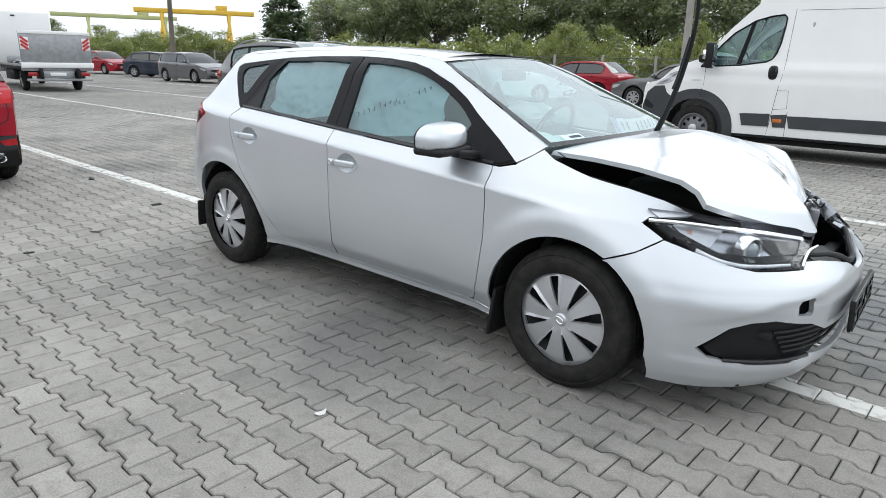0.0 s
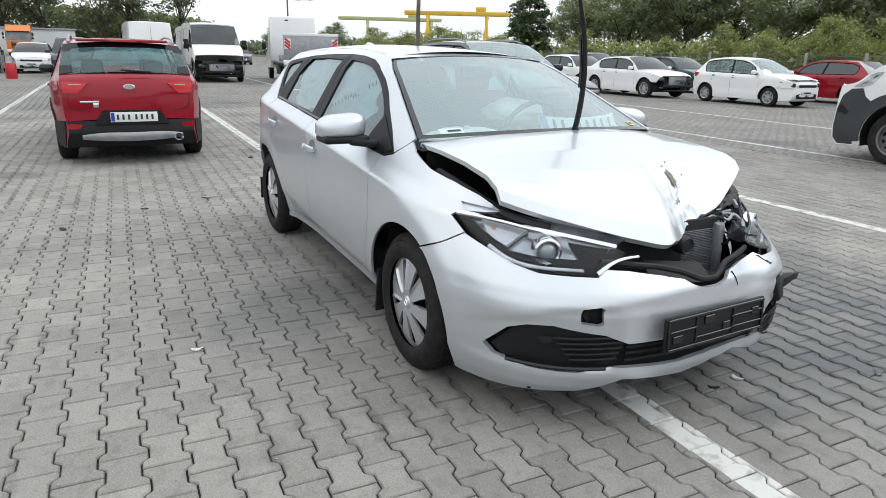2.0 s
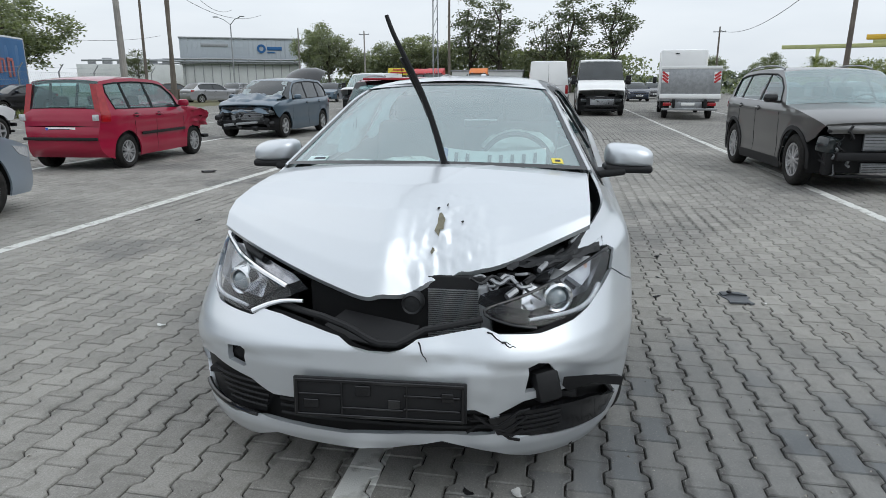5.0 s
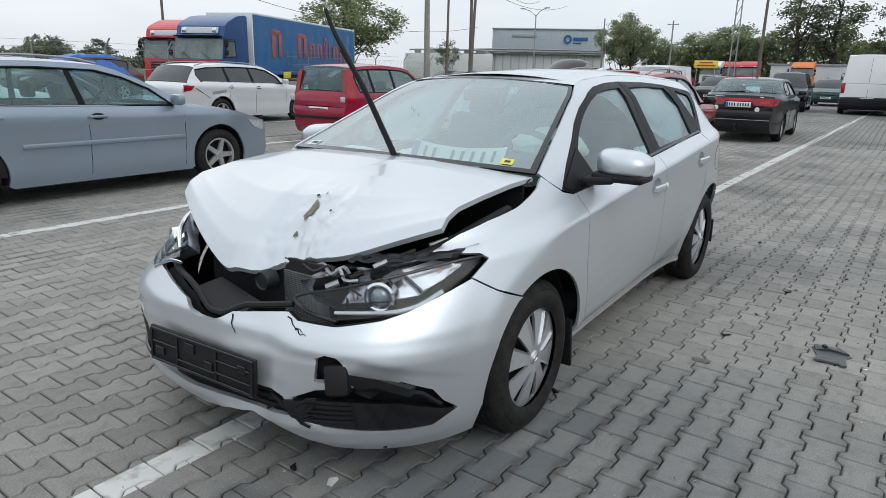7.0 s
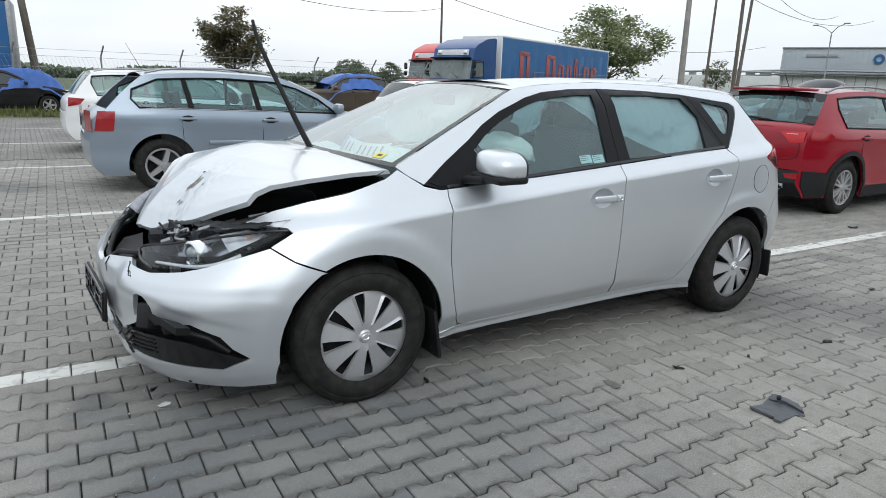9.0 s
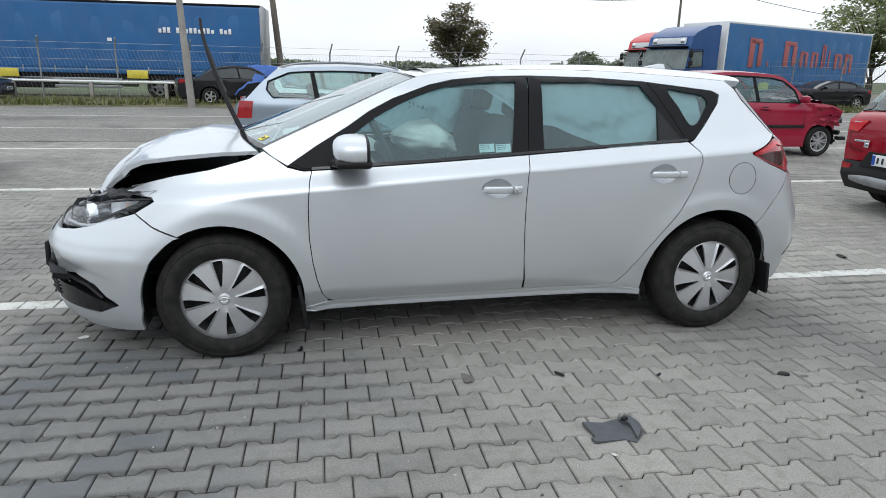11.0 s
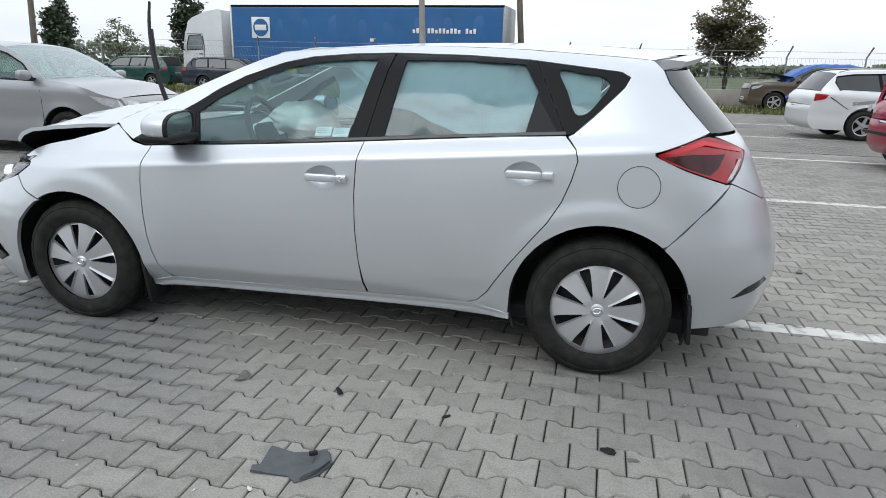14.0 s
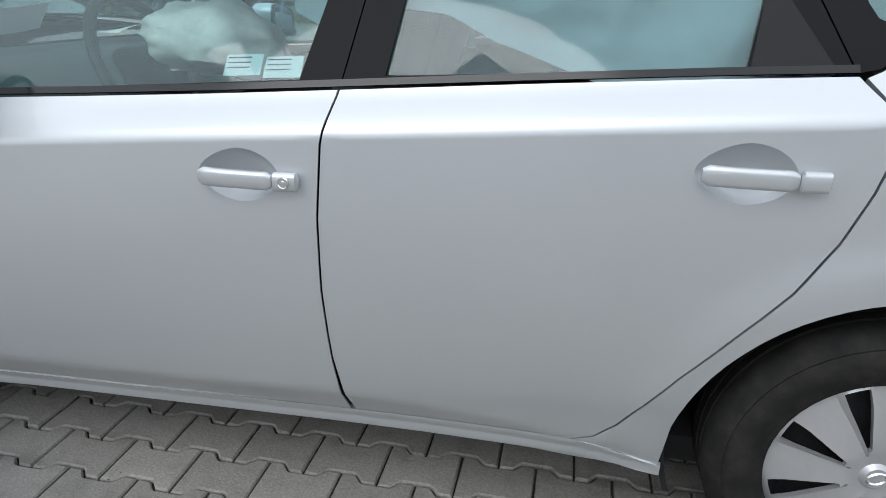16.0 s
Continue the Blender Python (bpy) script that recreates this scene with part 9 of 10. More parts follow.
tip = lorry("white lorry with a long blue curtain trailer", pose(16.15, -27.45, 0, 0, 0, -3.4), M["cab_white"], M["lorry_blue"], M["dull_blue"], M["trim"])
sg_ = quick_box("logo_field", (0.98, 0.012, 0.98), (-1.62, 0.035, 2.92), M["white_plastic"], tip, 0.05)
bm = lathe_bm([(0, 0.012), (0.40, 0.012), (0.41, 0)], 36)
bmesh.ops.translate(bm, vec=(-1.62, 0.042, 2.92), verts=bm.verts)
part("logo_disc", bm, M["lorry_blue"], sg_)
quick_box("logo_bar", (0.62, 0.012, 0.26), (-1.62, 0.058, 2.92), M["white_plastic"], sg_, 0.01)
for k in range(17):
    if k not in (3, 13):
        quick_box("letter_bar", (0.12, 0.010, 0.22 if k % 3 else 0.16), (-9.45 - 0.178 * k, 0.035, 2.86 if k % 3 else 2.83), M["white_plastic"], tip, 0.004)
quick_box("small_label", (0.18, 0.012, 0.14), (-7.4, 0.035, 2.42), M["white_plastic"], tip, 0.004)

ger = lorry("blue lorry with a faded blue curtain trailer and red lettering shapes", pose(-18.8, -24.95, 0, 0, 0, 21.1), M["cab_blue"], M["dull_blue"], M["dull_blue"], M["cab_white"], "cab_red")
for k, (x, w, h, z) in enumerate(((-2.55, 0.80, 1.25, 2.60), (-3.35, 0.22, 0.22, 2.10), (-4.60, 0.85, 1.15, 2.62), (-5.50, 0.55, 0.72, 2.40), (-6.20, 0.48, 0.72, 2.40), (-6.80, 0.28, 1.10, 2.60), (-7.25, 0.26, 0.85, 2.45), (-7.85, 0.58, 0.72, 2.38), (-8.60, 0.60, 0.95, 2.28))):
    x, w, h = -2.35 + (x + 2.55) * 1.48, w * 1.45, h * 1.12
    quick_box("letter_bar", (w * 0.36, 0.02, h), (x + w * 0.30, 0.035, z), M["letter_red"], ger, 0.05)
    if w > 0.4:
        quick_box("letter_bar", (w * 0.30, 0.02, h * 0.8), (x - w * 0.32, 0.035, z - h * 0.05), M["letter_red"], ger, 0.05)
        quick_box("letter_bar", (w * 0.8, 0.02, h * 0.16), (x, 0.035, z + h * 0.40), M["letter_red"], ger, 0.03)
red = thing("lorry_tractor", pose(-19.5, -29.2, 0, 0, 0, 21.1), "red lorry tractor parked beside the blue one", "lorry")
tractor(red, 0.0, M["cab_red"])
for x, y, mt, yaw, lab in ((-90.5, -14.0, "cab_red", 0, "red lorry tractor far off"), (-90.5, -7.9, "orange", 0, "orange lorry tractor far off"), (-91, -18.6, "cab_white", 0, "white lorry tractor far off"), (-92.5, -16.3, "cab_red", 0, "red lorry tractor behind a white one, far off")):
    t = thing("lorry_tractor", pose(x, y, 0, 0, 0, yaw), lab, "lorry", "far lorries")
    tractor(t, 0.0, M[mt], 3.3)

# flatbed truck with its tail lift up
fl = thing("tail_lift_truck", pose(-23.1, 5.95, 0, 0, 0, BACK - 7), "white flatbed truck with raised grey tail lift and striped boards", "truck")
quick_box("lift_board", (0.06, 2.20, 0.95), (0.10, 0, 1.465), M["grey_metal"], fl, 0.01)
quick_box("lift_lip", (0.10, 2.26, 0.18), (0.05, 0, 0.90), M["white"], fl, 0.02)
quick_box("lift_top", (0.08, 2.22, 0.11), (0.09, 0, 1.985), M["white"], fl, 0.015)
quick_box("lift_housing", (0.22, 2.20, 0.12), (0.20, 0, 0.765), M["grey_metal"], fl, 0.02)
quick_box("lamp_panel", (0.05, 1.05, 0.24), (0.06, 0.05, 0.58), M["grey_metal"], fl, 0.01)
quick_box("underrun_bar", (0.09, 2.05, 0.09), (-0.02, 0, 0.41), M["grey_metal"], fl, 0.02)
quick_box("flat_bed", (4.2, 2.1, 0.14), (2.3, 0, 0.80), M["trim"], fl, 0.02)
quick_box("chassis", (7.0, 0.8, 0.22), (3.6, 0, 0.60), M["black"], fl, 0.02)
for s in (1, -1):
    bd = quick_box("marker_board", (0.02, 0.26, 0.40), (0.055, s * 0.95, 1.62), M["white_plastic"], fl, 0.004)
    for k in range(3):
        quick_box("red_stripe", (0.006, 0.27, 0.075), (0.041, s * 0.95, 1.50 + 0.12 * k), M["cab_red"], bd, 0, pose(0, 0, 0, s * 38, 0, 0))
    quick_box("rear_lamp", (0.05, 0.30, 0.13), (0.02, s * 0.82, 0.60), M["red_lens"], fl, 0.01)
    quick_box("lift_arm", (0.60, 0.10, 0.34), (0.12, s * 0.58, 0.62), M["black"], fl, 0.03)
    quick_box("mudguard", (0.95, 0.34, 0.05), (1.4, s * 0.86, 0.745), M["black"], fl, 0.02)
    quick_box("mud_flap", (0.03, 0.34, 0.38), (0.93, s * 0.86, 0.55), M["black"], fl, 0.01)
    quick_box("tool_box", (1.5, 0.30, 0.36), (3.1, s * 0.84, 0.52), M["black"], fl, 0.03)
    for x in (1.4, 7.3):
        w = thing("wheel", pose(0, 0, 0), "", "")
        w.parent = fl
        w.matrix_local = Matrix.Translation((x, s * 0.85, 0.36)) @ Matrix.Diagonal((1, s, 1, 1))
        for nm, me in wheel_set("disc", 0.36):
            new(nm, me).parent = w
quick_box("number_plate", (0.02, 0.50, 0.11), (0.02, 0.05, 0.60), M["plate_white"], fl, 0.003)
quick_box("sleeper_box", (1.15, 2.05, 2.05), (5.55, 0, 1.86), M["white"], fl, 0.12)
cabp = [(6.0, 0.55), (8.05, 0.50), (8.25, 0.75), (8.15, 1.15), (7.35, 1.35), (6.75, 2.15), (6.0, 2.30)]
for s in (1, -1):
    part("cab_side", skin(cabp, lambda a, b, s=s: (a, s * 0.98, b), outward(s), step=(0.4, 0.4), rim=0.03), M["white"], fl)
    quick_box("side_rail", (4.2, 0.04, 0.14), (2.3, s * 1.03, 0.86), M["grey_metal"], fl, 0.01)
    quick_box("cab_mirror", (0.10, 0.18, 0.32), (7.2, s * 1.15, 1.55), M["black"], fl, 0.04)
    quick_box("rear_slit", (0.02, 0.16, 0.05), (4.965, s * 0.30, 2.70 if s > 0 else 2.10), M["black"], fl, 0.01)
vs = [(a, s * 0.98, b) for s in (1, -1) for a, b in cabp]
sheet("cab_shell", vs, [(i, i + 7, i + 8, i + 1) for i in range(6)] + [(6, 13, 7, 0)], M["white"], fl, out=None)
quick_box("load_frame", (0.5, 1.6, 0.30), (4.2, 0, 1.02), M["grey_metal"], fl, 0.05)
for k in range(7):
    quick_box("load_piece", (0.9 - 0.08 * k, 0.10, 0.05), (3.0 + 0.2 * k, 0.75 - 0.16 * k, 0.95 + 0.03 * (k % 3)), M["white_plastic"] if k % 2 else M["grey_metal"], fl, 0.01, pose(0, 0, 0, 6 * k, 8 - 5 * (k % 3), 15 * k))


# fences
fence = tagged(new("fence"), "grey wire mesh fence on concrete posts before the trees", "fence")
for k in range(34):
    x = -52 + 2.5 * k
    part("post", box_bm((0.10, 0.10, 1.75), (x, 24.6, 0.87), 0.02), M["concrete"], fence)
bm = bmesh.new()
vs, fs = [], []
def bar(p, q, r):
    """A thin square bar between two points, added to vs and fs."""
    p, q = Vector(p), Vector(q)
    d = (q - p).normalized()
    a = d.cross(Vector((0.3, 1, 0.2))).normalized() * r
    b = d.cross(a).normalized() * r
    n0 = len(vs)
    vs.extend([tuple(e + s) for e in (p, q) for s in (a + b, a - b, -a - b, -a + b)])
    fs.extend([(n0, n0 + 1, n0 + 5, n0 + 4), (n0 + 1, n0 + 2, n0 + 6, n0 + 5), (n0 + 2, n0 + 3, n0 + 7, n0 + 6), (n0 + 3, n0, n0 + 4, n0 + 7)])
for k in range(410):
    bar((-52 + 0.2 * k, 24.6, 0.1), (-52 + 0.2 * k, 24.6, 1.62), 0.006)
for z in (0.15, 0.55, 0.95, 1.35, 1.62):
    bar((-52, 24.6, z), (30, 24.6, z), 0.012)
bm.free()
M["weathered_wire"] = surface("weathered_wire", (0.13, 0.135, 0.13), 0.6, 0.3, vary=0.2)
tagged(sheet("wire_mesh", vs, fs, M["weathered_wire"], fence), kind="stuff")
wire = tagged(new("fence"), "tall wire fence with bent posts behind the verge", "fence")
vs, fs = [], []
for k in range(22):
    x = -38 + 2.9 * k
    y = -26.05 - 0.02 * x if x > 0 else -26.05
    part("post", tube_bm([(x, y, 0), (x, y, 2.05), (x - 0.10, y + 0.25, 2.45)], 0.035, 6), M["grey_metal"], wire)
for z in (0.4, 0.8, 1.2, 1.6, 2.0, 2.25):
    bar((-38, -26.05, z), (24, -26.05 - 0.4, z), 0.005)
for k in range(420):
    bar((-38 + 0.148 * k, -26.05 - 0.0029 * k * 0.148 * 2.2, 0.1), (-38 + 0.148 * k + 0.6, -26.05 - 0.0029 * k * 0.148 * 2.2, 2.0), 0.003)
tagged(sheet("wire_mesh", vs, fs, M["grey_metal"], wire), kind="stuff")
rail = tagged(new("guard_rail"), "white pipe guard rail along the verge", "rail")
part("pipe", tube_bm([(-3.0, -25.7, 0.72), (8, -26.0, 0.72), (13.5, -26.1, 0.74)], 0.05, 8), M["white_plastic"], rail)
for k in range(6):
    part("post", box_bm((0.14, 0.14, 0.72), (-2.2 + 2.9 * k, -25.79 - 0.06 * k, 0.36), 0.02), M["concrete"], rail)
low = quick_box("low_wall", (34, 0.22, 0.72), (-19.5, -25.55, 0.34), M["concrete"], None, 0.03)
tagged(low, "low stained concrete wall behind the verge", "wall")


# poles, street lamp and wires
def pole(x, y, h, r, mat, lean=(0, 0), label="weathered wooden utility pole beside the yard", arms=()):
    p = thing("utility_pole", pose(x, y, 0), label, "pole", "poles round the yard")
    part("shaft", tube_bm([(0, 0, -0.1), (lean[0] * 0.5, lean[1] * 0.5, h / 2), (lean[0], lean[1], h)], r, 10, r * 0.62), mat, p)
    for z in arms:
        part("crossarm", box_bm((0.08, 1.5, 0.10), (lean[0] * z / h, lean[1] * z / h, z), 0.01), M["grey_metal"], p)
        for s in (-0.65, 0, 0.65):
            part("insulator", box_bm((0.06, 0.06, 0.16), (lean[0] * z / h, s + lean[1] * z / h, z + 0.12), 0.02), M["white_plastic"], p)
    return p
pole(-8.6, 25.4, 9.0, 0.17, M["concrete"], (-0.1, 0.2), "grey concrete utility pole by the fence")
pole(-33.2, 15.4, 8.5, 0.15, M["wood_pole"], (0.05, 0.1))
pole(-30.6, -23.0, 9.5, 0.20, M["concrete"], (0.1, 0.0), "thick grey concrete utility pole")
pole(-34.2, -24.0, 9.0, 0.10, M["wood_pole"], (0.0, 0.1), arms=(8.2,))
pole(-35.8, -23.1, 10.0, 0.14, M["wood_pole"], (0.3, 0.1))
pole(4.75, -20.9, 8.0, 0.13, M["concrete"], (0.35, -0.1), "leaning concrete utility pole on the verge")
pole(1.72, -28.3, 9.5, 0.16, M["wood_pole"], (0.85, -0.1), "leaning wooden utility pole behind the fence")
pole(-37.2, -60.6, 11.5, 0.16, M["wood_pole"])
pole(-40.0, -25.8, 8.5, 0.14, M["wood_pole"], (-0.6, 0.0))
pole(-83.0, 20.7, 8.0, 0.14, M["wood_pole"], arms=(7.4,))
pole(-55.0, -8.2, 9.5, 0.14, M["wood_pole"])
pole(24.2, -23.6, 8.5, 0.15, M["wood_pole"], (-0.5, 0.1))
pole(-95.0, -37.2, 9.5, 0.15, M["concrete"])
pole(-90.0, -25.5, 8.6, 0.15, M["concrete"], (0.15, 0.0), arms=(8.1,))
lat = thing("lattice_mast", pose(-34.8, -6.0, 0), "slim grey steel lattice mast", "mast")
for s in (-0.16, 0.16):
    part("chord", tube_bm([(0, s, 0), (0.35, s * 0.6, 10)], 0.035, 6), M["grey_metal"], lat)
for k in range(14):
    z = 0.4 + 0.68 * k
    part("lacing", tube_bm([(0.035 * z, -0.15 * (1 - 0.04 * z), z), (0.035 * (z + 0.6), 0.15 * (1 - 0.04 * z), z + 0.6)], 0.018, 5), M["grey_metal"], lat)
lamp = thing("street_lamp", pose(-65.0, -33.3, 0), "grey street lamp with two arms", "street lamp")
part("shaft", tube_bm([(0, 0, 0), (0, 0, 7.6)], 0.10, 8, 0.06), M["grey_metal"], lamp)
for s in (1, -1):
    part("arm", tube_bm([(0, 0, 7.5), (0.2, s * 0.6, 8.0), (0.3, s * 1.3, 8.25)], 0.04, 6), M["grey_metal"], lamp)
    part("lamp_head", box_bm((0.20, 0.55, 0.12), (0.32, s * 1.5, 8.28), 0.04), M["grey_metal"], lamp)


def cable(a, b, sag, n=14, r=0.018):
    pts = []
    for i in range(n + 1):
        q = i / n
        p = Vector(a).lerp(Vector(b), q)
        pts.append((p.x, p.y, p.z - 4 * sag * q * (1 - q)))
    ob = part("overhead_cable", tube_bm(pts, r, 5), M["cable"])
    tagged(ob, "thin black overhead cable between poles", "cable", "overhead cables")
cable((2.5, -28.4, 7.4), (-37.2, -60.6, 9.5), 1.6)
cable((-35.6, -23.1, 9.3), (-65, -33, 9.0), 1.4)
cable((-34.2, -24.0, 8.3), (-70, -32, 8.9), 1.4)
cable((-33.2, 15.5, 8.0), (-83, 20.7, 7.6), 1.6, r=0.022)
cable((-33.2, 15.5, 7.6), (-34.6, -6.0, 9.2), 0.8)
cable((-33.2, 15.5, 8.2), (-8.6, 25.5, 8.6), 0.6)
cable((2.4, -28.4, 7.0), (24.0, -23.6, 8.0), 0.8)
cable((-37.2, -60.6, 10.8), (-120, -75, 10.5), 3.0, r=0.03)
cable((2.5, -28.4, 7.9), (60, -60, 10), 2.0, r=0.02)

# grey hall with a white base, beyond the street
hall = thing("industrial_hall", pose(-106.6, -63.2, 0, 0, 0, math.degrees(math.atan2(17.9, -8.7))), "long grey industrial hall with a white lower wall", "building")
quick_box("hall_wall", (20.5, 30, 4.15), (10.0, 15.2, 7.12), M["hall_grey"], hall, 0.05)
quick_box("hall_base", (20.9, 30, 5.04), (10.0, 15.0, 2.52), M["hall_white"], hall, 0.05)
quick_box("canopy", (21.5, 1.2, 0.25), (9.8, -0.5, 5.18), M["grey_metal"], hall, 0.03)
for y0, z0, r0 in ((-1.05, 5.55, 0.16), (-0.85, 4.85, 0.12)):
    part("facade_pipe", tube_bm(curve([(-7.0, y0 + 1.0, z0 - 0.3), (-0.8, y0, z0), (6.0, y0, z0 + 0.05), (13.0, y0, z0), (20.2, y0, z0)], 4), r0, 8), M["grey_metal"], hall)
for k in range(8):
    quick_box("pipe_bracket", (0.16, 0.9, 0.55), (0.5 + 2.7 * k, -0.75, 5.25), M["grey_metal"], hall, 0.03)
quick_box("faded_lettering", (4.6, 0.03, 0.55), (5.6, 0.105, 8.0), M["grey_metal"], hall, 0.02)
quick_box("roof_edge", (20.7, 30.2, 0.25), (10.0, 15.1, 9.25), M["grey_metal"], hall, 0.03)
for k in range(26):
    quick_box("wall_rib", (0.10, 0.08, 4.0), (0.2 + 0.8 * k, 0.16, 7.15), M["hall_grey"], hall, 0)
for k in range(14):
    quick_box("base_post", (0.12, 0.10, 4.9), (0.4 + 1.5 * k, -0.05, 2.45), M["grey_metal"], hall, 0)
bm = lathe_bm([(0.38, 0), (0.40, 0.05), (0.75, 0.05), (0.77, 0)], 28)
bm.transform(Matrix.Translation((13.6, 0.02, 7.5)) @ pose(0, 0, 0, 0, 0, 180))
part("logo_ring", bm, M["lorry_blue"], hall)
quick_box("logo_bar", (2.6, 0.06, 0.62), (15.9, 0.08, 7.55), M["lorry_blue"], hall, 0.02)
quick_box("logo_bar", (1.4, 0.06, 0.22), (15.3, 0.08, 6.85), M["lorry_blue"], hall, 0.02)
side_hall = thing("industrial_hall", pose(-98.0, -77.0, 0, 0, 0, math.degrees(math.atan2(17.9, -8.7))), "low grey works building with pipes on its roof", "building")
quick_box("works_wall", (16.5, 20, 4.6), (8.0, 10, 2.3), M["hall_white"], side_hall, 0.05)
for k in range(6):
    quick_box("roof_duct", (1.2 + 0.3 * (k % 3), 1.0, 0.9 + 0.5 * (k % 2)), (1.8 + 2.4 * k, 2.0, 5.0), M["grey_metal"], side_hall, 0.15)
part("roof_pipe", tube_bm([(0.5, 0.4, 5.2), (8, 0.4, 5.35), (16, 0.4, 5.2)], 0.16, 8), M["grey_metal"], side_hall)
flat = thing("flat_building", pose(-118.0, -1.0, 0), "beige flat-roofed building with dark windows", "building")
quick_box("building_wall", (10, 9.5, 5.6), (0, 0, 2.8), M["beige"], flat, 0.05)
quick_box("roof_edge", (10.4, 9.9, 0.30), (0, 0, 5.65), M["concrete"], flat, 0.03)
for k in range(4):
    w = quick_box("window", (0.08, 1.3, 1.1), (5.03, -3.4 + 2.3 * k, 4.1), M["smoked_glass"], flat, 0.01)
    quick_box("window_frame", (0.05, 1.5, 0.10), (5.04, -3.4 + 2.3 * k, 3.5), M["white_plastic"], w, 0.01)
shed = thing("flat_building", pose(-104.0, -9.0, 0), "low white shed with a flat roof", "building")
quick_box("building_wall", (7, 11, 3.2), (0, 0, 1.6), M["hall_white"], shed, 0.05)
quick_box("roof_edge", (7.3, 11.4, 0.25), (0, 0, 3.3), M["grey_metal"], shed, 0.03)
board = thing("sign_board", pose(-88.0, -20.2, 0, 0, 0, 8), "yellow roadside sign board with red bars", "sign")
quick_box("board", (0.08, 2.9, 0.95), (0, 0, 3.0), M["yellow"], board, 0.01)
for z, w in ((3.22, 1.6), (2.85, 2.3)):
    quick_box("sign_bar", (0.03, w, 0.18), (0.06, 0, z), M["cab_red"], board, 0.01)
for s in (-1.1, 1.1):
    part("sign_post", tube_bm([(0, s, 0), (0, s, 2.6)], 0.05, 6), M["grey_metal"], board)

# gantry cranes
def crane(a, b, legs, z, mat, label, depth=0.9):
    c = thing("gantry_crane", pose(a[0], a[1], 0, 0, 0, math.degrees(math.atan2(b[1] - a[1], b[0] - a[0]))), label, "crane")
    L = math.hypot(b[0] - a[0], b[1] - a[1])
    for s in (-0.6, 0.6):
        part("girder", box_bm((L, 0.30, depth), (L / 2, s, z), 0.03), mat, c)
    for q in legs:
        x = L * q
        for s in (-1, 1):
            part("leg", tube_bm([(x - 0.1, s * 0.6, z - depth / 2), (x + 0.5, s * 2.0, 0)], 0.20, 6), mat, c)
            part("leg", tube_bm([(x + 0.2, s * 0.6, z - depth / 2), (x - 0.9, s * 2.0, 0)], 0.16, 6), mat, c)
        part("leg_tie", box_bm((0.2, 4.2, 0.3), (x - 0.1, 0, 0.5), 0.03), mat, c)
        part("cross_brace", tube_bm([(x + 0.3, -1.6, 1.6), (x - 0.3, 1.2, 3.6)], 0.10, 6), mat, c)
    part("hoist", box_bm((1.6, 1.4, 0.8), (L * 0.72, 0, z + 0.6), 0.05), mat, c)
    return c
crane((-96.5, 42.9), (-88.6, 57.6), (0.22, 0.78), 7.4, M["crane_yellow"], "yellow gantry crane above the hedge", 0.62)
crane((-110.0, 36.5), (-103.5, 53.0), (0.28, 0.9), 6.8, M["crane_pale"], "pale green-yellow gantry crane further off", 0.55)

# bits of plastic and stones on the paving
M["debris"] = surface("grey_broken_plastic", (0.085, 0.092, 0.10), 0.55, vary=0.2, scale=20, bump=0.2)
big = tagged(new("broken_trim"), "broken dark grey plastic trim piece lying on the paving", "debris")
face = lambda x, y: 0.014 + 0.010 * math.sin(9 * (x + 0.2)) + 0.05 * max(0, -0.36 - x) + 0.003 * noise.noise((40 * x, 40 * y, 1))
shell = [(-0.180, 1.892), (-0.172, 1.865), (-0.195, 1.855), (-0.185, 1.742), (-0.27, 1.750), (-0.39, 1.712), (-0.425, 1.775), (-0.405, 1.850), (-0.345, 1.908), (-0.312, 1.882), (-0.215, 1.888)]
part("trim_shell", skin(shell, lambda x, y: (x, y, face(x, y)), up, step=(0.02, 0.02), rim=0.010), M["debris"], big)
fold = [(-0.345, 1.735), (-0.385, 1.722), (-0.418, 1.775), (-0.400, 1.840), (-0.355, 1.895), (-0.372, 1.80)]
part("trim_end", skin(fold, lambda x, y: (x, y, face(x, y) + 0.016 - 8 * (x + 0.385) ** 2), up, step=(0.02, 0.02), rim=0.012), M["debris"], big)
part("trim_clip", box_bm((0.03, 0.02, 0.014), (-0.355, 1.775, 0.032), 0.004, m=pose(0, 0, 0, 10, 0, 30)), M["black"], big)
red_drum = thing("red_drum", pose(-29.2, -5.0, 0), "small red metal drum standing beside a pole", "drum")
part("drum_body", lathe_bm([(0, 0.0), (0.20, 0.0), (0.21, 0.02), (0.21, 0.30), (0.22, 0.31), (0.21, 0.32), (0.21, 0.60), (0.20, 0.62), (0, 0.62)], 20), M["cab_red"], red_drum).rotation_euler = (radians(90), 0, 0)


# ---- paving ----
SLOPE = -0.022
PX, PY, TILT, PHASE = 0.1975, 0.1395, -0.030, (0.5935, -0.4579)


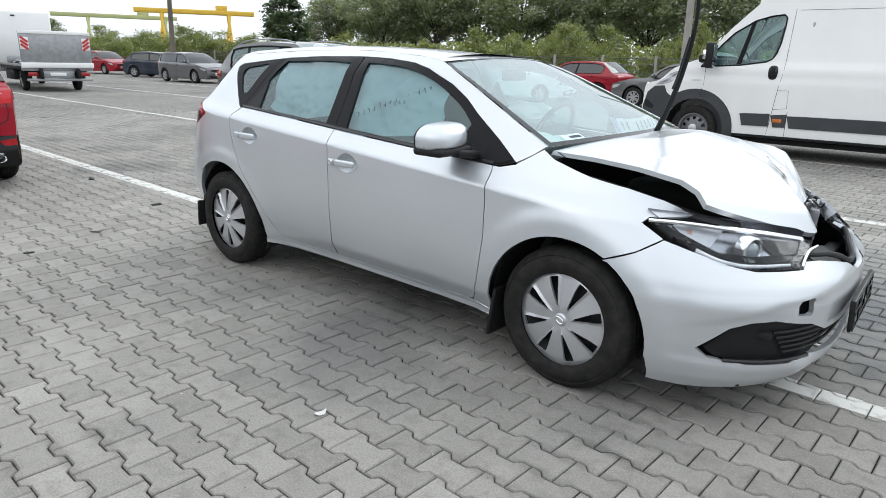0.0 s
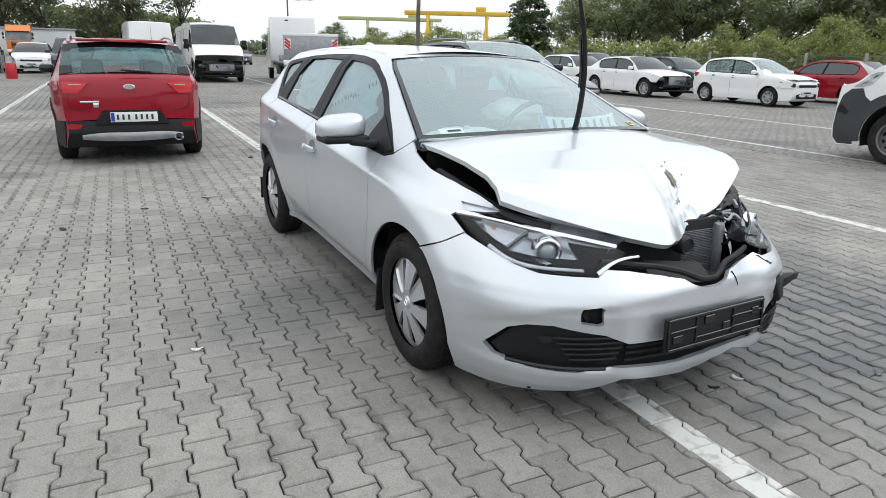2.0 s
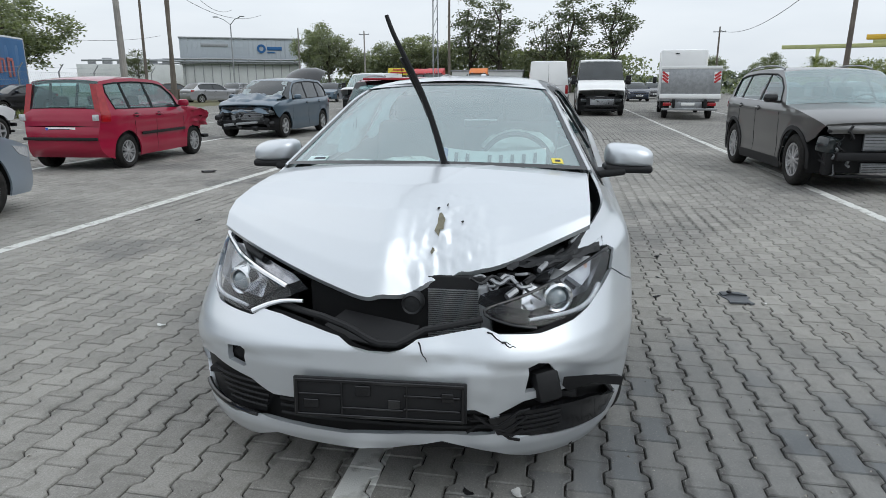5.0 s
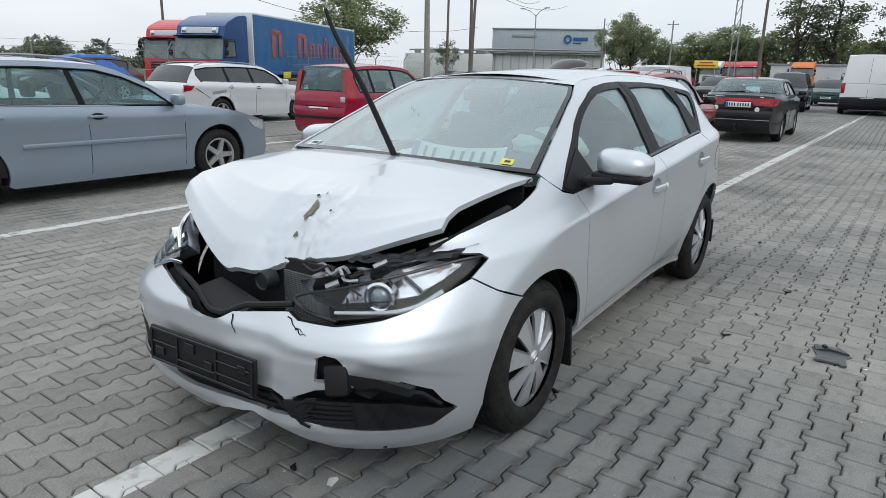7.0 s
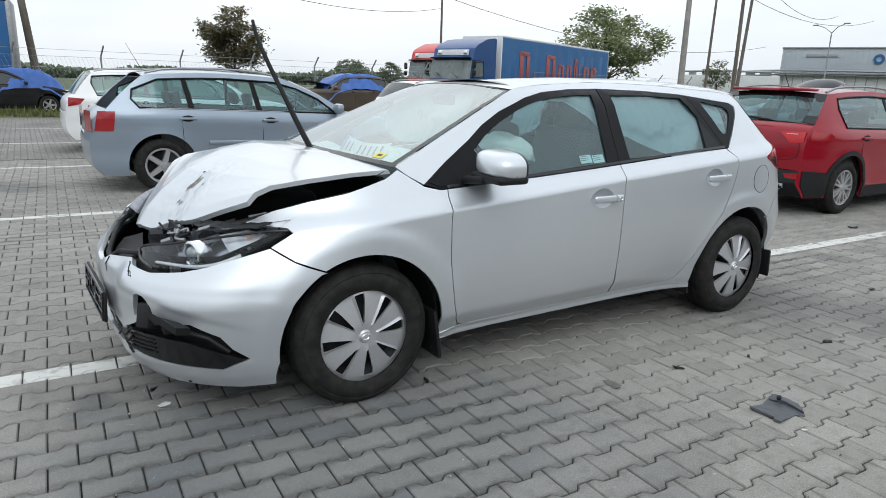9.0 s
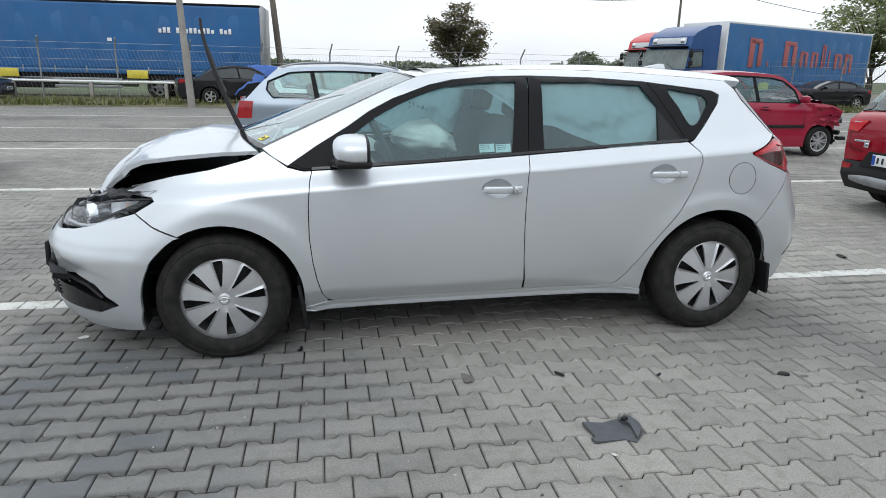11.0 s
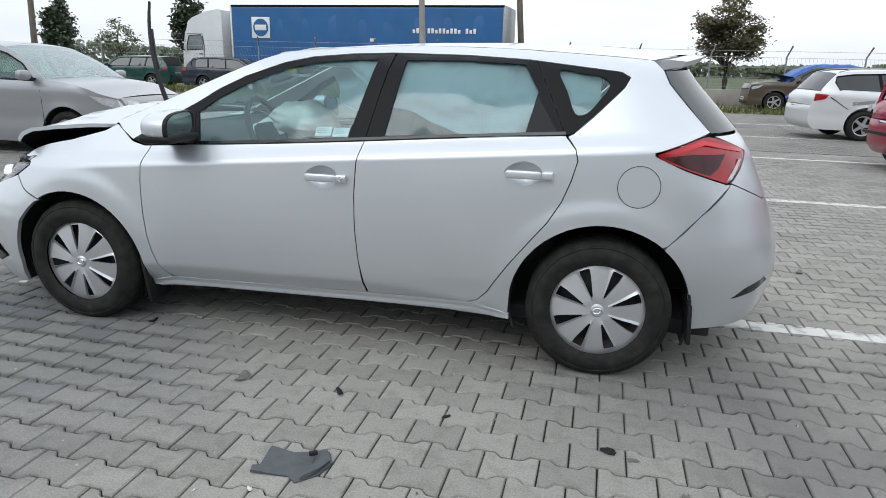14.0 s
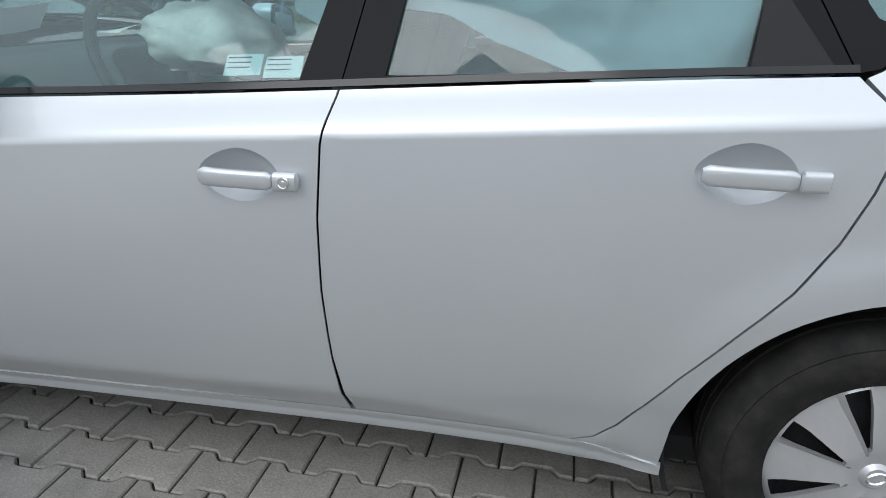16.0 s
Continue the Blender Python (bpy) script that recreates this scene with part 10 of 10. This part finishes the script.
def paving_material():
    m = bpy.data.materials.new("concrete_paving")
    m.use_nodes = True
    nt = m.node_tree
    b = nt.nodes["Principled BSDF"]
    pos = nt.nodes.new("ShaderNodeNewGeometry").outputs["Position"]
    isl = nt.nodes.new("ShaderNodeNewGeometry").outputs["Random Per Island"]
    obr = nt.nodes.new("ShaderNodeObjectInfo").outputs["Random"]
    def math_node(op, a, c):
        k = nt.nodes.new("ShaderNodeMath")
        k.operation = op
        for i, v in enumerate((a, c)):
            if isinstance(v, bpy.types.NodeSocket):
                nt.links.new(v, k.inputs[i])
            else:
                k.inputs[i].default_value = v
        return k.outputs[0]
    each = math_node("FRACT", math_node("ADD", isl, obr), 0)
    base = mix_color(nt, each, (0.262, 0.252, 0.228), (0.345, 0.331, 0.300))
    base = mix_color(nt, noise_fac(nt, 0.55, 5, 0.35, 0.66, pos), base, mix_color(nt, 1.0, base, (0.80, 0.80, 0.81), "MULTIPLY"))
    base = mix_color(nt, noise_fac(nt, 130, 3, 0.36, 0.62, pos), mix_color(nt, 1.0, base, (0.78, 0.78, 0.775), "MULTIPLY"), base)
    base = mix_color(nt, noise_fac(nt, 14, 4, 0.5, 0.75, pos), base, mix_color(nt, 1.0, base, (0.78, 0.775, 0.76), "MULTIPLY"))
    stain = noise_fac(nt, 0.42, 5, 0.56, 0.66, pos)
    fleck = noise_fac(nt, 2.2, 5, 0.63, 0.75, pos)
    base = mix_color(nt, math_node("MULTIPLY", stain, 0.55), base, (0.085, 0.085, 0.085))
    base = mix_color(nt, math_node("MULTIPLY", fleck, 0.40), base, (0.10, 0.095, 0.09))
    for sx, sy, rad, amt in ((2.34, 0.32, 0.16, 0.6), (2.0, 1.45, 0.10, 0.5), (1.57, 1.56, 0.12, 0.5), (0.95, 2.5, 0.55, 0.5), (1.5, 2.2, 0.5, 0.45), (-5.2, -3.7, 0.5, 0.6), (-4.7, -2.8, 0.35, 0.5), (-9.9, -4.6, 0.8, 0.6), (-3.3, 1.5, 0.35, 0.4), (-3.46, 0.35, 0.3, 0.45), (-5.6, -1.6, 0.5, 0.4), (-10.1, -0.3, 0.7, 0.55), (-9.1, 0.8, 0.6, 0.5), (-7.4, 1.0, 0.5, 0.5), (-1.0, -3.1, 0.6, 0.45), (-4.8, -4.1, 0.5, 0.5), (2.1, 1.0, 0.5, 0.35)):
        gap = nt.nodes.new("ShaderNodeVectorMath")
        gap.operation, gap.inputs[1].default_value = "DISTANCE", (sx, sy, 0.0)
        nt.links.new(pos, gap.inputs[0])
        ragged = math_node("ADD", gap.outputs["Value"], math_node("MULTIPLY", noise_fac(nt, 5.0 if rad < 0.3 else 2.5, 5, 0.3, 0.7, pos), 0.9 * rad))
        spot = math_node("MULTIPLY", math_node("MAXIMUM", math_node("SUBTRACT", 1.35, math_node("DIVIDE", ragged, rad)), 0), 1.6)
        base = mix_color(nt, math_node("MULTIPLY", math_node("MINIMUM", spot, 1), amt), base, (0.075, 0.075, 0.078))
    # a stretch of darker, bluish blocks
    gap = nt.nodes.new("ShaderNodeVectorMath")
    gap.operation, gap.inputs[1].default_value = "DISTANCE", (1.75, 1.35, 0.0)
    nt.links.new(pos, gap.inputs[0])
    near = math_node("MINIMUM", math_node("MAXIMUM", math_node("SUBTRACT", 1.9, math_node("DIVIDE", math_node("ADD", gap.outputs["Value"], noise_fac(nt, 1.3, 4, 0.3, 0.7, pos)), 1.15)), 0), 1)
    pick = math_node("ADD", 0.42, math_node("MULTIPLY", math_node("GREATER_THAN", each, 0.72), 0.40))
    base = mix_color(nt, math_node("MULTIPLY", near, pick), base, (0.10, 0.108, 0.115))
    # damp dirt that has crept out of the joints
    sep0 = nt.nodes.new("ShaderNodeSeparateXYZ")
    nt.links.new(pos, sep0.inputs[0])
    row = math_node("SUBTRACT", math_node("DIVIDE", math_node("SUBTRACT", sep0.outputs["Y"], math_node("MULTIPLY", sep0.outputs["X"], TILT)), PY), PHASE[1])
    row = math_node("ABSOLUTE", math_node("SUBTRACT", math_node("FRACT", math_node("ADD", row, 100.0), 0), 0.5), 0)
    creep = math_node("MULTIPLY", math_node("SUBTRACT", 0.34, math_node("ADD", row, math_node("MULTIPLY", noise_fac(nt, 11, 4, 0.3, 0.7, pos), 0.20))), 5.0)
    creep = math_node("MINIMUM", math_node("MAXIMUM", creep, 0), 1)
    damp = math_node("MAXIMUM", math_node("MULTIPLY", near, 0.75), math_node("MULTIPLY", noise_fac(nt, 0.8, 4, 0.52, 0.66, pos), 0.6))
    base = mix_color(nt, math_node("MULTIPLY", creep, damp), base, (0.062, 0.060, 0.056))
    flake = noise_fac(nt, 240, 2, 0.66, 0.72, pos)
    base = mix_color(nt, math_node("MULTIPLY", flake, 0.5), base, (0.52, 0.50, 0.46))
    sep = nt.nodes.new("ShaderNodeSeparateXYZ")
    nt.links.new(pos, sep.inputs[0])
    yy = math_node("ADD", sep.outputs["Y"], math_node("MULTIPLY", sep.outputs["X"], -SLOPE))
    lane = math_node("SUBTRACT", math_node("FRACT", math_node("ADD", math_node("DIVIDE", math_node("ADD", yy, 0.06), 4.07), 100.5), 0), 0.5)
    dist = math_node("MULTIPLY", math_node("ABSOLUTE", lane, 0), 4.07)
    on = math_node("LESS_THAN", dist, 0.066)
    for op, sock, lim in (("GREATER_THAN", "Y", -17.0), ("LESS_THAN", "Y", 13.2), ("GREATER_THAN", "X", -34.0), ("LESS_THAN", "X", 14.0)):
        on = math_node("MULTIPLY", on, math_node(op, sep.outputs[sock], lim))
    worn = noise_fac(nt, 9, 6, 0.30, 0.48, pos)
    worn = math_node("MULTIPLY", on, math_node("MULTIPLY", worn, 0.92))
    base = mix_color(nt, worn, base, (0.60, 0.60, 0.57))
    nt.links.new(base, b.inputs["Base Color"])
    b.inputs["Roughness"].default_value = 0.86
    add_bump(nt, b, noise_fac(nt, 160, 4, 0.2, 0.8, pos), 0.35, 0.003)
    return m


PAVING = paving_material()
M["joint"] = surface("sandy_joint", (0.026, 0.024, 0.021), 0.95, vary=0.5, scale=6, fine=90, bump=0.4)
jn = M["joint"].node_tree
joint_base = jn.nodes["Principled BSDF"].inputs["Base Color"]
sand = noise_fac(jn, 1.6, 6, 0.46, 0.62, jn.nodes.new("ShaderNodeNewGeometry").outputs["Position"])
jn.links.new(mix_color(jn, sand, joint_base.links[0].from_socket, (0.085, 0.078, 0.068)), joint_base)


def far_material():
    """The same paving seen from afar: joints as fine relief."""
    m = PAVING.copy()
    m.name = "far_paving"
    nt = m.node_tree
    b = nt.nodes["Principled BSDF"]
    pos = nt.nodes.new("ShaderNodeNewGeometry").outputs["Position"]
    brick = nt.nodes.new("ShaderNodeTexBrick")
    brick.inputs["Scale"].default_value = 1.0
    brick.inputs["Brick Width"].default_value, brick.inputs["Row Height"].default_value = PX, PY
    brick.inputs["Mortar Size"].default_value, brick.inputs["Mortar Smooth"].default_value = 0.009, 0.15
    brick.inputs["Color1"].default_value, brick.inputs["Color2"].default_value, brick.inputs["Mortar"].default_value = (1, 1, 1, 1), (0.84, 0.84, 0.84, 1), (0.26, 0.25, 0.24, 1)
    nt.links.new(pos, brick.inputs["Vector"])
    old = b.inputs["Base Color"].links[0].from_socket
    nt.links.new(mix_color(nt, 1.0, old, brick.outputs["Color"], "MULTIPLY"), b.inputs["Base Color"])
    return m


def paver_outline():
    h, w, c, q = PX / 2 - 0.0028, PY / 2 - 0.0034, 0.0130, PX / 4
    half = [(-h, w + c), (-q - 0.014, w + c), (-q - 0.009, w + 0.8 * c), (-q + 0.009, w - 0.8 * c), (-q + 0.014, w - c)]
    half += [(-x, y) for x, y in half[::-1]]
    return half[::-1] + [(x, -y) for x, y in half]


def paver_mesh():
    """One waisted block: top, worn edge and sides."""
    top = inset(paver_outline(), 0.0042)
    k = len(top)
    out = paver_outline()
    verts = [(x, y, 0.0) for x, y in top] + [(x, y, -0.005) for x, y in out] + [(x, y, -0.020) for x, y in out]
    faces = [tuple(range(k))] + [(i, k + i, k + (i + 1) % k, (i + 1) % k) for i in range(k)] + [(k + i, 2 * k + i, 2 * k + (i + 1) % k, k + (i + 1) % k) for i in range(k)]
    return verts, [f if n else f for n, f in enumerate(faces)]


pv, pf = paver_mesh()
me = bpy.data.meshes.new("paver")
me.from_pydata(pv, [], pf)
me.materials.append(PAVING)
me.update()
if me.polygons[0].normal.z < 0:
    me.flip_normals()
pv = [tuple(v.co) for v in me.vertices]
pf = [tuple(p.vertices) for p in me.polygons]
def sunk_ground():
    """A sheet to the horizon with a shallow tray for the blocks."""
    xs, lo, hi = (-420, -13.30, 8.45, 420), lambda x: -9.32 + TILT * x, lambda x: 7.30 + TILT * x
    vs = [(x, y, -0.003) for x in xs for y in (-420, lo(x) if abs(x) < 100 else lo(0), hi(x) if abs(x) < 100 else hi(0), 420)]
    fs = [(4 * i + j, 4 * i + 4 + j, 4 * i + 5 + j, 4 * i + 1 + j) for i in range(3) for j in range(3) if (i, j) != (1, 1)]
    ring_ids = (5, 9, 10, 6)
    vs += [(vs[k][0], vs[k][1], -0.03) for k in ring_ids]
    fs += [(16, 17, 18, 19)] + [(ring_ids[k], ring_ids[(k + 1) % 4], 16 + (k + 1) % 4, 16 + k) for k in range(4)]
    return vs, fs


ground = tagged(sheet("ground", *sunk_ground(), far_material(), out=(0, 0, 1)), "wide grey paved yard running to the horizon", "ground", kind="structure")
bed = tagged(sheet("joint_bed", *grid(lambda u, v: (-13.30 + 21.75 * u, -9.32 + 16.62 * v + TILT * (-13.30 + 21.75 * u), -0.012), 2, 2), M["joint"]), "dark sandy bed under the paving blocks", "ground", kind="structure")
pavement = tagged(new("pavement"), "grey waisted concrete paving blocks with worn white bay lines", "pavement", kind="structure")
rng = np.random.default_rng(3)
stuff_v, stuff_f, count = [], [], 0
base_v = np.array(pv)
for j in range(int(-9.9 / PY), int(8.0 / PY)):
    for i in range(int(-13.9 / PX), int(9.0 / PX)):
        u, v = (i + PHASE[0] + 0.5 * (j % 2)) * PX, (j + PHASE[1]) * PY
        x, y, y2 = u - TILT * v, v, v + TILT * u
        if not (-13.25 < x < 8.40 and -9.26 < y2 - TILT * x < 7.24):
            continue
        turn, dz, tip = rng.normal(0, 0.006), rng.normal(0, 0.0012), rng.normal(0, 0.006, 2)
        if 1.55 < y < 2.85 and -1.7 < x < 0.98:
            ob = new("paver", me)
            ob.matrix_world = Matrix.Translation((x, y2, dz)) @ Matrix.Rotation(turn + TILT, 4, "Z") @ Matrix.Rotation(tip[0] * 0.5, 4, "X")
            ob.parent = pavement
            count += 1
            continue
        a = turn + TILT
        rot = np.array([[math.cos(a), -math.sin(a), 0], [math.sin(a), math.cos(a), 0], [0, 0, 1]])
        v = base_v @ rot.T + (x, y2, dz)
        v[:, 2] += tip[0] * base_v[:, 1] * 0.6 + tip[1] * base_v[:, 0] * 0.5
        n0 = len(stuff_v) * len(pv)
        stuff_v.append(v)
        stuff_f.extend(tuple(q + n0 for q in f) for f in pf)
rest = bpy.data.meshes.new("paver_field")
rest.from_pydata(np.concatenate(stuff_v).tolist(), [], stuff_f)
rest.materials.append(PAVING)
ob = tagged(new("paver_field", rest), "grey concrete paving blocks", kind="stuff")
ob.parent = pavement

# small litter on the blocks
M["pale_bit"] = surface("pale_broken_plastic", (0.62, 0.62, 0.60), 0.5, vary=0.1)
M["stone"] = surface("small_stone", (0.16, 0.15, 0.14), 0.9, vary=0.3, scale=40, bump=0.3)


def chip(x, y, size, mat, label, name, seed):
    """A small uneven fragment lying on the blocks."""
    r = random.Random(seed)
    bm = bmesh.new()
    bmesh.ops.create_icosphere(bm, subdivisions=2, radius=1.0)
    slim = 0.30 + 0.35 * r.random()
    for v in bm.verts:
        k = 1 + 0.75 * noise.noise(v.co * 2.3 + Vector((seed, 0, 0)))
        v.co = Vector((v.co.x * k * size, v.co.y * k * size * slim + 0.35 * size * v.co.x * v.co.x, max(-0.002, v.co.z * k * size * 0.20 + 0.25 * size * v.co.x ** 2)))
    bmesh.ops.rotate(bm, matrix=Matrix.Rotation(r.uniform(0, 6.28), 3, "Z"), verts=bm.verts)
    ob = part(name, bm, mat, angle=30)
    ob.matrix_world = pose(x, y, 0.003)
    return tagged(ob, label, "litter", "litter on the paving")


BITS = ((0.18, 1.27, 0.045), (-0.27, 1.29, 0.03), (-1.36, 1.46, 0.03), (-1.98, 1.77, 0.035), (-0.74, 1.37, 0.02), (-3.37, -0.37, 0.05), (-1.60, 1.68, 0.02), (2.09, 0.29, 0.025), (-2.18, -3.09, 0.04), (2.33, 1.12, 0.03), (-5.11, -0.25, 0.06), (-1.96, -2.35, 0.04), (-2.74, -1.16, 0.04), (-2.47, -1.73, 0.035), (0.95, 0.8, 0.03), (-1.44, 1.5, 0.02), (-2.76, 1.05, 0.03), (-5.8, -4.9, 0.12), (-6.9, -3.4, 0.06))
for n, (x, y, s) in enumerate(BITS):
    chip(x, y, s, M["black"] if n % 3 else M["stone"], "small dark fragment lying on the paving" if n % 3 else "small grey stone lying on the paving", "fragment" if n % 3 else "stone", n)
for n, (x, y, s) in enumerate(((-0.22, 1.97, 0.014), (0.74, -1.71, 0.03), (2.07, 0.46, 0.03), (-0.05, 2.02, 0.008), (1.9, 2.0, 0.01), (1.2, 2.45, 0.012))):
    chip(x, y, s, M["pale_bit"], "small white plastic chip on the paving", "plastic_chip", 40 + n)
# grit and crumbs scattered over the blocks
rg = np.random.default_rng(5)
gv, gf = [], []
for k in range(2600):
    gx, gy = rg.normal(0.2, 2.6), rg.normal(0.6, 2.2)
    if abs(gy) < 0.8 and abs(gx) < 2.1:
        continue
    size = 0.0022 + 0.006 * rg.random() ** 4
    n0 = len(gv)
    for q in range(4):
        a = 1.57 * q + rg.uniform(-0.5, 0.5)
        gv.append((gx + size * rg.uniform(0.6, 1.5) * math.cos(a), gy + size * rg.uniform(0.6, 1.5) * math.sin(a), 0.0005))
    gv.append((gx + rg.uniform(-0.4, 0.4) * size, gy + rg.uniform(-0.4, 0.4) * size, size * rg.uniform(0.5, 1.0)))
    gf += [(n0 + q, n0 + (q + 1) % 4, n0 + 4) for q in range(4)]
M["grit"] = surface("grit_crumbs", (0.30, 0.285, 0.25), 0.9, vary=0.3)
gn = M["grit"].node_tree
grit_mix = mix_color(gn, gn.nodes.new("ShaderNodeNewGeometry").outputs["Random Per Island"], (0.05, 0.045, 0.04), (0.46, 0.43, 0.38))
gn.links.new(grit_mix, gn.nodes["Principled BSDF"].inputs["Base Color"])
tagged(sheet("grit", gv, gf, M["grit"], angle=20), "fine grit and crumbs scattered over the paving", "grit", kind="stuff")
twig = part("twig", tube_bm([(0.24, 2.25, 0.006), (0.29, 2.27, 0.012), (0.36, 2.26, 0.005)], 0.003, 5), M["wood_pole"])
tagged(twig, "thin dry twig lying on the paving", "litter", "litter on the paving")
